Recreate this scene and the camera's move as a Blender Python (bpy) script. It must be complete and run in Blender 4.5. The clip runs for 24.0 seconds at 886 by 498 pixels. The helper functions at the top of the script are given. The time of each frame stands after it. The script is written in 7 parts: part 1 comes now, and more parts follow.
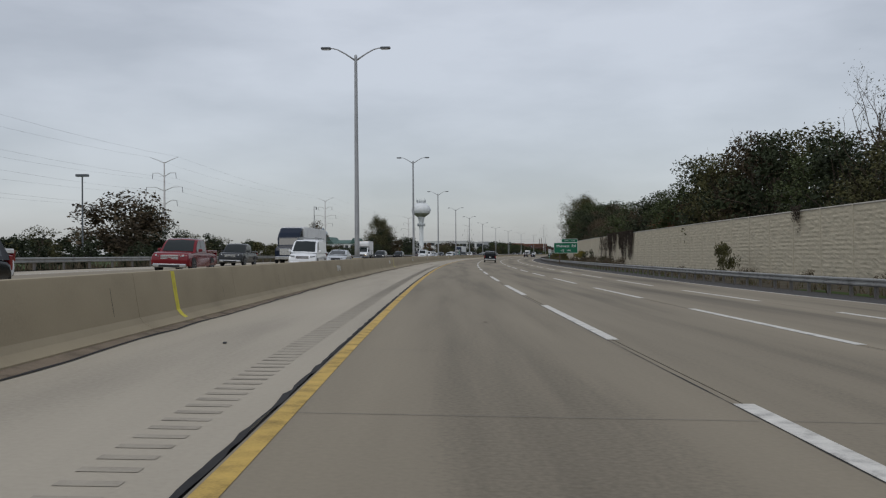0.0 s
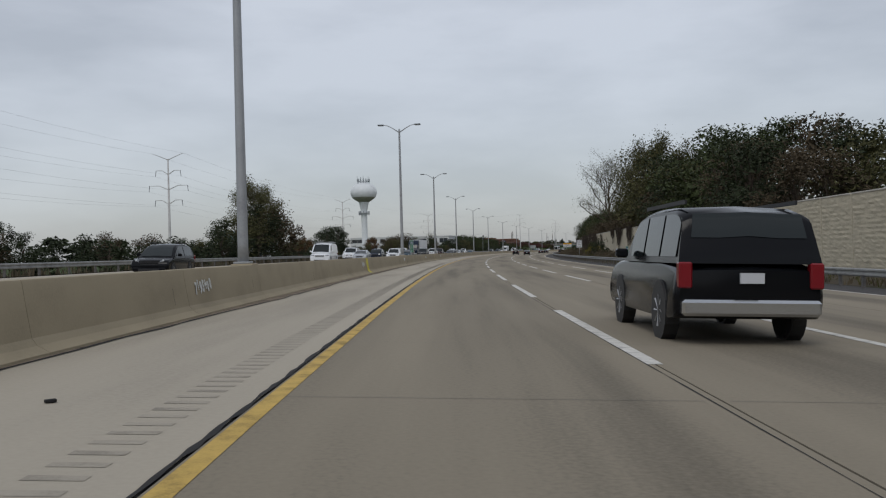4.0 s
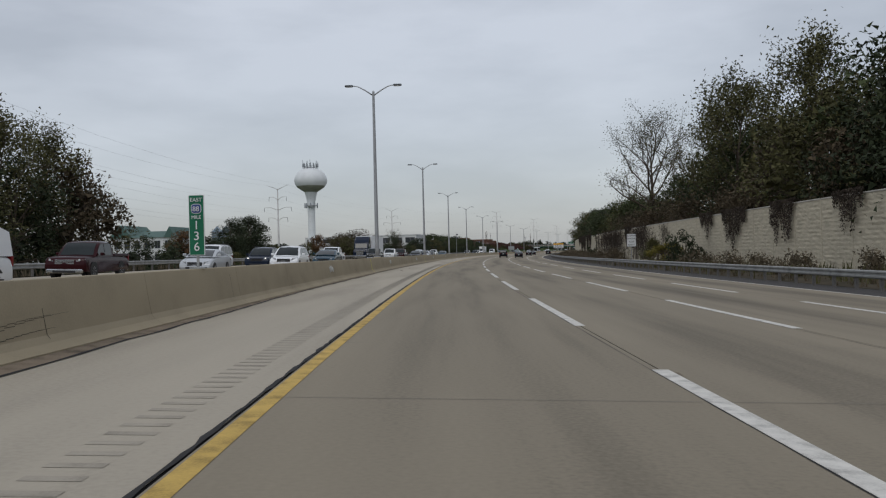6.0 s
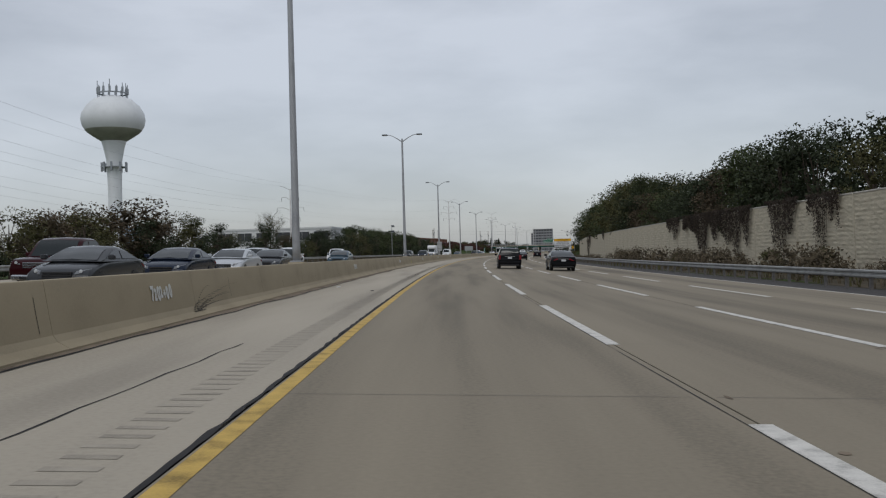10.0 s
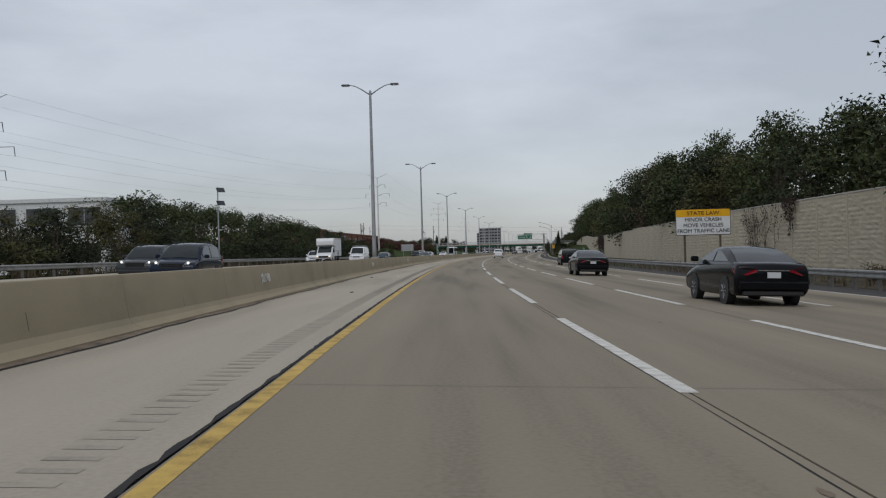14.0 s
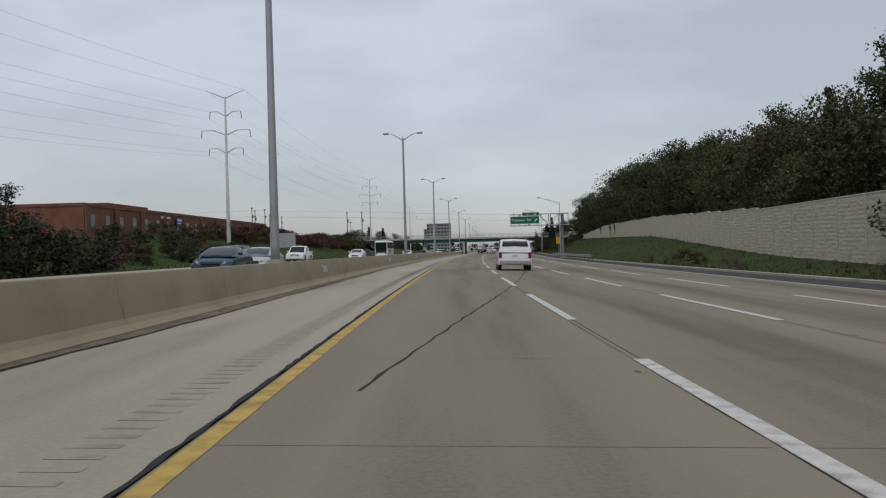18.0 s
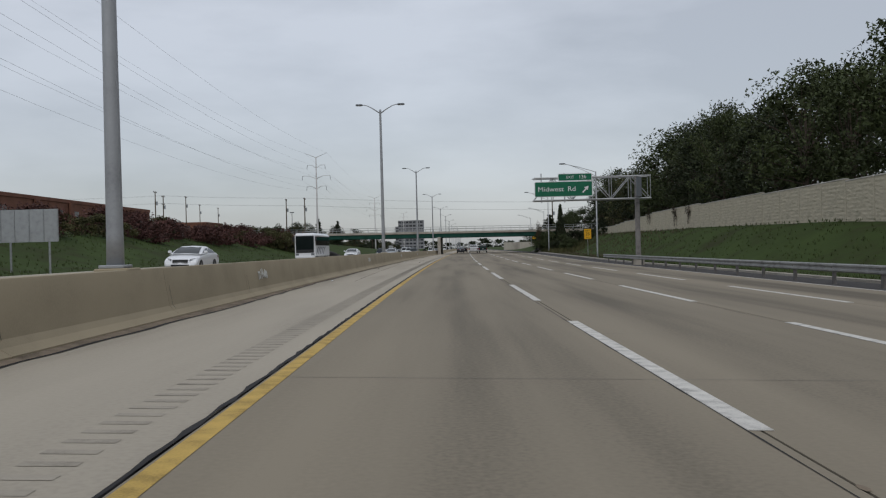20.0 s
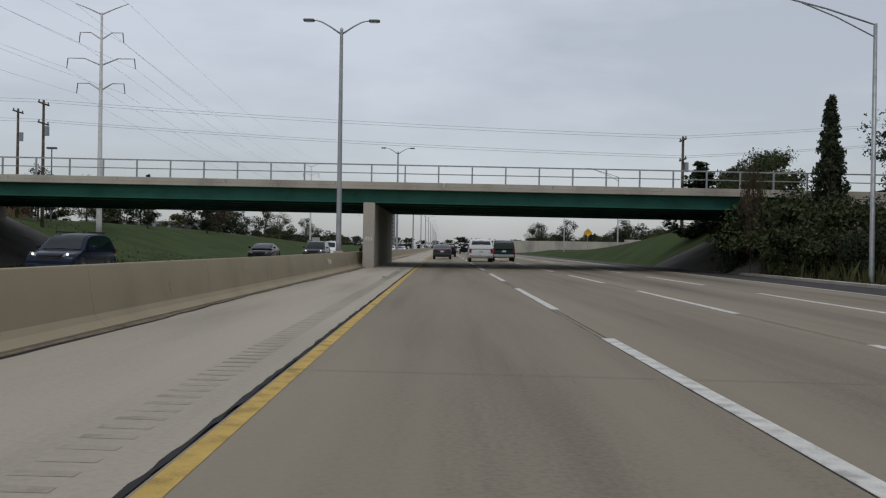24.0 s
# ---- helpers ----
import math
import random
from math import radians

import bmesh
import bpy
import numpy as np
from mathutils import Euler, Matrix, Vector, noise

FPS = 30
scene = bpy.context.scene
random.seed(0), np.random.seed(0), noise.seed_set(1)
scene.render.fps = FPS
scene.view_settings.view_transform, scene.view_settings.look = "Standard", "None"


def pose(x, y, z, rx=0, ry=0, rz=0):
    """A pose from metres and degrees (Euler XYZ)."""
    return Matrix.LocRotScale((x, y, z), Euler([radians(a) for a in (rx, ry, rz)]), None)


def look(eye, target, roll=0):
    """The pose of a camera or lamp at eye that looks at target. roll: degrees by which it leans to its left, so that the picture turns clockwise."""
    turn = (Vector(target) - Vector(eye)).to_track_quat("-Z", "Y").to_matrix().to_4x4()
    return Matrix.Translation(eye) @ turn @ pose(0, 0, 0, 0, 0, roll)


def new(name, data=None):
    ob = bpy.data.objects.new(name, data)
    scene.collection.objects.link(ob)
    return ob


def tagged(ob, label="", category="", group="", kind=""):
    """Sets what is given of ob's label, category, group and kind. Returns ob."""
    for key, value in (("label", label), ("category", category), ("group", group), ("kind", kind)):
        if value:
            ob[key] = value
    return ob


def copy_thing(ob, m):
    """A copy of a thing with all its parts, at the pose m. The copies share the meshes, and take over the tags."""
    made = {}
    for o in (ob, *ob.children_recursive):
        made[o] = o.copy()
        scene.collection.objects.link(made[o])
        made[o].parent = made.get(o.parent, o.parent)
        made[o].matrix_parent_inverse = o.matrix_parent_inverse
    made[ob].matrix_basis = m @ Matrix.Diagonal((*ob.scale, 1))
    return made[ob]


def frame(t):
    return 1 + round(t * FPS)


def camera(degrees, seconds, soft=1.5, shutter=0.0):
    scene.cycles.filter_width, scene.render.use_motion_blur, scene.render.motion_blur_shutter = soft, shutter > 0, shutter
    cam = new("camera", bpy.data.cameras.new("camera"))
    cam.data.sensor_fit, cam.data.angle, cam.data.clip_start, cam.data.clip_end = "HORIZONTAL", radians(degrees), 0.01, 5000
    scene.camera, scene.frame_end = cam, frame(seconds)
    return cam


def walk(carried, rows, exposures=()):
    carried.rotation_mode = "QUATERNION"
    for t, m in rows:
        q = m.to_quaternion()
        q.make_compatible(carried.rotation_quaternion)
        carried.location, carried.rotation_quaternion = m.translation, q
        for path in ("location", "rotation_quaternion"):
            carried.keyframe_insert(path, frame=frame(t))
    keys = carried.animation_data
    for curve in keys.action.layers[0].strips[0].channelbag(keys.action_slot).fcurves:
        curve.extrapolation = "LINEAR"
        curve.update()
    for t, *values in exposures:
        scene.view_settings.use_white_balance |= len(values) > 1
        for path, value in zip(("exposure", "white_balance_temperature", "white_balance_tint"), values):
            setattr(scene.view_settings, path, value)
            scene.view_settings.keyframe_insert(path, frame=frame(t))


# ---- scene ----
# ---- camera ----
cam = camera(52.04, 24.0, soft=1.2, shutter=0.0)
# seconds, x, y, z, pitch, roll, yaw
PATH = (
    (0.0, -0.282, 0.000, 1.212, 0.36, 0.45, -0.23),
    (0.5, -0.179, 17.112, 1.212, 0.20, 1.50, -0.37),
    (1.0, 0.021, 34.238, 1.212, 0.21, 1.86, -0.70),
    (1.5, 0.322, 51.376, 1.212, 0.12, 1.76, -1.07),
    (2.0, 0.731, 68.526, 1.212, 0.02, 1.62, -1.40),
    (2.5, 1.251, 85.687, 1.212, 0.04, 1.52, -1.85),
    (4.5, 4.290, 154.436, 1.212, 0.22, 1.53, -3.20),
    (5.0, 5.367, 171.643, 1.212, 0.09, 1.53, -3.79),
    (5.5, 6.591, 188.854, 1.212, -0.14, 1.46, -4.43),
    (6.0, 7.949, 206.069, 1.212, 0.26, 1.41, -4.74),
    (6.5, 9.441, 223.274, 1.212, 0.14, 1.52, -5.29),
    (7.0, 11.067, 240.451, 1.212, 0.23, 1.43, -5.64),
    (7.5, 12.812, 257.603, 1.212, 0.19, 1.37, -6.24),
    (8.0, 14.688, 274.727, 1.212, 0.22, 1.35, -6.70),
    (8.5, 16.695, 291.821, 1.212, 0.02, 1.31, -7.06),
    (9.0, 18.830, 308.885, 1.212, 0.26, 1.40, -7.49),
    (9.5, 21.093, 325.919, 1.212, 0.24, 1.47, -7.92),
    (10.0, 23.488, 342.920, 1.212, 0.29, 1.54, -8.29),
    (10.5, 26.025, 359.886, 1.212, 0.18, 1.58, -8.76),
    (12.5, 37.514, 427.425, 1.212, 0.17, 1.64, -10.67),
    (13.0, 40.740, 444.314, 1.212, 0.36, 1.44, -11.16),
    (13.5, 44.116, 461.236, 1.212, 0.22, 1.35, -11.85),
    (14.0, 47.644, 478.189, 1.212, 0.29, 1.56, -12.06),
    (14.5, 51.313, 495.173, 1.212, 0.52, 1.28, -12.45),
    (15.0, 55.135, 512.186, 1.212, 0.36, 1.66, -12.93),
    (15.5, 59.109, 529.226, 1.212, 0.47, 1.66, -13.23),
    (16.0, 63.236, 546.292, 1.212, 0.29, 1.80, -13.88),
    (16.5, 67.515, 563.383, 1.212, 0.25, 2.21, -14.23),
    (17.0, 71.945, 580.497, 1.212, -0.04, 2.04, -14.75),
    (17.5, 76.535, 597.633, 1.212, -0.08, 2.08, -15.07),
    (18.0, 81.273, 614.790, 1.212, 0.10, 1.57, -15.44),
    (18.5, 86.137, 631.905, 1.212, -0.09, 1.41, -15.99),
    (20.5, 106.546, 699.297, 1.212, 0.08, 1.50, -17.26),
    (21.0, 111.824, 715.894, 1.212, 0.31, 1.60, -17.37),
    (21.5, 117.095, 732.415, 1.212, 0.17, 1.70, -17.78),
    (22.0, 122.394, 748.847, 1.212, 0.14, 1.60, -18.18),
    (22.5, 127.714, 765.194, 1.212, 0.22, 1.40, -18.47),
    (23.0, 133.047, 781.458, 1.212, 0.10, 1.00, -18.47),
    (23.5, 138.385, 797.641, 1.212, 0.03, 0.10, -18.36),
    (24.0, 143.721, 813.745, 1.212, -0.13, -0.85, -18.71),
)
walk(cam, [(t, pose(x, y, z, 90 + pitch, roll, yaw)) for t, x, y, z, pitch, roll, yaw in PATH])

# ---- overcast light ----
world = bpy.data.worlds.new("overcast")
scene.world = world
world.use_nodes = True
wt = world.node_tree
for n in list(wt.nodes):
    wt.nodes.remove(n)


def wnode(kind, **inputs):
    n = wt.nodes.new(kind)
    for key, value in inputs.items():
        n.inputs[key].default_value = value
    return n


sky = wnode("ShaderNodeTexSky")
sky.sky_type, sky.sun_disc = "NISHITA", False
sky.sun_elevation, sky.sun_rotation = radians(55), radians(200)
sky.air_density, sky.dust_density = 1.0, 1.0
sky_bg = wnode("ShaderNodeBackground", Strength=0.05)
veil = wnode("ShaderNodeHueSaturation", Saturation=0.55)
wt.links.new(sky.outputs[0], veil.inputs["Color"])
wt.links.new(veil.outputs[0], sky_bg.inputs[0])
coords = wnode("ShaderNodeTexCoord")
stretch = wnode("ShaderNodeMapping")
stretch.inputs["Scale"].default_value = (1.5, 1.5, 5.0)
wt.links.new(coords.outputs["Generated"], stretch.inputs[0])
cloud = wnode("ShaderNodeTexNoise", Scale=1.5, Detail=7.0, Roughness=0.52)
wt.links.new(stretch.outputs[0], cloud.inputs["Vector"])
tone = wnode("ShaderNodeValToRGB")
tone.color_ramp.elements[0].position, tone.color_ramp.elements[0].color = 0.40, (0.287, 0.305, 0.340, 1)
tone.color_ramp.elements[1].position, tone.color_ramp.elements[1].color = 0.61, (0.433, 0.455, 0.500, 1)
wt.links.new(cloud.outputs[0], tone.inputs[0])
split = wnode("ShaderNodeSeparateXYZ")
wt.links.new(coords.outputs["Generated"], split.inputs[0])
lift = wnode("ShaderNodeMapRange")
lift.inputs["From Min"].default_value, lift.inputs["From Max"].default_value = 0.0, 0.30
lift.inputs["To Min"].default_value, lift.inputs["To Max"].default_value = 0.62, 1.06
wt.links.new(split.outputs[2], lift.inputs[0])
cloud_bg = wnode("ShaderNodeBackground", Strength=0.9)
wt.links.new(tone.outputs[0], cloud_bg.inputs[0])
times_lift = wnode("ShaderNodeMath")
times_lift.operation = "MULTIPLY"
times_lift.inputs[1].default_value = 0.95
wt.links.new(lift.outputs[0], times_lift.inputs[0])
wt.links.new(times_lift.outputs[0], cloud_bg.inputs["Strength"])
both = wnode("ShaderNodeAddShader")
wt.links.new(sky_bg.outputs[0], both.inputs[0])
wt.links.new(cloud_bg.outputs[0], both.inputs[1])
world_out = wnode("ShaderNodeOutputWorld")
wt.links.new(both.outputs[0], world_out.inputs[0])

sun = new("sun", bpy.data.lights.new("sun", "SUN"))
sun.data.energy, sun.data.angle, sun.data.color = 0.6, radians(25), (1.0, 0.97, 0.93)
sun.matrix_world = look((0, 0, 50), (12, 32, 0))
scene.view_settings.exposure = 0.0


# ---- materials ----
def material(name, colour, rough=0.8, metal=0.0, vary=0.15, scale=3.0, fine=40.0, bump=0.0, spec=0.3, tint=None, streak=None, per_object=0.0, island=0.0, uv=False, lanes=0.0):
    """A principled surface whose colour varies at two scales."""
    m = bpy.data.materials.new(name)
    m.use_nodes = True
    t = m.node_tree
    b = t.nodes["Principled BSDF"]
    b.inputs["Roughness"].default_value, b.inputs["Metallic"].default_value = rough, metal
    b.inputs["Specular IOR Level"].default_value = spec
    tc = t.nodes.new("ShaderNodeTexCoord")
    src = tc.outputs["UV" if uv else "Object"]
    if streak:
        mp = t.nodes.new("ShaderNodeMapping")
        mp.inputs["Scale"].default_value = streak
        t.links.new(src, mp.inputs[0])
        src = mp.outputs[0]
    big, small = t.nodes.new("ShaderNodeTexNoise"), t.nodes.new("ShaderNodeTexNoise")
    big.inputs["Scale"].default_value, small.inputs["Scale"].default_value = scale, fine
    big.inputs["Detail"].default_value, small.inputs["Detail"].default_value = 5, 3
    t.links.new(src, big.inputs["Vector"])
    t.links.new(tc.outputs["UV" if uv else "Object"], small.inputs["Vector"])
    mixed = t.nodes.new("ShaderNodeMath")
    mixed.operation = "MULTIPLY_ADD"
    mixed.inputs[1].default_value = 0.35
    t.links.new(small.outputs[0], mixed.inputs[0])
    t.links.new(big.outputs[0], mixed.inputs[2])
    last = mixed.outputs[0]
    for amount, kind in ((per_object, 0), (island, 1)):
        if amount:
            info = t.nodes.new("ShaderNodeObjectInfo") if kind == 0 else t.nodes.new("ShaderNodeNewGeometry")
            add = t.nodes.new("ShaderNodeMath")
            add.operation = "MULTIPLY_ADD"
            add.inputs[1].default_value = amount
            t.links.new(info.outputs["Random" if kind == 0 else "Random Per Island"], add.inputs[0])
            t.links.new(last, add.inputs[2])
            last = add.outputs[0]
    if lanes:
        # oil-darkened lane middles, from the distance across the road
        xyz = t.nodes.new("ShaderNodeSeparateXYZ")
        t.links.new(tc.outputs["UV"], xyz.inputs[0])
        wave = t.nodes.new("ShaderNodeMath")
        wave.operation = "MULTIPLY_ADD"
        wave.inputs[1].default_value, wave.inputs[2].default_value = 2 * math.pi / 3.66, -2 * math.pi * 2.24 / 3.66
        t.links.new(xyz.outputs[0], wave.inputs[0])
        cosine = t.nodes.new("ShaderNodeMath")
        cosine.operation = "COSINE"
        t.links.new(wave.outputs[0], cosine.inputs[0])
        grade = t.nodes.new("ShaderNodeMapRange")
        grade.inputs["From Min"].default_value, grade.inputs["From Max"].default_value = -1.0, 11.0
        grade.inputs["To Min"].default_value, grade.inputs["To Max"].default_value = 0.25 * lanes, lanes
        t.links.new(xyz.outputs[0], grade.inputs[0])
        worn = t.nodes.new("ShaderNodeMath")
        worn.operation = "MULTIPLY"
        t.links.new(cosine.outputs[0], worn.inputs[0])
        t.links.new(grade.outputs[0], worn.inputs[1])
        total = t.nodes.new("ShaderNodeMath")
        t.links.new(worn.outputs[0], total.inputs[0])
        t.links.new(last, total.inputs[1])
        last = total.outputs[0]
    ramp = t.nodes.new("ShaderNodeValToRGB")
    c = colour
    d = tint or tuple(v * (1 - vary * 2) for v in c)
    e = tuple(min(1, v * (1 + vary)) for v in c)
    ramp.color_ramp.elements[0].position, ramp.color_ramp.elements[0].color = 0.42, (*d, 1)
    ramp.color_ramp.elements[1].position, ramp.color_ramp.elements[1].color = 0.92 + per_object + island, (*e, 1)
    mid = ramp.color_ramp.elements.new(0.66 + (per_object + island) / 2)
    mid.color = (*c, 1)
    t.links.new(last, ramp.inputs[0])
    t.links.new(ramp.outputs[0], b.inputs["Base Color"])
    if bump:
        bn = t.nodes.new("ShaderNodeBump")
        bn.inputs["Strength"].default_value, bn.inputs["Distance"].default_value = bump, 0.02
        t.links.new(mixed.outputs[0], bn.inputs["Height"])
        t.links.new(bn.outputs[0], b.inputs["Normal"])
    return m


def plain(name, colour, rough=0.5, metal=0.0, spec=0.5, coat=0.0, emit=None):
    m = bpy.data.materials.new(name)
    m.use_nodes = True
    b = m.node_tree.nodes["Principled BSDF"]
    b.inputs["Base Color"].default_value = (*colour, 1)
    b.inputs["Roughness"].default_value, b.inputs["Metallic"].default_value = rough, metal
    b.inputs["Specular IOR Level"].default_value, b.inputs["Coat Weight"].default_value = spec, coat
    if emit:
        b.inputs["Emission Color"].default_value = (*colour, 1)
        b.inputs["Emission Strength"].default_value = emit
    return m


M_LANE = material("lane_concrete", (0.234, 0.201, 0.148), 0.88, vary=0.20, scale=0.9, fine=22, bump=0.25, streak=(1.0, 0.05, 1.0), uv=True, lanes=0.16)
M_SHOULDER = material("shoulder_concrete", (0.388, 0.346, 0.276), 0.9, vary=0.12, scale=0.8, fine=20, bump=0.2, streak=(1.0, 0.10, 1.0), uv=True)
M_ASPHALT = material("asphalt", (0.062, 0.058, 0.056), 0.92, vary=0.18, scale=2.0, fine=60, bump=0.5)
M_JOINT = material("joint_tar", (0.022, 0.020, 0.019), 0.8, vary=0.2)
M_BARRIER = material("barrier_concrete", (0.330, 0.278, 0.189), 0.88, vary=0.09, scale=1.3, fine=35, bump=0.2, streak=(1.0, 0.5, 0.8), per_object=0.05)
M_GUTTER = material("gutter_grit", (0.190, 0.150, 0.108), 0.95, vary=0.3, scale=3, fine=50, bump=0.6)
M_WHITE_PAINT = material("white_road_paint", (0.60, 0.58, 0.53), 0.75, vary=0.22, scale=5, fine=60)
M_YELLOW_PAINT = material("yellow_road_paint", (0.50, 0.335, 0.085), 0.75, vary=0.25, scale=4, fine=60)
M_YELLOW_BRIGHT = material("yellow_marker_paint", (0.62, 0.54, 0.06), 0.7, vary=0.16, scale=4, fine=60)
M_GRASS = material("grass", (0.042, 0.063, 0.018), 0.97, vary=0.25, scale=0.25, fine=9, bump=0.8, spec=0.1, tint=(0.036, 0.034, 0.016))
M_BLADES = material("grass_blades", (0.060, 0.080, 0.027), 0.9, vary=0.3, scale=0.6, fine=9, island=0.25)
M_GALV = material("galvanised_steel", (0.36, 0.37, 0.37), 0.5, 0.7, vary=0.15, scale=4, fine=30)
M_RAIL = material("weathered_guardrail", (0.28, 0.28, 0.27), 0.6, 0.3, vary=0.2, scale=2, fine=30)
M_POST = material("weathered_post", (0.15, 0.14, 0.13), 0.8, vary=0.25)
M_POLE = material("lamp_pole_steel", (0.36, 0.37, 0.38), 0.5, 0.4, vary=0.12, scale=1, fine=20)
M_LAMP_HEAD = plain("lamp_head_grey", (0.10, 0.11, 0.12), 0.5)
M_LENS = plain("lamp_lens", (0.55, 0.57, 0.58), 0.2)
M_WALL = material("noise_wall_concrete", (0.50, 0.445, 0.335), 0.9, vary=0.15, scale=1.6, fine=11, bump=1.0, streak=(1.0, 0.6, 3.0), per_object=0.03)
M_WALL_CAP = material("wall_cap_concrete", (0.47, 0.44, 0.39), 0.9, vary=0.12, scale=1.2, fine=20, bump=0.2)
M_TOWER = material("water_tower_white", (0.74, 0.76, 0.76), 0.45, vary=0.05, scale=0.3, fine=2)
M_TOWER_LOW = material("water_tower_grey_green_underside", (0.36, 0.36, 0.30), 0.6, vary=0.16, scale=0.4, fine=3)
M_ANTENNA = plain("antenna_grey", (0.28, 0.30, 0.32), 0.6)
M_BARK = material("bark", (0.085, 0.066, 0.050), 0.95, vary=0.3, scale=4, fine=20, bump=0.8)
LEAF = {
    "green": material("leaf_green", (0.044, 0.057, 0.019), 0.75, vary=0.3, scale=0.5, fine=4, per_object=0.16, island=0.25),
    "dark": material("leaf_dark_green", (0.028, 0.037, 0.016), 0.8, vary=0.3, scale=0.5, fine=4, per_object=0.16, island=0.2),
    "olive": material("leaf_olive", (0.070, 0.067, 0.025), 0.8, vary=0.3, scale=0.5, fine=4, per_object=0.16, island=0.3, tint=(0.040, 0.042, 0.016)),
    "rust": material("leaf_rust", (0.110, 0.058, 0.026), 0.8, vary=0.3, scale=0.5, fine=4, per_object=0.16, island=0.3, tint=(0.048, 0.034, 0.018)),
    "brown": material("leaf_dry_brown", (0.072, 0.054, 0.032), 0.85, vary=0.3, scale=0.5, fine=4, per_object=0.16, island=0.3, tint=(0.036, 0.030, 0.018)),
    "red": material("leaf_wine_red", (0.078, 0.034, 0.028), 0.8, vary=0.3, scale=0.5, fine=4, per_object=0.16, island=0.3, tint=(0.050, 0.028, 0.022)),
    "yellow": material("leaf_yellow_green", (0.150, 0.125, 0.022), 0.8, vary=0.3, scale=0.5, fine=4, per_object=0.16, island=0.3, tint=(0.060, 0.066, 0.018)),
    "straw": material("dry_weed_straw", (0.105, 0.084, 0.054), 0.9, vary=0.3, scale=0.5, fine=4, per_object=0.16, island=0.3, tint=(0.045, 0.038, 0.026)),
}
M_VINE = material("dry_vine", (0.054, 0.041, 0.031), 0.9, vary=0.3, scale=1, fine=8, island=0.3)
M_GREEN_STEEL = material("green_painted_steel", (0.018, 0.105, 0.076), 0.6, vary=0.2, scale=0.5, fine=8, spec=0.3)
# the shade under the bridge is put into this dark colour
M_SOFFIT = material("steel_and_concrete_painted_shade", (0.14, 0.13, 0.12), 0.9, vary=0.2)
M_BRIDGE = material("bridge_concrete", (0.40, 0.365, 0.31), 0.9, vary=0.18, scale=0.5, fine=10, bump=0.3, streak=(1, 1, 0.3))
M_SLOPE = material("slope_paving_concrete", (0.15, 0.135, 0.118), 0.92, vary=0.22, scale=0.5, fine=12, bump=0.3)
M_SIGN_GREEN = material("sign_green", (0.010, 0.135, 0.070), 0.5, vary=0.06, scale=2, fine=20)
M_SIGN_WHITE = material("sign_white", (0.72, 0.73, 0.73), 0.5, vary=0.04)
M_SIGN_AMBER = material("sign_amber", (0.80, 0.42, 0.015), 0.5, vary=0.05)
M_SIGN_BLACK = plain("sign_black", (0.012, 0.012, 0.012), 0.5)
M_SIGN_BACK = material("sign_back_aluminium", (0.36, 0.37, 0.37), 0.5, 0.3, vary=0.1)
M_BRICK = material("office_brick", (0.190, 0.086, 0.056), 0.9, vary=0.16, scale=0.6, fine=14)
M_GLASS_DARK = plain("window_glass", (0.025, 0.030, 0.036), 0.12, spec=0.6)
M_PALE_WALL = material("pale_office_wall", (0.66, 0.66, 0.65), 0.8, vary=0.08)
M_GREY_WALL = material("grey_office_wall", (0.24, 0.24, 0.25), 0.8, vary=0.1)
M_GREEN_ROOF = material("green_metal_roof", (0.075, 0.135, 0.115), 0.6, vary=0.12)
M_BLUE_GLASS = plain("blue_tower_glass", (0.20, 0.26, 0.31), 0.25, spec=0.6)
M_WOOD_POLE = material("utility_pole_wood", (0.110, 0.085, 0.062), 0.9, vary=0.25, scale=2, fine=20)
M_PYLON = material("pylon_steel", (0.52, 0.51, 0.49), 0.7, 0.2, vary=0.2, scale=0.4, fine=3)
M_WIRE = plain("cable", (0.25, 0.255, 0.26), 0.6)
M_GRAFFITI = plain("faded_white_spray_paint", (0.60, 0.60, 0.57), 0.8)
M_VERGE = material("weedy_verge_soil", (0.072, 0.060, 0.042), 0.97, vary=0.35, scale=0.8, fine=7, bump=0.8, spec=0.1, tint=(0.036, 0.036, 0.022))


# ---- the road's line ----
KNOTS = (-60, 30, 120, 210, 300, 390, 480, 570, 660, 750, 840, 930, 1020)
BENDS = (2.63, 3.44, 4.20, 4.55, 4.43, 4.72, 4.77, 4.53, 4.00, 1.71, 0.44, 0.06, 0.0)
LINE_S = np.arange(-400.0, 3600.0, 2.0)
_bend = np.interp(LINE_S, KNOTS, BENDS) * 1e-4
_head = np.concatenate([[0], np.cumsum((_bend[1:] + _bend[:-1]))])
_head -= np.interp(0, LINE_S, _head)
_mid = (_head[1:] + _head[:-1]) / 2
LINE_X = np.concatenate([[0], np.cumsum(np.sin(_mid) * 2)])
LINE_Y = np.concatenate([[0], np.cumsum(np.cos(_mid) * 2)])
LINE_X -= np.interp(0, LINE_S, LINE_X)
LINE_Y -= np.interp(0, LINE_S, LINE_Y)
BANK_S = (-60, 0, 40, 120, 300, 480, 570, 640, 700, 780, 820, 860, 920)
BANK = (0.8, 1.4, 2.1, 2.1, 2.0, 2.1, 2.1, 1.7, 1.8, 1.7, 1.0, 0.3, 0.0)


def heading(s):
    return float(np.interp(s, LINE_S, _head))


def bank(s):
    return math.tan(radians(float(np.interp(s, BANK_S, BANK))))


def ramp(v, a, b):
    """0 below a, 1 above b, smooth between."""
    u = min(1.0, max(0.0, (v - a) / (b - a)))
    return u * u * (3 - 2 * u)


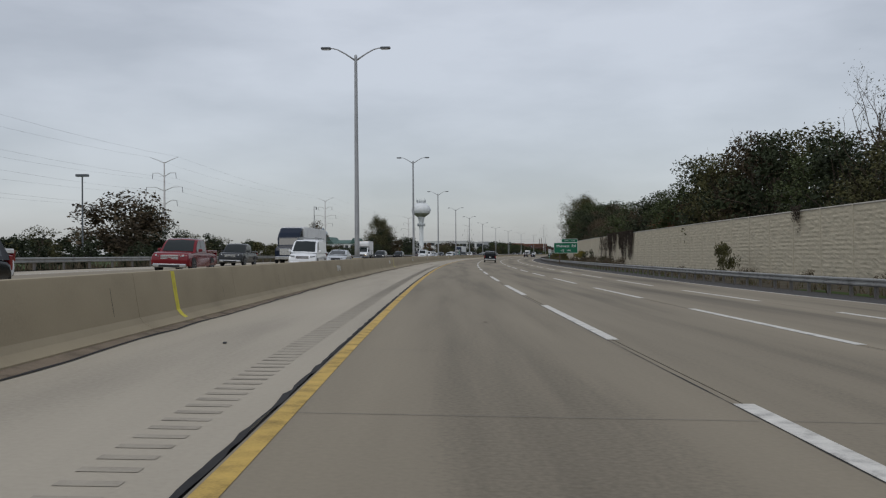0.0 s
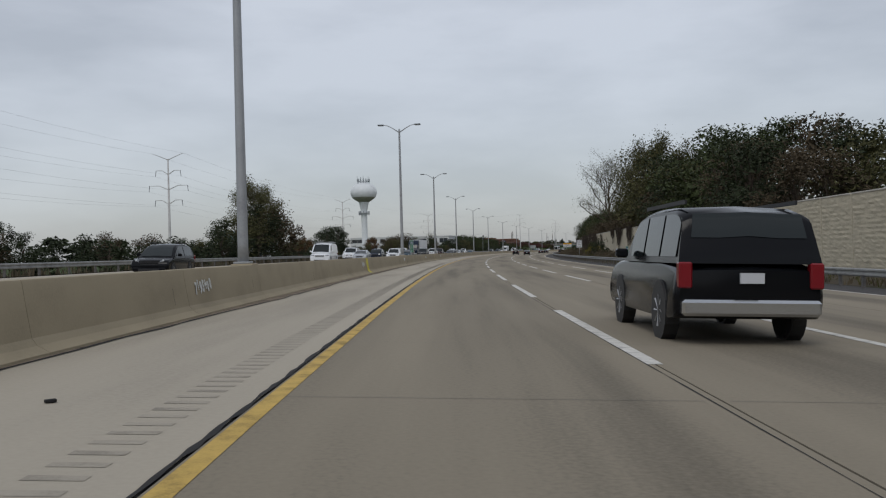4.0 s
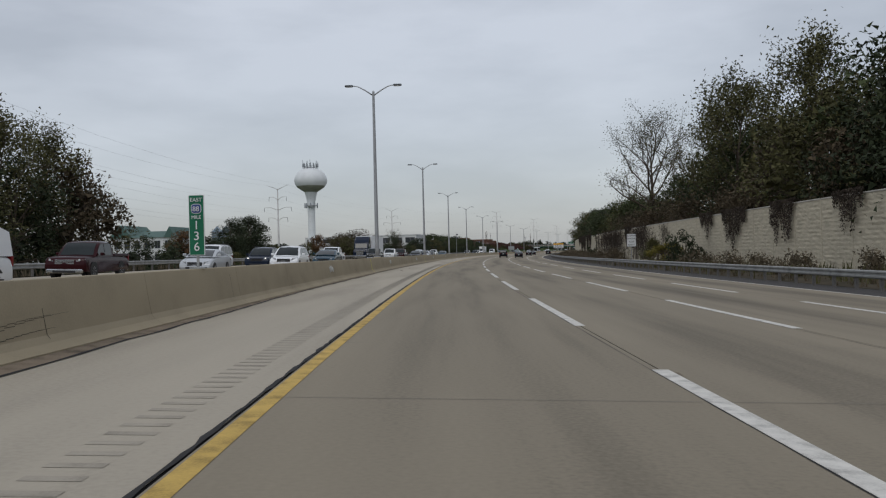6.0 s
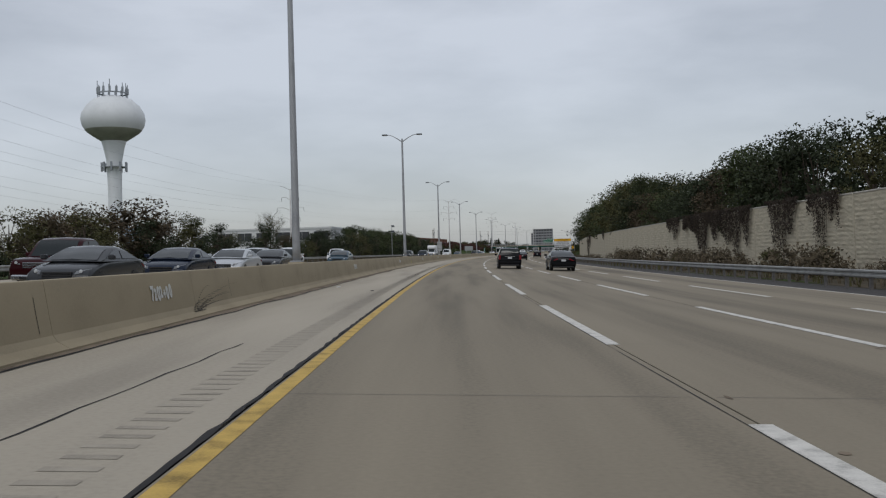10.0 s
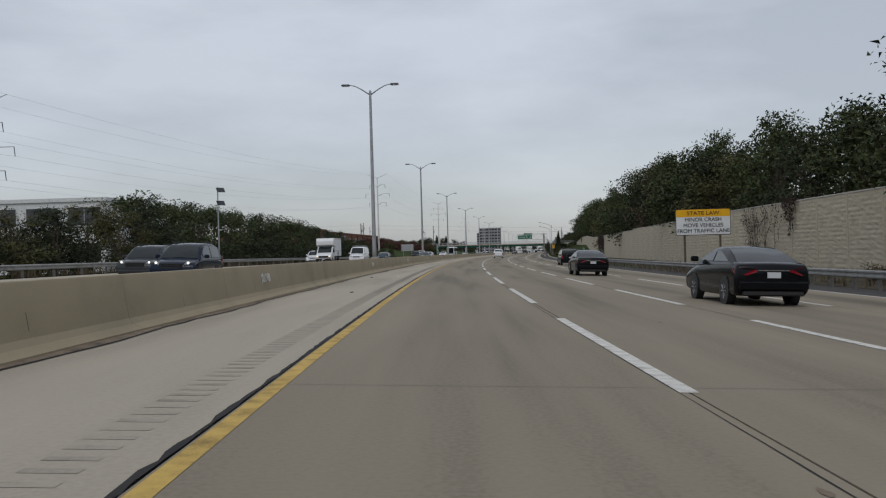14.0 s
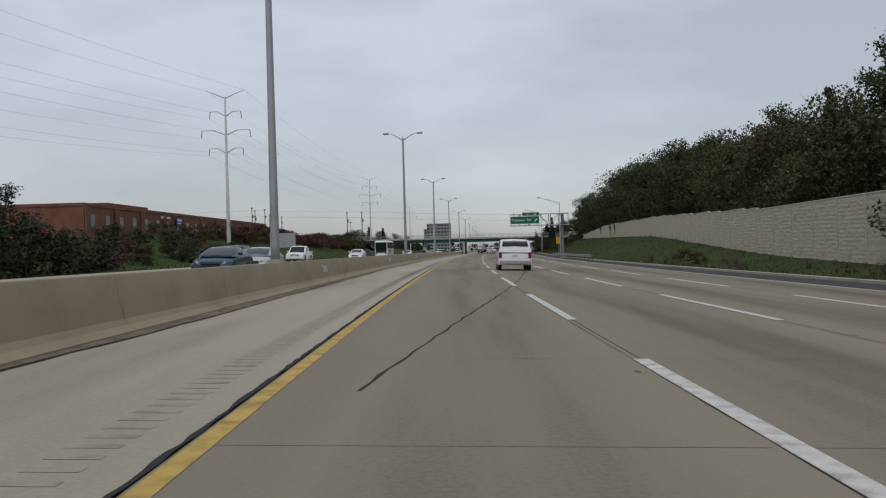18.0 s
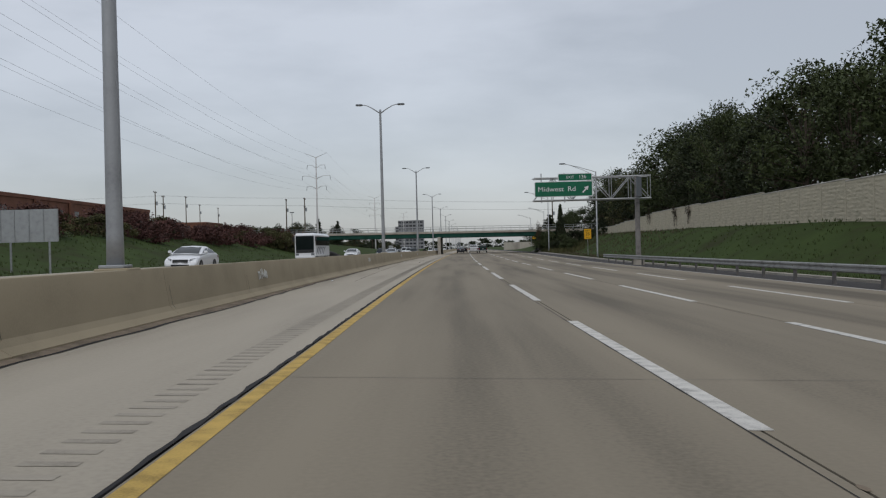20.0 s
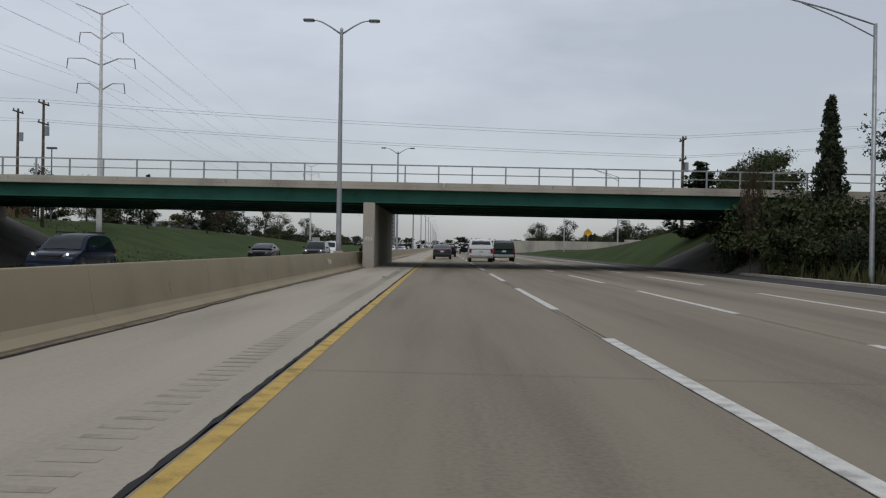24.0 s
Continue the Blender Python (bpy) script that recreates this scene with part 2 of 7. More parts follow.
def terrain(s, lat):
    """Height of the ground: banked carriageways, verges, banks and fields."""
    k = bank(s)
    z = -k * max(-24.0, min(lat, 20.0))
    if lat < -4.9:
        z -= (min(-lat, 24.0) - 4.9) * 0.02
    if lat < -24:
        # the grassed bank that climbs towards the overpass
        up = ramp(s, 660, 760) * (1 - ramp(s, 980, 1200) * 0.5)
        z += up * 4.2 * ramp(-lat, 25.5, 46)
        z -= 0.5 * (1 - up) * ramp(-lat, 24, 30)
    if lat > 17.6:
        up = ramp(s, 660, 770) * (1 - ramp(s, 900, 950) * 0.75)
        z += up * 3.3 * ramp(lat, 19.5, 28) + (1 - up) * 0.15 * ramp(lat, 18, 23)
        z += 0.9 * ramp(lat, 30, 50)
    far = ramp(abs(lat), 60, 260)
    return z * (1 - far) + far * 0.5


def W(s, lat, z=0.0, ground=True):
    h = heading(s)
    x = float(np.interp(s, LINE_S, LINE_X)) + lat * math.cos(h)
    y = float(np.interp(s, LINE_S, LINE_Y)) - lat * math.sin(h)
    return Vector((x, y, z + (terrain(s, lat) if ground else 0.0)))


def place(s, lat, z=0.0, turn=0.0, ground=True):
    """A pose on the ground: local y runs along the road, local x to the right."""
    return Matrix.Translation(W(s, lat, z, ground)) @ Matrix.Rotation(-heading(s) + radians(turn), 4, "Z")


# ---- mesh helpers ----
def mesh_object(name, verts, faces, mats, face_mats=None, smooth=False):
    me = bpy.data.meshes.new(name)
    me.from_pydata([tuple(v) for v in verts], [], faces)
    for m in mats if isinstance(mats, (list, tuple)) else [mats]:
        me.materials.append(m)
    if face_mats is not None:
        me.polygons.foreach_set("material_index", face_mats)
    if smooth:
        me.polygons.foreach_set("use_smooth", [True] * len(me.polygons))
    me.update()
    return new(name, me)


def part(name, bm, mat, parent, label="", smooth=False):
    """Links a bmesh as one mesh object under a thing or a part."""
    me = bpy.data.meshes.new(name)
    bmesh.ops.recalc_face_normals(bm, faces=bm.faces)
    bm.to_mesh(me)
    bm.free()
    me.materials.append(mat)
    if smooth:
        me.polygons.foreach_set("use_smooth", [True] * len(me.polygons))
    ob = new(name, me)
    ob.parent = parent
    if label:
        tagged(ob, label)
    return ob


def share(name, ob, parent, m):
    """Another object on the mesh of ob, under parent, at the local pose m."""
    o = new(name, ob.data)
    o.parent = parent
    o.matrix_basis = m
    return o


def thing(name, m, label, category, group="", kind=""):
    e = new(name)
    e.matrix_basis = m
    return tagged(e, label, category, group, kind)


def box(bm, x0, y0, z0, x1, y1, z1, bevel=0.0):
    r = bmesh.ops.create_cube(bm, size=1)
    vs = r["verts"]
    bmesh.ops.scale(bm, vec=(abs(x1 - x0), abs(y1 - y0), abs(z1 - z0)), verts=vs)
    bmesh.ops.translate(bm, vec=((x0 + x1) / 2, (y0 + y1) / 2, (z0 + z1) / 2), verts=vs)
    if bevel:
        es = list({e for v in vs for e in v.link_edges})
        bmesh.ops.bevel(bm, geom=es, offset=bevel, segments=1, affect="EDGES", profile=0.5)
    return bm


def boxes(*rows, bevel=0.0):
    bm = bmesh.new()
    for r in rows:
        box(bm, *r, bevel=bevel)
    return bm


def tube(bm, points, radii, sides=8, caps=True):
    """A round bar through points, with a radius at each."""
    rings = []
    pts = [Vector(q) for q in points]
    for i, q in enumerate(pts):
        d = (pts[min(i + 1, len(pts) - 1)] - pts[max(i - 1, 0)]).normalized()
        a = d.orthogonal().normalized() if abs(d.z) < 0.9 else Vector((1, 0, 0))
        a = (a - d * a.dot(d)).normalized()
        b = d.cross(a)
        r = radii[i] if isinstance(radii, (list, tuple)) else radii
        rings.append([bm.verts.new(q + (a * math.cos(t) + b * math.sin(t)) * r) for t in [2 * math.pi * k / sides for k in range(sides)]])
    for p0, p1 in zip(rings, rings[1:]):
        for k in range(sides):
            bm.faces.new((p0[k], p0[(k + 1) % sides], p1[(k + 1) % sides], p1[k]))
    if caps:
        bm.faces.new(rings[0][::-1])
        bm.faces.new(rings[-1])
    return bm


def lathe(bm, profile, sides=24, cap=True):
    """Turn (radius, z) pairs round the z axis."""
    rings = [[bm.verts.new((r * math.cos(2 * math.pi * k / sides), r * math.sin(2 * math.pi * k / sides), z)) for k in range(sides)] for r, z in profile]
    for p0, p1 in zip(rings, rings[1:]):
        for k in range(sides):
            bm.faces.new((p0[k], p0[(k + 1) % sides], p1[(k + 1) % sides], p1[k]))
    if cap:
        bm.faces.new(rings[0][::-1])
        bm.faces.new(rings[-1])
    return bm


def strip(name, cross, s0, s1, step, mat, closed=False, ground=True):
    """Sweep a cross section of (lat, z) pairs along the road. cross may be a function of s."""
    verts, faces = [], []
    n = max(1, round((s1 - s0) / step))
    m = 0
    for i in range(n + 1):
        s = s0 + (s1 - s0) * i / n
        rows = cross(s) if callable(cross) else cross
        m = len(rows)
        verts += [W(s, lat, z, ground) for lat, z in rows]
    for i in range(n):
        for j in range(m if closed else m - 1):
            a, b = i * m + j, i * m + (j + 1) % m
            faces.append((a, b, b + m, a + m))
    if closed:
        faces += [tuple(range(m))[::-1], tuple(range(n * m, n * m + m))]
    ob = mesh_object(name, verts, faces, mat)
    across = [lat for i in range(n + 1) for lat, _ in (cross(s0 + (s1 - s0) * i / n) if callable(cross) else cross)]
    layer = ob.data.uv_layers.new(name="road")
    idx = np.empty(len(ob.data.loops), dtype=np.int32)
    ob.data.loops.foreach_get("vertex_index", idx)
    along = s0 + (s1 - s0) * (idx // m) / n
    layer.data.foreach_set("uv", np.stack([np.array(across)[idx], along], axis=1).astype(np.float32).ravel())
    return ob


# ---- ground and carriageways ----
def build_ground():
    lats = [-2600, -1200, -600, -300, -180, -120, -90, -70, -55, -46, -40, -35, -31, -28, -25.5, -24, -15, -5, 5, 16.05, 16.35, 17.6, 19.5, 21.5, 23.5, 25.5, 28, 32, 38, 46, 60, 90, 140, 260, 600, 1100]
    ss = list(range(-390, 640, 20)) + list(range(640, 1000, 10)) + list(range(1000, 1500, 50)) + list(range(1500, 3600, 200))
    verts, faces = [], []
    for s in ss:
        for lat in lats:
            v = W(s, lat)
            if -25 < lat < 16.1:
                v.z -= 0.25
            else:
                v.z += 0.12 * noise.noise(Vector((s * 0.11, lat * 0.2, 0)))
            verts.append(v)
    m = len(lats)
    for i in range(len(ss) - 1):
        for j in range(m - 1):
            a = i * m + j
            faces.append((a, a + 1, a + m + 1, a + m))
    g = mesh_object("ground", verts, faces, M_GRASS, smooth=True)
    tagged(g, "mown grass verges, banks and fields beside the tollway", "ground", kind="stuff")


build_ground()
S0, S1 = -60.0, 2400.0
LANES = (-1.56, 2.24, 5.90, 9.56, 13.45)
road = thing("road", Matrix(), "four-lane tan concrete tollway carriageway with dark longitudinal joints", "road", kind="structure")


def lane(name, a, b, mat, z=0.0, s0=S0, s1=S1):
    ob = strip(name, [(a, z - 0.25), (a, z), (b, z), (b, z - 0.25)], s0, s1, 12, mat)
    ob.parent = road
    return ob


joint_bed = lane("joint_bed", -4.6, 13.45, M_JOINT, -0.02)
for a, b in zip(LANES, LANES[1:]):
    lane("lane_slab", a + 0.012, b - 0.012, M_LANE)
lane("shoulder_slab", -4.45, -1.60, M_SHOULDER)
tagged(lane("asphalt_shoulder", 13.46, 16.2, M_ASPHALT, -0.012), "dark asphalt outer shoulder")
opposite = thing("opposite_road", Matrix(), "concrete carriageway of the opposing direction beyond the barrier", "road", kind="structure")
for a, b, mat in ((-9.2, -5.3, M_SHOULDER), (-12.9, -9.212, M_LANE), (-16.6, -12.912, M_LANE), (-20.3, -16.612, M_LANE), (-23.2, -20.312, M_SHOULDER)):
    ob = strip("lane_slab", [(a, -0.25), (a, 0), (b, 0), (b, -0.25)], S0, S1, 12, mat)
    ob.parent = opposite

# painted lines
def line(name, lat, width, s0, s1, mat, label, z=0.004):
    ob = strip(name, [(lat - width / 2, z), (lat + width / 2, z)], s0, s1, 12, mat)
    return tagged(ob, label, "road marking", kind="structure")


line("yellow_edge_line", -1.45, 0.15, S0, S1, M_YELLOW_PAINT, "solid yellow edge line beside the median shoulder")
line("white_edge_line", 13.28, 0.14, S0, S1, M_WHITE_PAINT, "solid white edge line beside the outer shoulder")
line("yellow_edge_line", -9.35, 0.20, S0, S1, M_YELLOW_PAINT, "solid yellow edge line of the opposing road")
line("white_edge_line", -20.2, 0.14, S0, S1, M_WHITE_PAINT, "solid white outer edge line of the opposing road")

DASH, CYCLE = 9.2, 14.93
_me = bpy.data.meshes.new("lane_dash")
_me.from_pydata([(-0.085, 0, 0.006), (0.085, 0, 0.006), (0.085, DASH, 0.006), (-0.085, DASH, 0.006), (-0.09, 0, 0), (0.09, 0, 0), (0.09, DASH, 0), (-0.09, DASH, 0)], [], [(0, 1, 2, 3), (4, 5, 1, 0), (5, 6, 2, 1), (6, 7, 3, 2), (7, 4, 0, 3)])
_me.materials.append(M_WHITE_PAINT)


def dash(s, lat):
    a, b = W(s, lat), W(s + DASH, lat)
    o = new("lane_dash", _me)
    d = (b - a).normalized()
    k = bank(s)
    right = Vector((math.cos(heading(s)), -math.sin(heading(s)), -k)).normalized()
    up = right.cross(d).normalized()
    right = d.cross(up)
    o.matrix_basis = Matrix(((right.x, d.x, up.x, a.x), (right.y, d.y, up.y, a.y), (right.z, d.z, up.z, a.z + 0.003), (0, 0, 0, 1)))
    return tagged(o, "worn white dashed lane line on concrete", "road marking", "lane dashes", "structure")


# the painters' spacing drifts a little along the road
DRIFT_S = (0, 60, 190, 267, 371, 475, 531, 640, 745, 800, 849, 1200)
DRIFT = (0.4, 0.8, -0.4, -0.1, 0.0, -0.7, -2.3, -1.8, 0.2, 0.0, 0.0, 0.0)
for i in range(-2, 77):
    for lat in (2.24, 5.90, 9.56):
        s = 12.9 + i * CYCLE
        dash(s + float(np.interp(s, DRIFT_S, DRIFT)), lat)

# ---- median barrier ----
BAR = [(-0.4, 0.0), (-0.4, 0.045), (-0.26, 0.12), (-0.2, 0.2), (-0.155, 0.46), (-0.1, 0.82), (-0.085, 0.85), (0.085, 0.85), (0.1, 0.82), (0.155, 0.46), (0.2, 0.2), (0.26, 0.12), (0.4, 0.045), (0.4, 0.0)]
MED = -4.87
barrier = thing("median_barrier", Matrix(), "tan concrete median barrier with stained open joints", "barrier", kind="structure")
s = S0
while s < 1500:
    L = 6.1 if s < 880 else 24.0
    ob = strip("barrier_section", [(MED + a, z - (0.05 if z == 0 else 0)) for a, z in BAR], s, s + L - 0.012, L, M_BARRIER, closed=True)
    ob.parent = barrier
    ob.data.shade_smooth()
    ob.data.set_sharp_from_angle(angle=radians(24))
    s += L


def gutter():
    """Brown grit banked against the foot of the barrier, and the ragged crack along its edge."""
    r = random.Random(17)
    verts, faces, cracks, crack_faces = [], [], [], []
    s, k, reach = S0, 0, 0.16
    while s < 1200:
        reach = min(0.30, max(0.06, reach + r.uniform(-0.05, 0.05)))
        lat = -4.50 + reach
        verts += [W(s, -4.52, 0.03), W(s, -4.50 + reach * 0.5, 0.016), W(s, lat, 0.006)]
        w = r.uniform(0.008, 0.030)
        cracks += [W(s, lat - w, 0.013), W(s, lat + w, 0.0075)]
        if k:
            n = 3 * k
            faces += [(n - 3, n - 2, n + 1, n), (n - 2, n - 1, n + 2, n + 1)]
            crack_faces.append((2 * k - 2, 2 * k - 1, 2 * k + 1, 2 * k))
        k += 1
        s += 0.8
    tagged(mesh_object("gutter_strip", verts, faces, M_GUTTER), "brown grit and dead weeds along the foot of the barrier", "debris", kind="stuff")
    tagged(mesh_object("gutter_crack", cracks, crack_faces, M_JOINT), "ragged dark crack between shoulder slab and barrier", "crack", kind="structure")


gutter()

# ---- lamp posts on the barrier ----
def lamp_post():
    e = thing("street_lamp", Matrix(), "tall grey steel twin-arm street lamp standing on the median barrier", "street lamp", "median street lamps")
    H = 10.75
    bm = boxes((-0.20, -0.20, 0, 0.20, 0.20, 0.05), bevel=0.01)
    part("base_plate", bm, M_POLE, e)
    part("footing", boxes((-0.24, -0.30, -0.92, 0.30, 0.30, -0.002), bevel=0.02), M_BARRIER, e, "concrete footing behind the barrier")
    part("pole", lathe(bmesh.new(), [(0.138, 0.05), (0.132, 0.5), (0.080, H), (0.085, H + 0.12), (0.02, H + 0.18)], 12), M_POLE, e, smooth=True)
    for sx in (-1, 1):
        arm = part("arm", tube(bmesh.new(), [(0.05 * sx, 0, H - 0.12), (0.55 * sx, 0, H + 0.22), (0.95 * sx, 0, H + 0.44), (1.2 * sx, 0, H + 0.51), (1.42 * sx, 0, H + 0.52)], [0.045, 0.04, 0.035, 0.03, 0.028], 6), M_POLE, e, smooth=True)
        head = part("lamp_head", boxes((1.32 * sx, -0.14, H + 0.46, 1.87 * sx, 0.14, H + 0.58), bevel=0.04), M_LAMP_HEAD, e)
        part("lens", boxes((1.40 * sx, -0.10, H + 0.445, 1.75 * sx, 0.10, H + 0.465)), M_LENS, head)
    return e


LAMP_LAT = -5.08
LAMP_S = (46.4, 101.4, 157.3, 213.4, 263.5, 316.9, 372.1, 425.7, 482.6, 538.2, 590.6, 646.7, 705.0, 759.8, 814.0, 872.8, 929.7)
lamp = lamp_post()
lamp.matrix_basis = place(LAMP_S[0] + 2.2, LAMP_LAT, 0.88)
for s in LAMP_S[1:] + tuple(985 + 56 * i for i in range(12)) + (-8.0,):
    copy_thing(lamp, place(s + 2.2, LAMP_LAT, 0.88))


# ---- guardrails ----
def guardrail(name, lat, s0, s1, side, label):
    """W-beam on posts; side: +1 when the traffic face looks to larger lat."""
    e = thing(name, Matrix(), label, "guardrail", kind="structure")
    prof = [(0.0, 0.44), (0.055, 0.48), (0.055, 0.53), (0.0, 0.575), (0.0, 0.615), (0.055, 0.66), (0.055, 0.71), (0.0, 0.75)]
    s = s0
    while s < s1 - 1:
        e1 = min(s1, s + 40)
        b = strip("rail_beam", [(lat + side * (0.10 + a), z) for a, z in prof] + [(lat + side * (0.085 + a), z) for a, z in prof[::-1]], s, e1, 4, M_RAIL, closed=True)
        b.parent = e
        s = e1
    pm = None
    s = s0 + 0.5
    count = 0
    while s < s1:
        m = place(s, lat)
        if pm is None:
            pm = part("post", boxes((-0.05, -0.08, -0.3, 0.05, 0.08, 0.72)), M_POST, e)
            bl = part("spacer_block", boxes((-0.06 * side if side < 0 else 0.0, -0.06, 0.50, 0.10 * side, 0.06, 0.70)), M_POST, e)
            pm.matrix_basis, bl.matrix_basis = m, m
        else:
            share("post", pm, e, m)
            if count < 90:
                share("spacer_block", bl, e, m)
        count += 1
        s += 2.1 if s < 640 and lat > 0 else 3.81
    return e


guardrail("right_guardrail", 15.6, -30, 605, -1, "weathered galvanised guardrail on dark posts along the outer shoulder")
guardrail("right_guardrail", 14.25, 722, 778, -1, "short galvanised guardrail shielding the sign gantry column")
guardrail("left_guardrail", -23.4, -30, 655, 1, "weathered galvanised guardrail on posts beyond the opposing lanes")

# ---- noise wall ----
WALL_STEPS = ((-40, 23.2, 0.05, 4.55), (122, 22.6, 0.05, 4.6), (330, 23.2, 0.1, 4.7), (560, 23.2, 0.1, 4.8), (640, 24.0, 0.1, 4.3), (700, 25.5, 1.6, 4.6), (760, 27.5, 3.0, 5.9), (820, 28.5, 3.2, 6.0), (842, 28.5, 3.2, 5.2), (858, 28.5, 3.2, 4.7), (880, 28.5, 3.2, 4.6))


def wall_at(s):
    ss = [r[0] for r in WALL_STEPS]
    return [float(np.interp(s, ss, [r[k] for r in WALL_STEPS])) for k in (1, 2, 3)]


def build_noise_wall():
    e = thing("noise_wall", Matrix(), "tan precast concrete noise wall with rough stacked-stone panels", "wall", kind="structure")
    span = 4.6
    s = -40.0
    rng = random.Random(5)
    while s < 880:
        lat, _, _ = wall_at(s + span / 2)
        a, b = W(s, wall_at(s)[0]), W(s + span, wall_at(s + span)[0])
        top = wall_at(s + span / 2)[2] - bank(s) * 20
        top = round(top / 0.15) * 0.15 if s > 600 else top
        d = (b - a)
        d.z = 0
        L = d.length
        d.normalize()
        right = Vector((d.y, -d.x, 0))
        base = min(a.z, b.z) - 0.3
        m = Matrix(((right.x, d.x, 0, a.x), (right.y, d.y, 0, a.y), (0, 0, 1, base), (0, 0, 0, 1)))
        h = top - base
        # rough courses: an uneven grid pushed towards the road
        ny, nz = 15, max(6, int(h / 0.135))
        verts, faces = [], []
        for k in range(nz + 1):
            for j in range(ny + 1):
                u = j / ny
                edge = j in (0, ny) or k in (0, nz)
                out = 0 if edge else (0.014 if k % 2 else 0.0) + 0.030 * rng.random() ** 2
                verts.append((-0.02 - out, 0.10 + u * (L - 0.20), h * k / nz + (0 if edge else rng.uniform(-0.028, 0.028))))
        for k in range(nz):
            for j in range(ny):
                q = k * (ny + 1) + j
                faces.append((q, q + ny + 1, q + ny + 2, q + 1))
        n0 = len(verts)
        verts += [(0.22, 0.10, 0), (0.22, L - 0.10, 0), (0.22, L - 0.10, h), (0.22, 0.10, h)]
        c = [0, ny, (nz + 1) * (ny + 1) - 1, nz * (ny + 1)]
        faces += [(n0 + 1, n0, n0 + 3, n0 + 2), (c[0], n0, n0 + 1, c[1]), (c[3], c[2], n0 + 2, n0 + 3), (c[0], c[3], n0 + 3, n0), (c[1], n0 + 1, n0 + 2, c[2])]
        p_ = mesh_object("wall_panel", verts, faces, M_WALL)
        p_.parent, p_.matrix_basis = e, m
        post = part("wall_post", boxes((-0.045, -0.095, 0, 0.24, 0.095, h + 0.03), bevel=0.015), M_WALL, e)
        post.matrix_basis = m
        cap = part("wall_cap", boxes((-0.07, 0.097, h + 0.002, 0.26, L - 0.097, h + 0.10), bevel=0.02), M_WALL_CAP, e)
        cap.matrix_basis = m
        s += span


build_noise_wall()


# ---- trees ----
def crown_mesh(name, seed, height, width, low, leaves, size, mat, ragged=0.5, clumps=26, column=False):
    """Leaves in uneven clumps round limbs, as one mesh of small quads."""
    rng = np.random.RandomState(seed)
    c = []
    while len(c) < clumps:
        u = rng.uniform(0, 1)
        z = low + (height - low) * u
        prof = math.sin(math.pi * (0.18 + 0.78 * u)) ** 0.7 if not column else min(1.0, 0.10 + (1 - u) * 1.35) * (0.75 + 0.25 * min(1, u * 5))
        r = width / 2 * prof * math.sqrt(rng.uniform(0.08, 1)) * (0.8 if column else 1)
        a = rng.uniform(0, 2 * math.pi)
        c.append((r * math.cos(a), r * math.sin(a), z, width * rng.uniform(0.10, 0.20) * (1 if not column else 0.35 + 0.55 * (1 - u))))
    c = np.array(c)
    pick = rng.randint(0, clumps, leaves)
    d = rng.normal(size=(leaves, 3))
    d /= np.linalg.norm(d, axis=1)[:, None]
    rad = rng.uniform(0.35, 1.0 + ragged * 0.5, leaves) ** 0.6
    ctr = c[pick, :3] + d * (c[pick, 3] * rad)[:, None] * np.array([1, 1, 0.8])
    ctr[:, 2] = np.clip(ctr[:, 2], low * 0.6, None) * (height / np.percentile(ctr[:, 2], 99.7))
    n = rng.normal(size=(leaves, 3)) + np.array([0, 0, 0.6])
    n /= np.linalg.norm(n, axis=1)[:, None]
    a = np.cross(n, rng.normal(size=(leaves, 3)))
    a /= np.linalg.norm(a, axis=1)[:, None]
    b = np.cross(n, a)
    sz = (size * rng.uniform(0.6, 1.3, leaves))[:, None]
    inner = rng.randint(0, clumps, leaves // 9)
    ctr[:len(inner)] = c[inner, :3] * np.array([0.8, 0.8, 0.86]) + rng.normal(size=(len(inner), 3)) * (c[inner, 3] * 0.25)[:, None]
    sz[:len(inner)] *= 2.0
    tri = np.stack([ctr - a * sz * 0.5 - b * sz * 0.27, ctr - a * sz * 0.35 + b * sz * 0.38, ctr + a * sz * 0.6], axis=1).reshape(-1, 3)
    me = bpy.data.meshes.new(name)
    me.from_pydata(tri.tolist(), [], np.arange(leaves * 3).reshape(-1, 3).tolist())
    me.materials.append(mat)
    me.update()
    return me, c


def limb_mesh(seed, height, low, clumps, r0, twigs=0):
    rng = random.Random(seed)
    bm = bmesh.new()
    lean = (rng.uniform(-0.4, 0.4), rng.uniform(-0.4, 0.4))
    top = (lean[0], lean[1], height * 0.78)
    tube(bm, [(0, 0, -0.3), (0, 0, 0.4), (lean[0] * 0.3, lean[1] * 0.3, height * 0.35), top], [r0 * 1.3, r0, r0 * 0.7, r0 * 0.2], 7)
    for x, y, z, _ in clumps:
        if z < low * 0.8:
            continue
        t = rng.uniform(0.25, 0.7)
        f = min(t, z / (height * 0.78) * 0.75)
        start = (lean[0] * f, lean[1] * f, height * 0.78 * f)
        midp = (x * 0.5 + rng.uniform(-0.3, 0.3), y * 0.5 + rng.uniform(-0.3, 0.3), start[2] * 0.45 + z * 0.55)
        tube(bm, [start, midp, (x, y, z)], [r0 * 0.36, r0 * 0.22, r0 * 0.05], 5, False)
        for _ in range(twigs):
            e = (x + rng.uniform(-1, 1) * 1.3, y + rng.uniform(-1, 1) * 1.3, z + rng.uniform(-0.3, 1.3))
            tube(bm, [midp, ((midp[0] + e[0]) / 2 + rng.uniform(-0.2, 0.2), (midp[1] + e[1]) / 2, (midp[2] + e[2]) / 2), e], [r0 * 0.10, r0 * 0.07, r0 * 0.03], 3, False)
    return bm


KINDS = {}


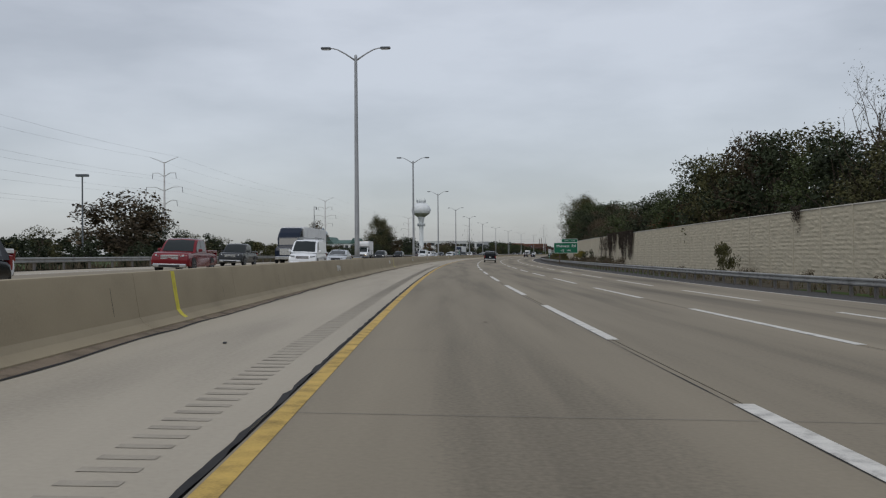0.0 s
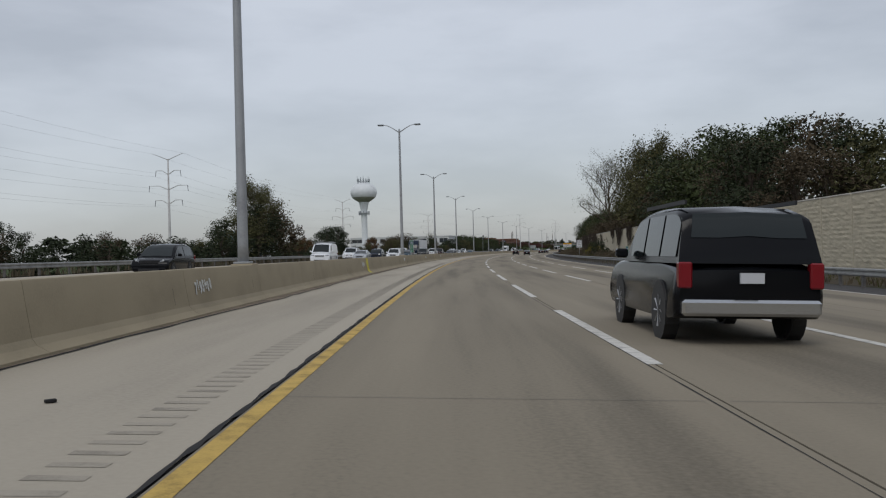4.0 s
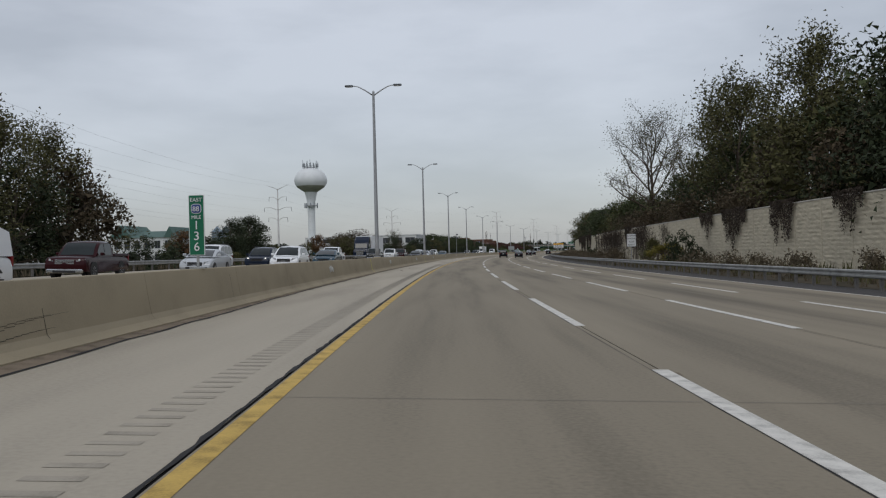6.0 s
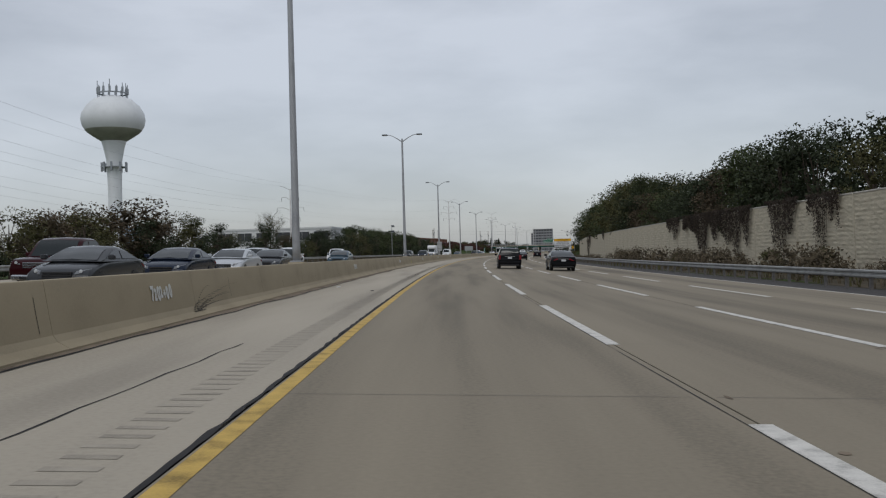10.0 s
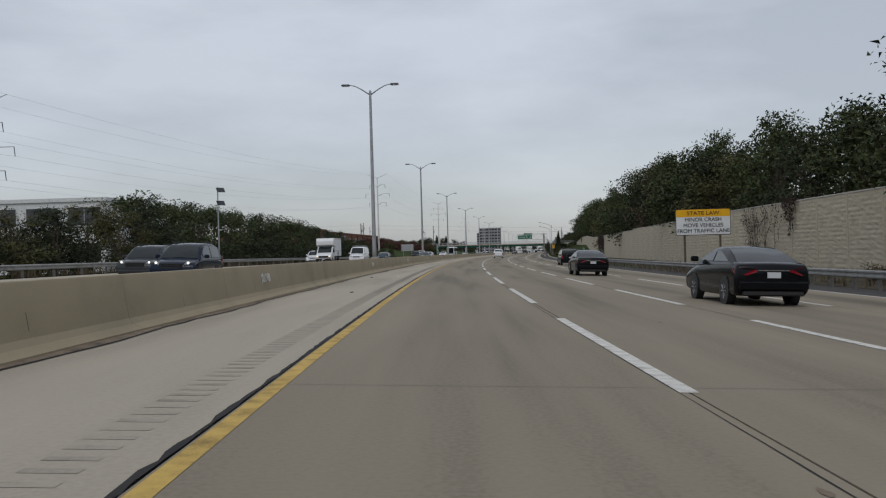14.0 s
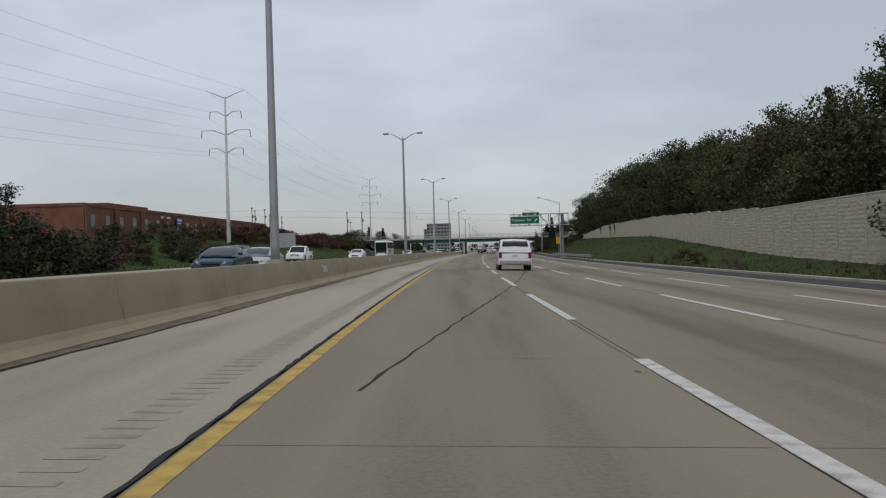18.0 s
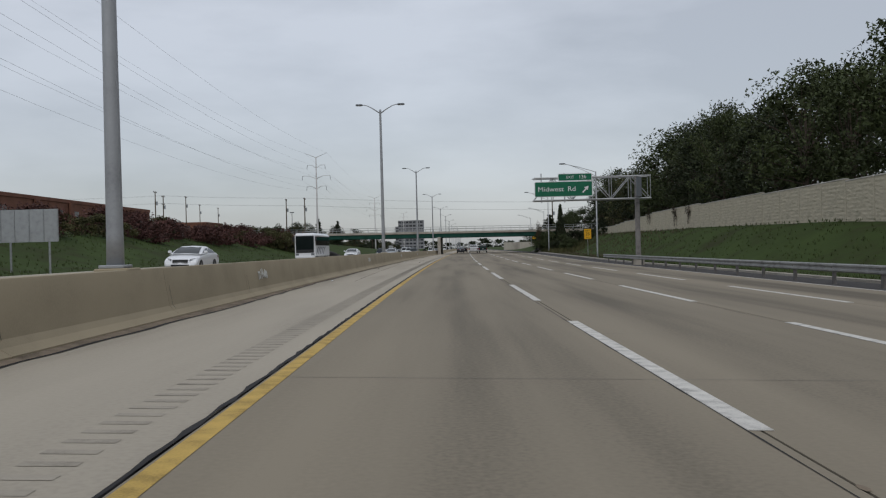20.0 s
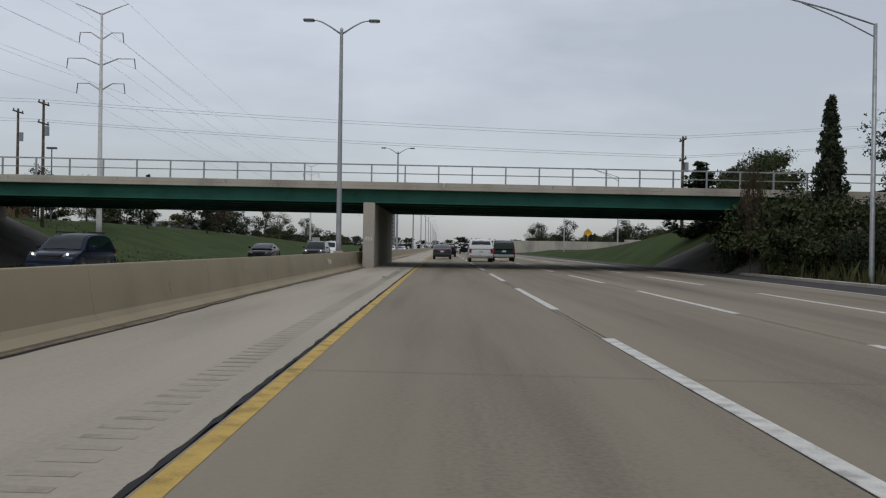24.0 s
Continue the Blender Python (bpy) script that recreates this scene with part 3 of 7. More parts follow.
def branching(seed, height, width, low, limbs, leaves, size, mat, r0, layered=0.0, twigs=3, loose=0.5):
    """A leader with spreading limbs that fork twice: limbs as a bmesh, leaves as a mesh round the twigs."""
    r = random.Random(seed)
    bm = bmesh.new()
    tips = []
    stem = []
    x = y = 0.0
    for k in range(7):
        stem.append(Vector((x, y, -0.3 if k == 0 else height * 0.93 * k / 6)))
        x, y = x + r.uniform(-0.03, 0.03) * height * 0.5, y + r.uniform(-0.03, 0.03) * height * 0.5
    tube(bm, stem, [r0 * 1.25, r0, r0 * 0.85, r0 * 0.68, r0 * 0.5, r0 * 0.3, r0 * 0.1], 7, False)
    tips.append(stem[-1])

    def limb(p, d, length, rad, level):
        pts = [p]
        for k in range(3):
            d = (d + Vector((r.uniform(-1, 1), r.uniform(-1, 1), r.uniform(-0.5, 1.0) + 0.25 * (level == 0))) * 0.24).normalized()
            pts.append(pts[-1] + d * length / 3)
        tube(bm, pts, [rad, rad * 0.8, rad * 0.6, rad * 0.35], 5 if level == 0 else 3, False)
        tips.append(pts[-1])
        if level == 2:
            tips.append(pts[2])
            return
        for k in range(twigs + 1):
            f = 0.35 + 0.62 * k / twigs
            q = pts[1].lerp(pts[2], (f - 0.33) * 3) if f < 0.66 else pts[2].lerp(pts[3], min(1, (f - 0.66) * 3))
            side = Vector((r.uniform(-1, 1), r.uniform(-1, 1), r.uniform(-0.35, 0.9)))
            limb(q, (d * 0.75 + side.normalized() * 0.85).normalized(), length * r.uniform(0.30, 0.52), rad * 0.45, level + 1)

    turn = r.uniform(0, 6.28)
    for k in range(limbs):
        f = (k + r.uniform(0, 0.8)) / limbs
        z = low + (height * 0.88 - low) * f
        q = z / (height * 0.93) * 6
        p = stem[int(q)].lerp(stem[min(6, int(q) + 1)], q - int(q))
        a = turn + k * 2.4 + r.uniform(-0.4, 0.4)
        up = radians(18 + 52 * f + r.uniform(-8, 8))
        reach = width * 0.5 * (0.55 + 0.75 * math.sin(math.pi * (0.22 + 0.70 * f))) * r.uniform(0.75, 1.1)
        limb(p, Vector((math.cos(a) * math.cos(up), math.sin(a) * math.cos(up), math.sin(up))), reach * 0.9, r0 * (0.55 - 0.35 * f), 0)
    g = np.random.RandomState(seed)
    c = np.array([q[:] for q in tips])
    k = height / c[:, 2].max()
    c *= k
    bmesh.ops.scale(bm, vec=(k, k, k), verts=bm.verts)
    pick = g.randint(0, len(c), leaves)
    ctr = c[pick] + g.normal(size=(leaves, 3)) * np.array([loose, loose, loose * (1 - 0.5 * layered)])
    n = g.normal(size=(leaves, 3)) + np.array([0, 0, 0.6])
    n /= np.linalg.norm(n, axis=1)[:, None]
    a = np.cross(n, g.normal(size=(leaves, 3)))
    a /= np.linalg.norm(a, axis=1)[:, None]
    b = np.cross(n, a)
    sz = (size * g.uniform(0.6, 1.3, leaves))[:, None]
    tri = np.stack([ctr - a * sz * 0.5 - b * sz * 0.27, ctr - a * sz * 0.35 + b * sz * 0.38, ctr + a * sz * 0.6], axis=1).reshape(-1, 3)
    me = bpy.data.meshes.new("crown")
    me.from_pydata(tri.tolist(), [], np.arange(leaves * 3).reshape(-1, 3).tolist())
    me.materials.append(mat)
    me.update()
    return bm, me


def forked_kind(key, seed, height, width, low, limbs, leaves, size, leaf, label, r0=0.30, layered=0.0, twigs=3, loose=0.5):
    e = thing("tree", Matrix.Translation((0, -300, -60)), label, "tree")
    bm, me = branching(seed, height, width, low, limbs, leaves, size, LEAF[leaf], r0, layered, twigs, loose)
    new("crown", me).parent = e
    part("trunk", bm, M_BARK, e)
    KINDS[key] = (e, height, width)


def tree_kind(key, seed, height, width, low, leaves, size, leaf, label, category="tree", r0=None, ragged=0.5, clumps=26, twigs=0, column=False):
    name = "tree" if category == "tree" else "shrub"
    e = thing(name, Matrix.Translation((0, -300, -60)), label, category)
    me, c = crown_mesh("crown", seed, height, width, low, leaves, size, LEAF[leaf], ragged, clumps, column)
    crown = new("crown", me)
    crown.parent = e
    part("trunk", limb_mesh(seed, height, low, c, r0 or height * 0.018, twigs), M_BARK, e)
    KINDS[key] = (e, height, width)


for _near, _n, _z in (("", 4400, 0.295), ("_back", 2600, 0.39)):
    tree_kind("oak_green" + _near, 1, 12, 10, 1.2, _n, _z, "green", "broad leafy green tree behind the noise wall")
    tree_kind("oak_dark" + _near, 2, 12, 10, 0.8, _n, _z, "dark", "dense dark green tree beside the highway")
    tree_kind("oak_olive" + _near, 3, 12, 10, 1.4, int(_n * 0.85), _z, "olive", "olive-green autumn tree with thinning leaves", ragged=0.9)
for _near, _n, _z in (("", 6000, 0.275), ("_back", 4200, 0.32)):
    tree_kind("wall_green" + _near, 41, 12, 9.5, 3.4, _n, _z, "green", "broad leafy green tree behind the noise wall", clumps=34)
    tree_kind("wall_dark" + _near, 42, 12, 9.5, 3.2, _n, _z, "dark", "dense dark green tree behind the noise wall", clumps=36)
    tree_kind("wall_olive" + _near, 43, 12, 9.0, 3.6, int(_n * 0.9), _z, "olive", "olive-green autumn tree with thinning leaves behind the wall", ragged=0.9, clumps=32, twigs=1)
    tree_kind("wall_rust" + _near, 44, 12, 9.0, 3.6, int(_n * 0.85), _z, "brown", "dull brown autumn tree behind the noise wall", ragged=0.9, clumps=30, twigs=1)
tree_kind("oak_brown", 14, 11, 9, 2.0, 4200, 0.36, "brown", "brown autumn tree with dry thinning leaves", ragged=0.9, twigs=2)
tree_kind("oak_rust", 4, 11, 9, 2.2, 4400, 0.40, "rust", "rust-brown autumn tree with thinning leaves", ragged=0.9)
forked_kind("tall_thin", 5, 20, 15, 6.0, 18, 7600, 0.17, "olive", "tall tree with sparse yellowing leaves and visible dark limbs", 0.36, twigs=4)
forked_kind("tall_olive", 15, 21, 13, 5.0, 15, 8000, 0.31, "olive", "tall olive-green tree with open gaps in its crown", 0.30, loose=0.6)
forked_kind("tall_green", 6, 18, 13, 4.0, 14, 7200, 0.36, "green", "tall green tree with layered foliage and open gaps", 0.28, layered=0.8, loose=0.6)
forked_kind("bare", 7, 17, 11, 4.5, 14, 500, 0.18, "olive", "nearly bare tall tree with fine grey twigs", 0.20)
forked_kind("thicket", 21, 6, 6.5, 0.5, 14, 1800, 0.17, "brown", "tangled brown thicket of dry twigs above the wall", 0.08, loose=0.3)
tree_kind("pine", 22, 14, 6.0, 1.0, 6000, 0.34, "dark", "ragged dark pine rising above the wall", "tree", 0.22, 0.5, 90, column=True)
tree_kind("bush", 8, 4.5, 5.5, 0.3, 1900, 0.30, "dark", "dense dark green roadside bush", "shrub", 0.05, 0.6, 18)
tree_kind("bush_fine", 28, 4.5, 5.0, 0.1, 4200, 0.22, "dark", "dense dark shrub at the foot of the overpass", "shrub", 0.05, 0.6, 26)
tree_kind("bush_green", 29, 4.5, 5.0, 0.1, 3600, 0.22, "green", "rounded green shrub on the embankment", "shrub", 0.05, 0.7, 24)
tree_kind("bush_olive", 9, 3.6, 5.0, 0.2, 1800, 0.27, "olive", "olive-brown roadside bush with dry twigs", "shrub", 0.05, 0.8, 18)
tree_kind("bush_red", 10, 3.0, 6.0, 0.2, 1700, 0.29, "red", "wine-red autumn shrub on the grass bank", "shrub", 0.05, 0.8, 20)
tree_kind("bush_yellow", 11, 2.4, 3.2, 0.1, 2400, 0.20, "yellow", "yellow-green bush at the foot of the wall", "shrub", 0.04, 0.9, 14)
tree_kind("brush", 51, 1.5, 2.6, 0.05, 520, 0.15, "straw", "low dry brown brush in front of the noise wall", "shrub", 0.02, 0.9, 12, twigs=1)
tree_kind("conifer", 12, 9, 3.4, 0.3, 9000, 0.24, "dark", "narrow dark conifer beside the overpass", "tree", 0.16, 0.3, 260, column=True)


def plant(key, s, lat, height, wide=1.0, turn=None, rng=random):
    e, h, w = KINDS[key]
    k = height / h
    o = copy_thing(e, place(s, lat, -0.05, rng.uniform(0, 360) if turn is None else turn))
    o.scale = (k * wide, k * wide, k)
    return o


BELT = {}


def belt(key, s, lat, height, wide, rng):
    """A tree of the second row, of which only the crown shows: its leaves join the one mesh of the belt."""
    e, h, _ = KINDS[key]
    crown = [o for o in e.children if o.name.startswith("crown")][0].data
    co = np.empty(len(crown.vertices) * 3)
    crown.vertices.foreach_get("co", co)
    k = height / h
    m = np.array(place(s, lat, -0.05, rng.uniform(0, 360)))
    BELT.setdefault(crown.materials[0], []).append((co.reshape(-1, 3) * (k * wide, k * wide, k)) @ m[:3, :3].T + m[:3, 3])


def finish_belt():
    chunks = [np.concatenate(v) for v in BELT.values()]
    co = np.concatenate(chunks)
    me = bpy.data.meshes.new("tree_belt")
    n = len(co) // 3
    me.vertices.add(n * 3)
    me.vertices.foreach_set("co", co.ravel())
    me.loops.add(n * 3)
    me.loops.foreach_set("vertex_index", np.arange(n * 3, dtype=np.int32))
    me.polygons.add(n)
    me.polygons.foreach_set("loop_start", np.arange(0, n * 3, 3, dtype=np.int32))
    me.polygons.foreach_set("material_index", np.concatenate([np.full(len(c) // 3, i, dtype=np.int32) for i, c in enumerate(chunks)]))
    for mat in BELT:
        me.materials.append(mat)
    me.update()
    tagged(new("tree_belt", me), "dense belt of mixed autumn trees behind the front row", "trees", kind="stuff")


def finish_kinds():
    for e, _, _ in KINDS.values():
        for o in [*e.children_recursive, e]:
            bpy.data.objects.remove(o)


RIGHT_S = (-40, 60, 74, 84, 105, 122, 143, 170, 190, 215, 228, 242, 262, 282, 300, 318, 330, 338, 350, 362, 372, 400, 430, 450, 470, 495, 508, 530, 543, 560, 582, 600, 622, 640, 652, 672, 690, 701, 715, 742, 782, 806, 818, 832, 850, 868, 876, 890, 905)
RIGHT_H = (12, 11, 11.6, 12.8, 12.8, 10.3, 10.6, 9.2, 9.2, 12, 13.2, 15.2, 15.8, 15, 14.5, 15, 15, 13.5, 11.6, 10.4, 11.8, 11.4, 12.0, 11.8, 11.5, 12.5, 14.6, 15.2, 13.0, 13.6, 13.8, 14.0, 15.0, 15.0, 12.2, 12.6, 13.4, 10.6, 12.4, 13.6, 14.6, 15.0, 15.8, 15.8, 13.2, 10.0, 12, 12, 8)
rng = random.Random(11)


def right_trees():
    s = -35.0
    while s < 880:
        wl = wall_at(min(s, 880))[0]
        h = 1.03 * float(np.interp(s, RIGHT_S, RIGHT_H))
        twiggy = 296 < s < 392
        for row in range(2):
            lat = wl + (4.7 if row == 0 else 10.0) + rng.uniform(-0.8, 1.5)
            hh = h * (0.74 + 0.24 * rng.random() if row == 0 else 0.90 + 0.14 * rng.random())
            key = rng.choice(("wall_green", "wall_dark", "wall_dark", "wall_olive", "wall_green", "wall_rust"))
            if row == 1:
                key += "_back"
            if row == 1 and h > 13.2 and rng.random() < 0.35:
                key = "tall_green"
            if twiggy and row == 0:
                low_kind, low_h = rng.choice(("thicket", "oak_brown", "wall_dark")), rng.uniform(7.0, 9.0)
                if s < 363:
                    key, hh = low_kind, low_h
            if key.endswith("_back"):
                belt(key, s + rng.uniform(-2.5, 2.5), lat, hh, rng.uniform(0.9, 1.25), rng)
            else:
                plant(key, s + rng.uniform(-2.5, 2.5), lat, hh, rng.uniform(0.9, 1.25), rng=rng)
        s += 9.2
    # the single trees that stand out above the rest
    for key, s, lat, h, w in (
        ("bare", 64, 29.5, 15.4, 0.9), ("oak_brown", 268, 28.6, 11.0, 1.0), ("wall_dark", 884, 29.5, 9.0, 0.9), ("wall_dark", 889, 31, 10.4, 0.9), ("wall_olive", 886, 34, 11.4, 0.9), ("wall_dark", 880, 33, 9.6, 1.0), ("oak_olive", 96, 27.5, 9.5, 1.0), ("oak_rust", 112, 27, 8.0, 0.9),
        ("tall_olive", 262, 29, 16, 0.9), ("tall_olive", 280, 29.5, 19.5, 0.95), ("tall_olive", 306, 30.5, 21, 1.05), ("tall_olive", 318, 31, 20.5, 0.95), ("tall_thin", 346, 28.5, 24, 1.1), ("tall_thin", 335, 31, 19, 0.9),
        ("bare", 377, 29, 16, 1.5), ("bare", 386, 30, 12.5, 1.3), ("bare", 368, 30, 13, 0.9), ("thicket", 300, 27, 8, 1.2), ("thicket", 352, 26.4, 7.6, 1.2), ("thicket", 360, 26.6, 8.4, 1.2), ("thicket", 340, 26.4, 7.6, 1.2), ("thicket", 373, 26.6, 8.2, 1.2),
        ("oak_green", 433, 28, 11.5, 1.0), ("tall_green", 508, 29.5, 14.6, 0.8), ("tall_green", 522, 30, 15.4, 0.8), ("tall_green", 586, 29, 14.6, 0.9), ("tall_green", 614, 29, 15, 0.85), ("tall_green", 630, 31, 16.4, 0.9),
        ("tall_green", 682, 30, 14.6, 0.9), ("pine", 697, 30.5, 13.2, 0.8), ("oak_green", 672, 29, 11.5, 1.1), ("tall_green", 712, 32, 13.4, 0.9), ("tall_green", 797, 31, 14.2, 0.9), ("tall_green", 824, 33, 12.6, 0.8), ("tall_green", 868, 30.0, 12.4, 1.1), ("oak_olive", 852, 31, 10.4, 1.1), ("oak_dark", 858, 32, 9.5, 1.1), ("oak_dark", 871, 30.5, 7.0, 1.1), ("oak_dark", 879, 31, 7.6, 1.2), ("oak_dark", 875, 30, 8.6, 1.0), ("oak_olive", 864, 31.5, 8.0, 1.0), ("oak_dark", 82, 28.5, 12.5, 1.1),
    ):
        plant(key, s, lat, h, w, rng=rng)


right_trees()


def left_trees():
    s = 60.0
    while s < 696:
        if s > 582:
            fall = 1.0 - 0.22 * max(0, s - 655) / 40
            plant(rng.choice(("oak_green", "oak_green", "oak_dark")), s, -31.8 - rng.uniform(0, 1.5), rng.uniform(7.4, 8.4) * fall, rng.uniform(1.1, 1.3), rng=rng)
            plant(rng.choice(("oak_dark_back", "oak_green_back")), s + 3, -38 - rng.uniform(0, 3), rng.uniform(9.0, 10.0) * fall, 1.2, rng=rng)
            plant("bush", s + 2, -28.3, rng.uniform(2.8, 4.4), 1.2, rng=rng)
        else:
            low = s < 496
            plant(rng.choice(("bush", "bush_olive", "bush")), s, -30.5 - rng.uniform(0, 3), (rng.uniform(2.4, 3.8) if s < 250 else rng.uniform(1.8, 3.4)) if low else rng.uniform(2.6, 3.8), rng.uniform(1.0, 1.4), rng=rng)
            if rng.random() < (0.85 if s < 250 else 0.55 if low else 0.8):
                plant(rng.choice(("oak_dark_back", "oak_olive_back", "oak_dark_back", "oak_brown")), s + 3, -39 - rng.uniform(0, 8), rng.uniform(3.6, 5.2) if low else rng.uniform(4.8, 6.2), 1.25, rng=rng)
        s += 8.6
    for key, s, lat, h, w in (("oak_brown", 95, -35, 8.2, 1.6), ("oak_dark", 104, -36, 7.2, 1.5), ("tall_olive", 279, -33, 12.6, 1.1), ("tall_olive", 272, -34, 13.4, 1.1), ("oak_dark", 271, -32, 9.2, 1.1), ("oak_olive", 286, -32, 8, 1.0), ("oak_brown", 281, -32.5, 10.6, 1.0), ("oak_dark", 257, -33, 6.4, 1.4), ("oak_olive", 265, -33.5, 7.4, 1.5), ("oak_olive", 275, -35, 8.4, 1.5), ("oak_brown", 175, -30, 8, 0.8), ("oak_dark", 352, -36, 8.2, 1.1), ("oak_dark", 345, -37, 7.5, 1.1), ("oak_rust", 327, -38, 5.2, 1.1), ("oak_dark", 362, -39, 8.2, 1.3), ("oak_dark", 369, -42, 8.8, 1.4), ("oak_green", 376, -45, 8.0, 1.4), ("oak_rust", 458, -50, 7.4, 0.9), ("oak_dark_back", 405, -62, 6.4, 1.6), ("oak_dark_back", 420, -66, 6.4, 1.6), ("oak_olive_back", 436, -70, 6.4, 1.6), ("oak_dark_back", 452, -72, 6.6, 1.6), ("oak_dark_back", 470, -78, 7, 1.6), ("oak_olive", 412, -34, 5.6, 1.3), ("oak_brown", 422, -36, 6.0, 1.3), ("oak_brown", 431, -37, 7.0, 1.4), ("oak_brown", 440, -35, 8.0, 1.5), ("oak_olive", 425, -34, 6.0, 1.5), ("oak_dark", 438, -33, 5.6, 1.4), ("oak_olive", 447, -33, 6.8, 1.2), ("oak_dark", 456, -34, 6.6, 1.2), ("oak_dark", 466, -34, 6.2, 1.2), ("tall_thin", 500, -36, 9.5, 1.2), ("oak_dark", 490, -34, 7, 1.2), ("oak_green", 506, -32.4, 4.2, 1.38), ("oak_olive", 511, -32.0, 4.2, 1.22), ("oak_olive", 516, -33.1, 4.4, 1.27), ("oak_dark", 520, -32.2, 6.0, 1.33), ("oak_dark", 525, -33.8, 6.2, 1.41), ("oak_dark", 529, -32.1, 4.8, 1.43), ("oak_dark", 532, -33.9, 7.0, 1.25), ("oak_dark", 535, -32.4, 7.0, 1.42), ("oak_dark", 539, -31.8, 5.0, 1.35), ("oak_olive", 543, -33.0, 5.0, 1.24), ("oak_olive", 547, -32.3, 5.4, 1.44), ("oak_dark", 552, -31.5, 5.6, 1.27), ("oak_dark", 556, -34.0, 6.0, 1.33), ("oak_olive", 561, -32.8, 6.9, 1.27), ("oak_olive", 566, -32.0, 6.6, 1.28), ("oak_dark", 571, -31.7, 6.8, 1.32), ("oak_dark", 577, -33.1, 7.0, 1.36)):
        plant(key, s, lat, h, w, rng=rng)

    for k in range(16):
        belt(rng.choice(("oak_dark_back", "oak_olive_back")), 420 + 11 * k, -104 - rng.uniform(0, 10), rng.uniform(6, 8.5), 1.4, rng)


left_trees()


def far_woods():
    """Woods that stay far off: one mesh of many leaf clumps."""
    g = np.random.RandomState(31)
    src = np.array([v.co[:] for v in crown_mesh("woods", 13, 9, 10, 0.4, 620, 1.15, LEAF["dark"], 0.6, 20)[0].vertices])
    chunks = []

    def stand(s, lat, h, wide):
        a = g.uniform(0, 6.28)
        o = W(s, lat, -0.4)
        x, y, z = src[:, 0] * wide * h / 9, src[:, 1] * wide * h / 9, src[:, 2] * h / 9
        chunks.append(np.stack([x * math.cos(a) - y * math.sin(a) + o.x, x * math.sin(a) + y * math.cos(a) + o.y, z + o.z], axis=1))
    s = -40.0
    while s < 2300:
        stand(s, -135 - g.uniform(0, 50), g.uniform(6, 10) + (4 if s > 1300 else 0), g.uniform(1.2, 1.8))
        if s > 930:
            stand(s, 95 + g.uniform(0, 50), g.uniform(7, 12), g.uniform(1.2, 1.8))
        s += 15 if s < 1000 else 28
    for k in range(36):
        stand(2350 + g.uniform(0, 120), -420 + k * 24, g.uniform(12, 20), 2.0)
    v = np.concatenate(chunks)
    o = mesh_object("far_woods", v.tolist(), np.arange(len(v)).reshape(-1, 3).tolist(), LEAF["dark"])
    tagged(o, "low dark woods far beyond the road", "trees", kind="stuff")


far_woods()


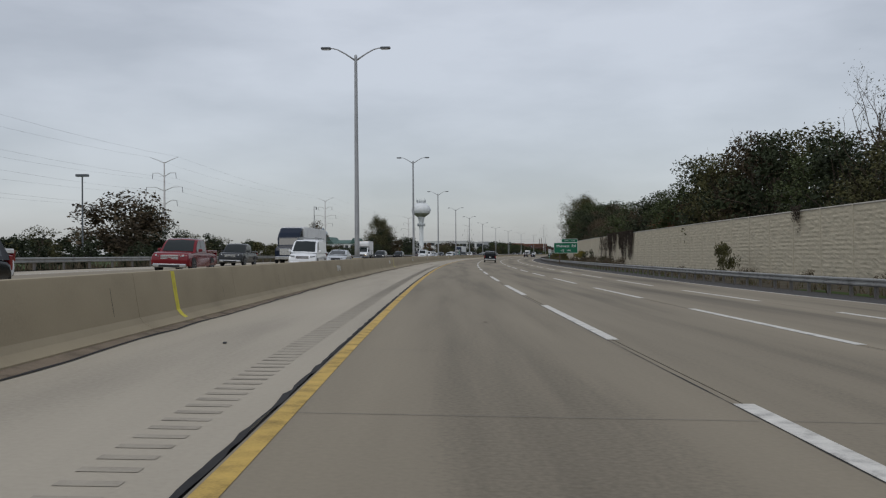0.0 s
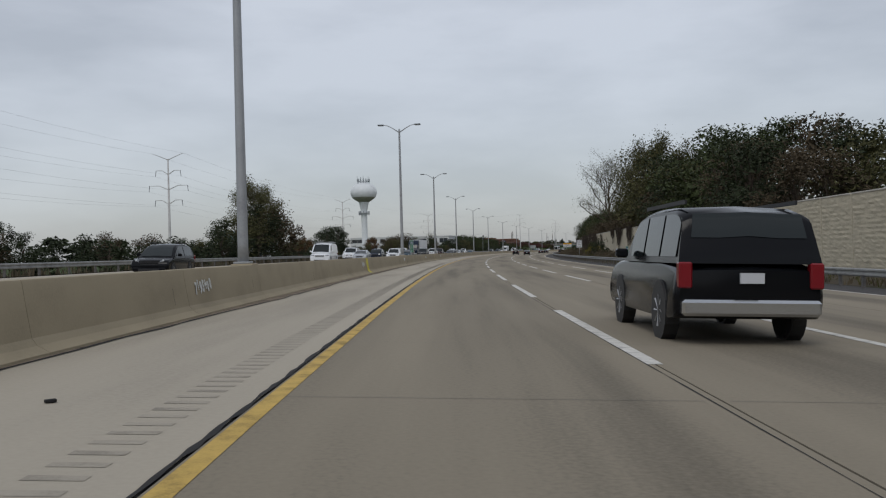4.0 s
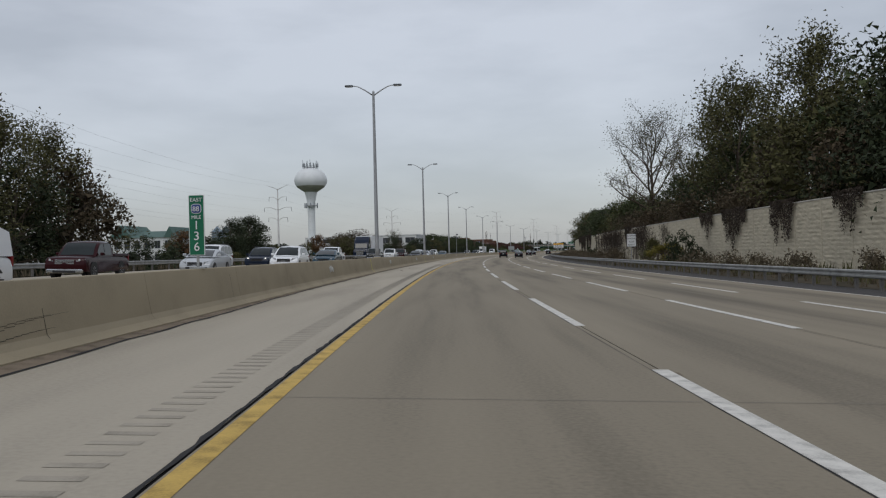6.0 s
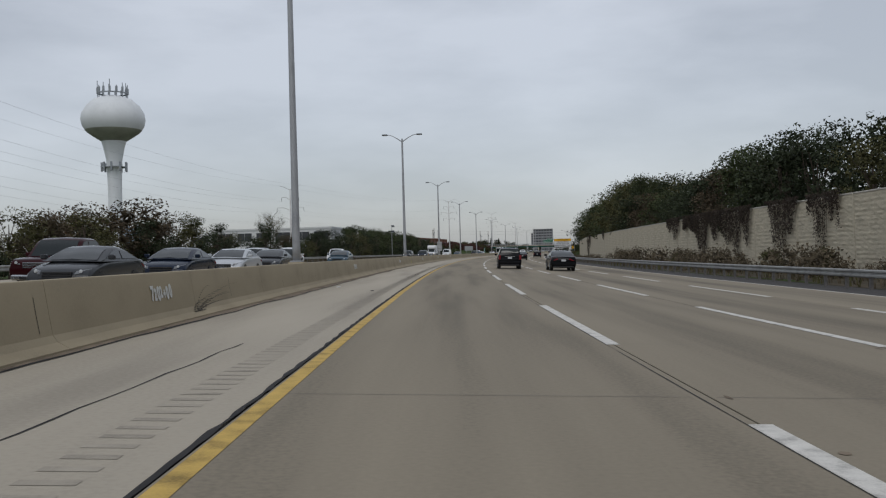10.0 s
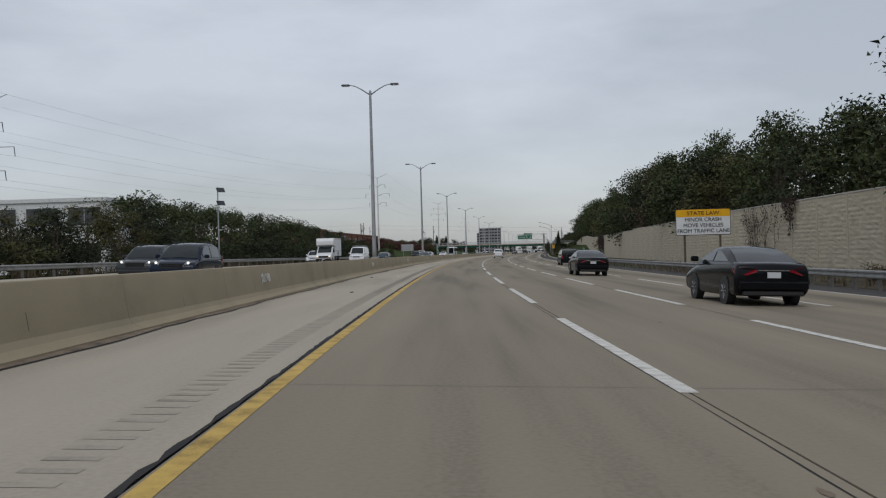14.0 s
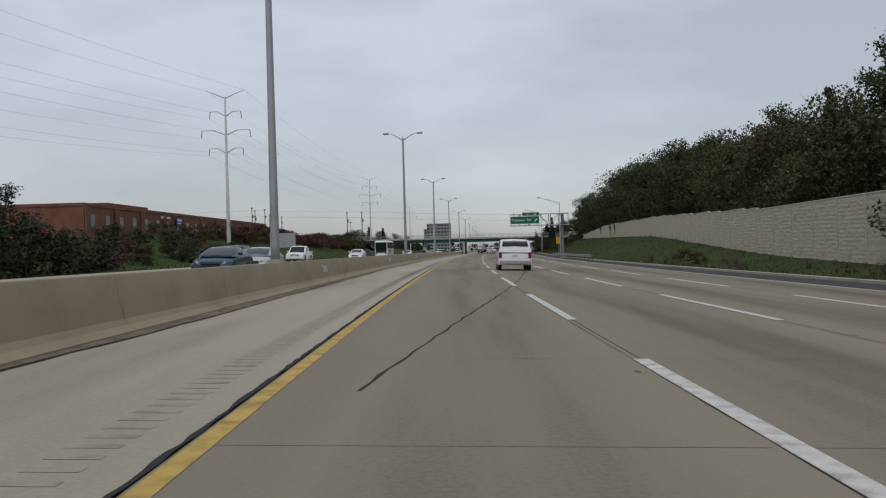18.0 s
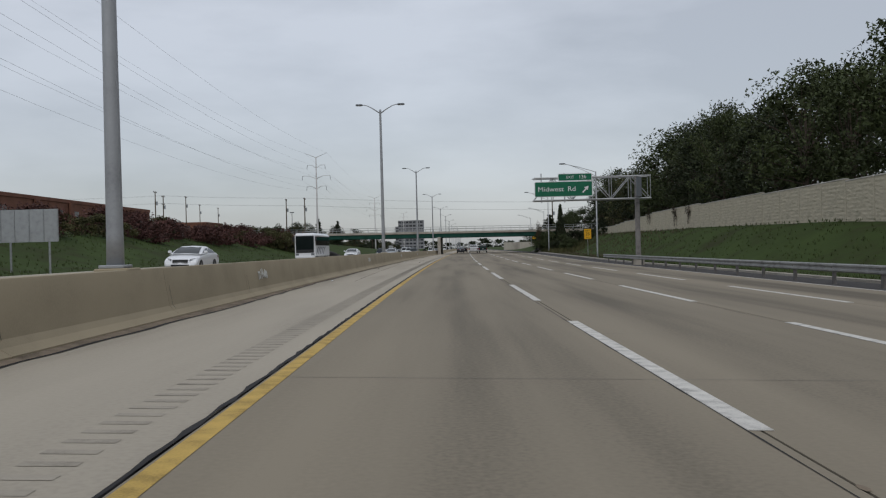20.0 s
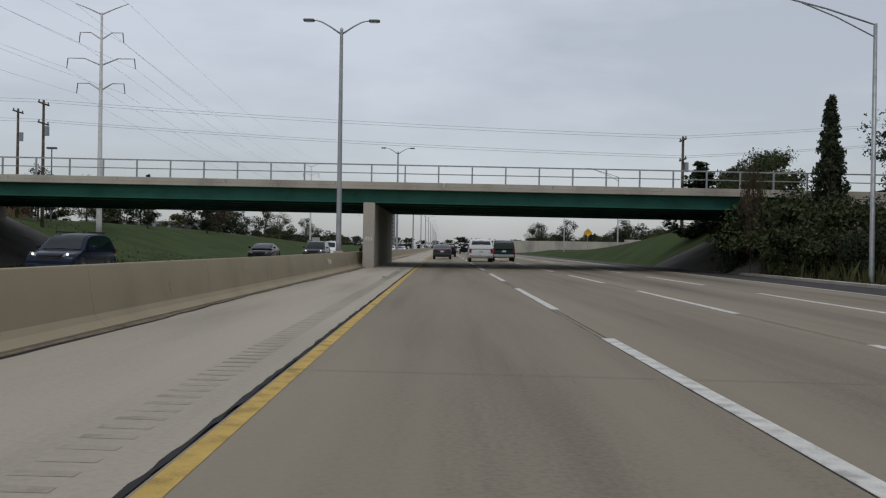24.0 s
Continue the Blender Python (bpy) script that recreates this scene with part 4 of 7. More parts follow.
def bank_shrubs():
    for s in np.arange(770, 905, 4.0):
        lat = -37 - rng.uniform(0, 7)
        plant(rng.choice(("bush_red", "bush_red", "bush_olive")), float(s), lat, rng.uniform(2.0, 3.4), 1.15, rng=rng)
    for s in np.arange(668, 770, 5.5):
        plant(rng.choice(("bush_olive", "bush")), float(s), -38 - rng.uniform(0, 6), rng.uniform(1.8, 3.0), 1.2, rng=rng)
    for s in np.arange(664, 748, 3.6):
        plant(rng.choice(("bush_olive", "bush_green", "bush", "bush_red")), float(s), -29.5 - rng.uniform(0, 6.5), rng.uniform(1.6, 2.9), 1.1, rng=rng)
    # on the approach bank of the overpass
    base = W(881, 0, -0.26, False).z
    for k in range(16):
        s, lat = 866 + 0.78 * k, -38.5 - rng.uniform(0, 13)
        o = plant(rng.choice(("bush_red", "bush_red", "bush_olive")), s, lat, rng.uniform(2.2, 3.3), 1.1, rng=rng)
        o.location.z = max(o.location.z, base - 0.1 + float(np.interp(s, (867, 879.5), (-1.5, 4.7))))
    for s, lat, h in ((876, -35, 4.0), (879, -36.5, 4.4), (872, -37, 3.6), (878, -33.8, 3.2), (874, -34.5, 3.0), (880, -38.5, 4.6)):
        plant(rng.choice(("bush", "bush_olive", "bush_red")), s, lat, h, 1.0, rng=rng)
    # beyond the overpass
    for s in np.arange(930, 1300, 16.0):
        plant(rng.choice(("bush", "oak_dark", "bush_olive")), float(s), -40 - rng.uniform(0, 20), rng.uniform(3, 6), 1.3, rng=rng)
        plant(rng.choice(("bush", "oak_dark", "oak_olive")), float(s), 52 + rng.uniform(0, 20), rng.uniform(4, 8), 1.2, rng=rng)
    for key, s, lat, z, w in (("conifer", 880, 21.0, 9.6, 0.78), ("oak_brown", 879, 16.4, 6.2, 0.28)):
        plant(key, s, lat, z - place(s, lat).translation.z, w, rng=rng)
    o = plant("pine", 905, 21.0, 6.6, 2.3, rng=rng)
    o.location.z = W(905, 21.0, 1.6).z
    for s, lat, h in ((862, 21.5, 2.4), (868, 21.0, 3.0), (874, 20.4, 4.0), (879, 22.2, 4.0), (871, 23.0, 3.8), (884, 20.8, 3.8), (864, 25.0, 3.0), (877, 24.0, 3.4), (866, 24, 3.0), (872, 25.5, 3.2), (880, 24.6, 2.8), (880, 17.4, 4.7), (877, 18.4, 5.0), (874, 18.9, 4.4), (883, 17.0, 3.8), (876, 17.6, 3.0), (871, 18.8, 2.8), (880, 19.6, 5.0), (884, 18.8, 4.4), (868, 26.5, 3.6), (872, 27.5, 3.8), (876, 26.5, 4.2), (879, 28.5, 4.2), (866, 27.8, 3.4), (880, 26, 4.4), (876, 31, 4.4)):
        plant(rng.choice(("bush_fine", "bush_fine", "bush_fine", "bush_green")), s, lat, h * (0.42 if lat > 23.4 else 0.9), 1.0, rng=rng)
    # scrub on the bank behind the bridge
    for s, lat, h in ((903, 22.5, 3.4), (905, 26, 4.2), (909, 24, 3.4), (914, 27, 4.0), (901.5, 25, 3.8), (920, 29, 3.6), (911, 30, 4.6), (907, 23.6, 2.2)):
        o = plant(rng.choice(("bush_fine", "bush_green")), s, lat, h, 1.0, rng=rng)
        o.location.z = W(s, lat, 2.6).z
    # trees behind the overpass
    for key, s, lat, h in (("oak_dark", 925, -42, 5.5), ("oak_dark", 936, -40, 5.0), ("oak_olive", 948, -46, 6), ("pine", 960, -42, 7.5), ("pine", 985, -40, 8), ("oak_dark", 975, -48, 6.5), ("oak_brown", 1000, -42, 6), ("oak_dark", 1020, -46, 7), ("oak_dark", 1045, -42, 7), ("oak_olive", 1075, -44, 7), ("oak_dark", 1110, -42, 7.5), ("oak_dark", 1120, 40, 9), ("oak_dark", 1150, 34, 9), ("oak_olive", 1190, 38, 10), ("oak_dark", 1090, 52, 8)):
        plant(key, s, lat, h, 1.2, rng=rng)


bank_shrubs()


# ---- water tower ----
def water_tower():
    e = thing("water_tower", place(499.3, -63.1, 0), "white pedestal water tower with antennas on its bulb", "water tower")
    zc = 26.5
    prof = [(0.05, zc + 4.1), (1.6, zc + 3.95), (3.2, zc + 3.35), (4.5, zc + 2.2), (5.25, zc + 0.9), (5.45, zc - 0.2), (5.2, zc - 1.3), (4.75, zc - 2.05)]
    low = [(4.75, zc - 2.05), (4.35, zc - 2.5), (3.2, zc - 3.3), (2.1, zc - 4.0)]
    stem = [(2.1, zc - 4.0), (1.75, zc - 5.2), (1.32, zc - 7.5), (1.18, zc - 12), (1.18, 3.2), (2.6, 0.4), (2.9, -0.5)]
    part("bulb_top", lathe(bmesh.new(), prof[::-1], 40, False), M_TOWER, e, smooth=True)
    # lower bulb in a darker grey-green than the white top
    part("bulb_underside", lathe(bmesh.new(), low[::-1], 40, False), M_TOWER_LOW, e, "darker grey-green underside", smooth=True)
    part("stem", lathe(bmesh.new(), stem[::-1], 28, False), M_TOWER, e, smooth=True)
    for z, r in ((zc - 8.6, 2.1),):
        part("platform_rail", lathe(bmesh.new(), [(1.4, z), (r, z), (r, z + 0.12), (1.4, z + 0.12)], 20, False), M_ANTENNA, e)
        for k in range(9):
            a = 2 * math.pi * k / 9
            x, y = r * math.cos(a), r * math.sin(a)
            part("panel_antenna", boxes((x - 0.14, y - 0.14, z - 0.7, x + 0.14, y + 0.14, z + 0.9)), M_ANTENNA, e)
    part("roof_ring", lathe(bmesh.new(), [(2.2, zc + 4.35), (2.6, zc + 4.35), (2.6, zc + 4.5), (2.2, zc + 4.5)], 20, False), M_ANTENNA, e)
    for k in range(14):
        a = 2 * math.pi * k / 14
        x, y = 2.5 * math.cos(a), 2.5 * math.sin(a)
        part("roof_antenna", boxes((x - 0.05, y - 0.05, zc + 3.4, x + 0.05, y + 0.05, zc + 5.6 + 0.5 * (k % 3)), (x - 0.16, y - 0.12, zc + 4.3, x + 0.16, y + 0.12, zc + 5.4)), M_ANTENNA, e)


water_tower()



# ---- signs ----
def lettering(name, text, size, mat, parent, x, z, y=-0.03, stretch=1.0, align="CENTER", bold=0.0):
    """Flat raised letters facing the traffic (towards local -y)."""
    cu = bpy.data.curves.new("words", "FONT")
    cu.body, cu.size, cu.align_x, cu.align_y, cu.extrude, cu.offset = text, size, align, "CENTER", 0.004, size * bold
    tmp = bpy.data.objects.new("words", cu)
    scene.collection.objects.link(tmp)
    bpy.context.view_layer.update()
    me = bpy.data.meshes.new_from_object(tmp.evaluated_get(bpy.context.evaluated_depsgraph_get()))
    bpy.data.objects.remove(tmp)
    me.materials.clear()
    me.materials.append(mat)
    o = new(name, me)
    o.parent = parent
    o.matrix_basis = Matrix.Translation((x, y, z)) @ Matrix.Rotation(radians(90), 4, "X") @ Matrix.Diagonal((stretch, 1, 1, 1))
    return o


GLYPH = {c: lettering("figure", c, 1.0, M_GRAFFITI, None, 0, 0, 0, 1.0, "LEFT", 0.045) for c in "0123456789+"}


def panel(name, w, h, z, mat, parent, edge=None, x=0.0, y=0.0, r=0.06, rim=0.045):
    """A rounded sheet, with an optional raised rim line; its middle at (x, z)."""
    def outline(a, b, rr):
        pts = []
        for cx, cz, t0 in ((a - rr, b - rr, 0), (-a + rr, b - rr, 90), (-a + rr, -b + rr, 180), (a - rr, -b + rr, 270)):
            pts += [(cx + rr * math.cos(radians(t0 + k * 30)), cz + rr * math.sin(radians(t0 + k * 30))) for k in range(4)]
        return pts

    def sheet(a, b, rr, y0, y1):
        bm = bmesh.new()
        o = outline(a, b, rr)
        f = [bm.verts.new((x + px, y0, z + pz)) for px, pz in o]
        k = [bm.verts.new((x + px, y1, z + pz)) for px, pz in o]
        bm.faces.new(f)
        bm.faces.new(k[::-1])
        for i in range(len(o)):
            j = (i + 1) % len(o)
            bm.faces.new((f[i], k[i], k[j], f[j]))
        return bm
    back = part(name, sheet(w / 2, h / 2, r, y - 0.010, y + 0.02), edge or mat, parent)
    if edge:
        part("face", sheet(w / 2 - rim, h / 2 - rim, r * 0.7, y - 0.016, y - 0.0105), mat, back)
    return back


def posts(parent, xs, z0, z1, r=0.05, mat=None, square=False):
    for x in xs:
        bm = boxes((x - r, 0.03, z0, x + r, 0.03 + 2 * r, z1)) if square else tube(bmesh.new(), [(x, 0.08, z0), (x, 0.08, z1)], r, 8)
        part("sign_post", bm, mat or M_GALV, parent)


def guide_sign():
    e = thing("guide_sign", place(148, 16.3), "green exit guide sign on two steel posts beside the noise wall", "road sign")
    panel("sign_panel", 3.85, 1.70, 2.75, M_SIGN_GREEN, e, M_SIGN_WHITE, r=0.12)
    panel("exit_tab", 2.60, 0.60, 3.92, M_SIGN_GREEN, e, M_SIGN_WHITE, x=0.6, r=0.08)
    lettering("lettering", "EXIT", 0.30, M_SIGN_WHITE, e, 0.15, 3.91)
    lettering("lettering", "136", 0.42, M_SIGN_WHITE, e, 1.15, 3.92)
    lettering("lettering", "Midwest", 0.60, M_SIGN_WHITE, e, -0.45, 3.05, stretch=1.02)
    lettering("lettering", "Rd", 0.60, M_SIGN_WHITE, e, 1.28, 3.05, stretch=1.02)
    lettering("lettering", "1/2", 0.46, M_SIGN_WHITE, e, -0.55, 2.34)
    lettering("lettering", "MILE", 0.36, M_SIGN_WHITE, e, 0.55, 2.34)
    posts(e, (-1.0, 1.3), -0.2, 3.4, 0.07, M_WOOD_POLE, True)


guide_sign()


def law_sign():
    e = thing("notice_sign", place(543.5, 17.0), "white notice sign with amber header on two steel posts", "road sign")
    z0 = 2.62
    panel("sign_panel", 3.72, 1.78, z0 + 0.88, M_SIGN_WHITE, e, M_SIGN_BLACK, r=0.12)
    panel("amber_header", 3.62, 0.50, z0 + 1.49, M_SIGN_AMBER, e, y=-0.012, r=0.08)
    lettering("lettering", "STATE LAW", 0.36, M_SIGN_BLACK, e, 0, z0 + 1.48, -0.045, 1.15)
    for k, words in enumerate(("MINOR CRASH", "MOVE VEHICLES", "FROM TRAFFIC LANE")):
        lettering("lettering", words, 0.36, M_SIGN_BLACK, e, 0, z0 + 1.04 - k * 0.38, -0.045, 1.04)
    posts(e, (-1.25, 1.15), -0.4, 3.6, 0.06, M_WOOD_POLE, True)


law_sign()


def keep_right_sign():
    e = thing("lane_sign", place(306, 18.4), "white lane-discipline sign on one post before the noise wall", "road sign")
    panel("sign_panel", 1.05, 1.45, 2.75, M_SIGN_WHITE, e, M_SIGN_BLACK, r=0.08)
    for k, words in enumerate(("SLOWER", "TRAFFIC", "KEEP", "RIGHT")):
        lettering("lettering", words, 0.25, M_SIGN_BLACK, e, 0, 3.24 - k * 0.33)
    posts(e, (0,), -0.3, 3.2, 0.035)


keep_right_sign()


def milepost(s, lat, z, quarter, label):
    e = thing("mile_marker", place(s, lat, z), label, "road sign", "mile markers")
    h = 1.36 if quarter else 1.18
    panel("marker_panel", 0.30, h, 0.26 + h / 2, M_SIGN_GREEN, e, M_SIGN_WHITE, r=0.02, rim=0.011)
    t = 0.26 + h
    lettering("lettering", "EAST", 0.105, M_SIGN_WHITE, e, 0, t - 0.10)
    panel("route_shield", 0.20, 0.19, t - 0.27, M_BLUE_SHIELD, e, M_SIGN_WHITE, y=-0.012, r=0.06, rim=0.012)
    lettering("lettering", "88", 0.135, M_SIGN_WHITE, e, 0, t - 0.28, -0.045)
    lettering("lettering", "MILE", 0.095, M_SIGN_WHITE, e, 0, t - 0.44)
    for k, c in enumerate("136"):
        lettering("lettering", c, 0.24, M_SIGN_WHITE, e, 0, t - 0.60 - k * 0.21)
    if quarter:
        lettering("lettering", "1/4", 0.19, M_SIGN_WHITE, e, 0, t - 1.23)
    part("marker_post", boxes((-0.025, 0.025, 0, 0.025, 0.05, h + 0.2), (-0.15, -0.05, 0, 0.15, 0.12, 0.03)), M_GALV, e)


M_BLUE_SHIELD = plain("route_shield_blue", (0.03, 0.06, 0.22), 0.5)
milepost(224, MED, 0.855, False, "narrow green mile marker standing on the concrete barrier")
milepost(619, MED, 0.855, True, "narrow green quarter-mile marker standing on the barrier")
milepost(237, 17.6, 0.55, False, "narrow green mile marker behind the outer guardrail")
milepost(624, 17.6, 0.45, True, "narrow green quarter-mile marker on the grass verge")


def advisory_signs():
    e = thing("exit_speed_sign", place(818, 18.2), "amber exit speed advisory sign on a thin post", "road sign")
    panel("sign_panel", 1.05, 1.45, 3.05, M_SIGN_AMBER, e, M_SIGN_BLACK, r=0.07)
    lettering("lettering", "EXIT", 0.30, M_SIGN_BLACK, e, 0, 3.50)
    lettering("lettering", "25", 0.56, M_SIGN_BLACK, e, 0, 3.03)
    lettering("lettering", "M.P.H.", 0.20, M_SIGN_BLACK, e, 0, 2.55)
    posts(e, (0,), -0.4, 3.6, 0.035)
    e = thing("ramp_curve_sign", place(968, 22.0, 0.8), "amber diamond loop-ramp warning sign on a thin post", "road sign")
    p_ = panel("sign_panel", 0.95, 0.95, 0, M_SIGN_AMBER, e, M_SIGN_BLACK, r=0.06)
    p_.matrix_basis = Matrix.Translation((0, 0, 2.6)) @ Matrix.Rotation(radians(45), 4, "Y")
    part("arrow", tube(bmesh.new(), [(-0.18, -0.03, 2.35), (-0.18, -0.03, 2.7), (-0.1, -0.03, 2.85), (0.08, -0.03, 2.85), (0.17, -0.03, 2.7), (0.17, -0.03, 2.5)], 0.035, 5), M_SIGN_BLACK, e)
    posts(e, (0,), -0.5, 2.6, 0.035)


advisory_signs()


def sign_backs():
    e = thing("lamp_sign", place(482.6, MED + 0.0, 0.9) @ Matrix.Translation((0, -0.2, 0)), "grey back of two sign panels strapped to a lamp post", "road sign")
    part("sign_panel", boxes((-0.36, -0.015, 0.55, 0.36, 0.015, 1.95), bevel=0.006), M_SIGN_BACK, e)
    for z in (0.85, 1.60):
        part("bracket", boxes((-0.40, -0.05, z, 0.40, -0.016, z + 0.05)), M_POST, e)
    e = thing("road_sign", place(748, -25.6), "plain grey back of a wide guide sign on two posts", "road sign")
    part("sign_panel", boxes((-1.8, -0.02, 1.9, 1.8, 0.03, 3.9)), M_SIGN_BACK, e)
    for x in (-1.75, -0.9, 0, 0.9, 1.75):
        part("stiffener", boxes((x - 0.03, -0.06, 1.9, x + 0.03, -0.021, 3.9)), M_GALV, e)
    posts(e, (-1.2, 1.2), -0.4, 3.0, 0.07)
    for s, lat in ((153, -25.5), (1010, -25)):
        e = thing("road_sign", place(s, lat), "small grey back of a roadside sign on a post", "road sign")
        part("sign_panel", boxes((-0.75, -0.02, 1.6, 0.75, 0.02, 3.1)), M_SIGN_BACK, e)
        posts(e, (-0.4, 0.4), -0.4, 2.6, 0.04)


sign_backs()


def gantry():
    e = thing("sign_gantry", place(764.5, 0, 0, ground=False), "grey cantilever truss gantry with a green exit sign", "sign gantry")
    xc, z0, z1 = 14.75, 4.76, 6.51
    zg = terrain(764.5, xc)
    part("footing", lathe(bmesh.new(), [(0.46, zg - 0.3), (0.46, zg + 0.55), (0.42, zg + 0.60)], 20), M_BRIDGE, e).matrix_basis = Matrix.Translation((xc, 0, 0))
    part("column", lathe(bmesh.new(), [(0.40, zg + 0.60), (0.40, zg + 0.66), (0.21, zg + 0.67), (0.18, z1 + 0.1)], 18), M_POST, e, smooth=True).matrix_basis = Matrix.Translation((xc, 0, 0))
    for y in (-0.55, 0.55):
        for z in (z0, z1):
            part("chord", tube(bmesh.new(), [(6.66, y, z), (15.75, y, z)], 0.055, 8), M_GALV, e)
        n = 6
        for i in range(n):
            a, b = 6.6 + i * 9.1 / n, 6.6 + (i + 1) * 9.1 / n
            za, zb = (z0, z1) if i % 2 == 0 else (z1, z0)
            part("web_member", tube(bmesh.new(), [(a, y, za), (b, y, zb)], 0.035, 6), M_GALV, e)
            part("web_member", tube(bmesh.new(), [(b, y, z0), (b, y, z1)], 0.03, 6), M_GALV, e)
    for x in (6.6, 8.9, 11.2, 13.5, 15.7):
        for z in (z0, z1):
            part("cross_member", tube(bmesh.new(), [(x, -0.55, z), (x, 0.55, z)], 0.03, 6), M_GALV, e)
    for x in (7.2, 9.0, 10.9):
        part("sign_hanger", boxes((x - 0.04, -0.68, z0 - 0.2, x + 0.04, -0.615, z1 + 0.35)), M_GALV, e)
    part("control_box", boxes((xc - 0.20, -0.9, z0 + 0.1, xc + 0.20, -0.70, z1 - 0.1), bevel=0.02), M_LAMP_HEAD, e, "dark grey sign cabinet on the column")
    panel("sign_panel", 4.52, 1.20, 5.61, M_SIGN_GREEN, e, M_SIGN_WHITE, x=8.92, y=-0.72, r=0.10)
    panel("exit_tab", 2.65, 0.58, 6.52, M_SIGN_GREEN, e, M_SIGN_WHITE, x=9.83, y=-0.72, r=0.08)
    lettering("lettering", "Midwest", 0.52, M_SIGN_WHITE, e, 7.92, 5.60, -0.75, 1.14)
    lettering("lettering", "Rd", 0.52, M_SIGN_WHITE, e, 9.55, 5.60, -0.75, 1.14)
    lettering("lettering", "EXIT", 0.30, M_SIGN_WHITE, e, 9.45, 6.51, -0.75)
    lettering("lettering", "136", 0.40, M_SIGN_WHITE, e, 10.4, 6.52, -0.75)
    bm = bmesh.new()
    a = [(10.35, 5.34), (10.62, 5.61), (10.52, 5.71), (10.86, 5.82), (10.80, 5.48), (10.71, 5.56), (10.44, 5.27)]
    f = [bm.verts.new((x, -0.75, z)) for x, z in a]
    bm.faces.new(f)
    part("arrow", bm, M_SIGN_WHITE, e)


gantry()


# ---- verge lamps, pylons, poles and wires ----
def davit_lamp(s, lat, h=10.6):
    e = thing("verge_lamp", place(s, lat), "slim galvanised single-arm street lamp on the grass verge", "street lamp", "verge lamps")
    part("pole", lathe(bmesh.new(), [(0.14, -0.3), (0.11, 0.3), (0.075, h)], 10), M_GALV, e, smooth=True)
    part("arm", tube(bmesh.new(), [(0, 0, h - 0.55), (-1.6, 0, h + 0.25), (-3.0, 0, h + 0.80)], 0.028, 6), M_GALV, e)
    part("arm", tube(bmesh.new(), [(0, 0, h - 0.05), (-2.0, 0, h + 0.58), (-3.8, 0, h + 1.02)], 0.035, 6), M_GALV, e)
    head = part("lamp_head", boxes((-4.45, -0.14, h + 0.98, -3.7, 0.14, h + 1.12), bevel=0.04), M_LAMP_HEAD, e)
    part("lens", boxes((-4.35, -0.09, h + 0.965, -3.95, 0.09, h + 0.979)), M_LENS, head)


for s, lat in ((805, 17.6), (867.5, 17.4), (955, 24.0), (1010, 24.0)):
    davit_lamp(s, lat)


def pylon(s, lat, top, low):
    """Steel monopole with upswept arms; returns where its wires hang."""
    m = place(s, lat, 0)
    e = thing("transmission_pole", m, "weathered pale steel transmission pole with curved arms and insulators", "power pylon", "transmission poles")
    h = top - m.translation.z
    part("mast", lathe(bmesh.new(), [(0.34, -0.4), (0.31, 1), (0.12, h)], 10), M_PYLON, e, smooth=True)
    ends = []
    for k, (drop, reach) in enumerate(((0.0, 2.9), (2.7, 2.3), (5.5, 3.6), (8.2, 2.5))):
        for sx in (-1, 1):
            z = h - drop
            p2 = (sx * reach, 0, z + (1.0 if k == 0 else 0.55))
            arm = part("cross_arm", tube(bmesh.new(), [(0, 0, z - 0.2), (sx * reach * 0.5, 0, z + (0.45 if k == 0 else 0.55)), p2], [0.085, 0.06, 0.04], 6), M_PYLON, e)
            if k == 0:
                ends.append(m @ Vector(p2))
            else:
                q = (p2[0] + sx * 0.12, 0, p2[2] - 1.1)
                part("insulator", tube(bmesh.new(), [p2, q], [0.06, 0.05], 6), M_LAMP_HEAD, arm)
                ends.append(m @ Vector(q))
    return ends


def wire(points_a, points_b, sag=0.012, r=0.010):
    bm = bmesh.new()
    for a, b in zip(points_a, points_b):
        n = 8
        d = (b - a).length
        pts = [a.lerp(b, i / n) - Vector((0, 0, 4 * sag * d * (i / n) * (1 - i / n))) for i in range(n + 1)]
        tube(bm, pts, r, 4)
    return bm


P_S = ((39, -61, 19.5), (176, -60.5, 20.0), (301, -57, 19.8), (441, -56, 19.3), (582, -54, 19.6), (756, -35.5, 25.0), (929, -37.2, 26.0), (1105, -40, 25), (1290, -40, 25))
hang = [pylon(s, lat, top, 0) for s, lat, top in P_S]
for a, b in zip(hang, hang[1:]):
    for k in range(len(a)):
        o = mesh_object("overhead_cable", [], [], M_WIRE)
        bm = wire(a[k:k + 1], b[k:k + 1])
        bm.to_mesh(o.data)
        bm.free()
        tagged(o, "thin dark overhead power cable between transmission poles", "cable", "power cables")


def wood_pole(s, lat, h, arms=2):
    m = place(s, lat)
    e = thing("utility_pole", m, "dark wooden utility pole with crossarms near the overpass", "utility pole", "utility poles")
    part("mast", lathe(bmesh.new(), [(0.19, -0.4), (0.12, h)], 8), M_WOOD_POLE, e, smooth=True)
    ends = []
    for k in range(arms):
        z = h - 0.4 - k * 1.9
        arm = part("crossarm", boxes((-0.07, -1.15, z, 0.07, 1.15, z + 0.12)), M_WOOD_POLE, e)
        for y in (-1.0, 1.0):
            part("insulator", boxes((-0.05, y - 0.05, z + 0.12, 0.05, y + 0.05, z + 0.32)), M_LAMP_HEAD, arm)
            ends.append(m @ Vector((0, y, z + 0.33)))
    part("transformer", lathe(bmesh.new(), [(0.22, h - 3.4), (0.22, h - 2.5)], 10), M_ANTENNA, e).matrix_basis = Matrix.Translation((0.35, 0, 0))
    return ends


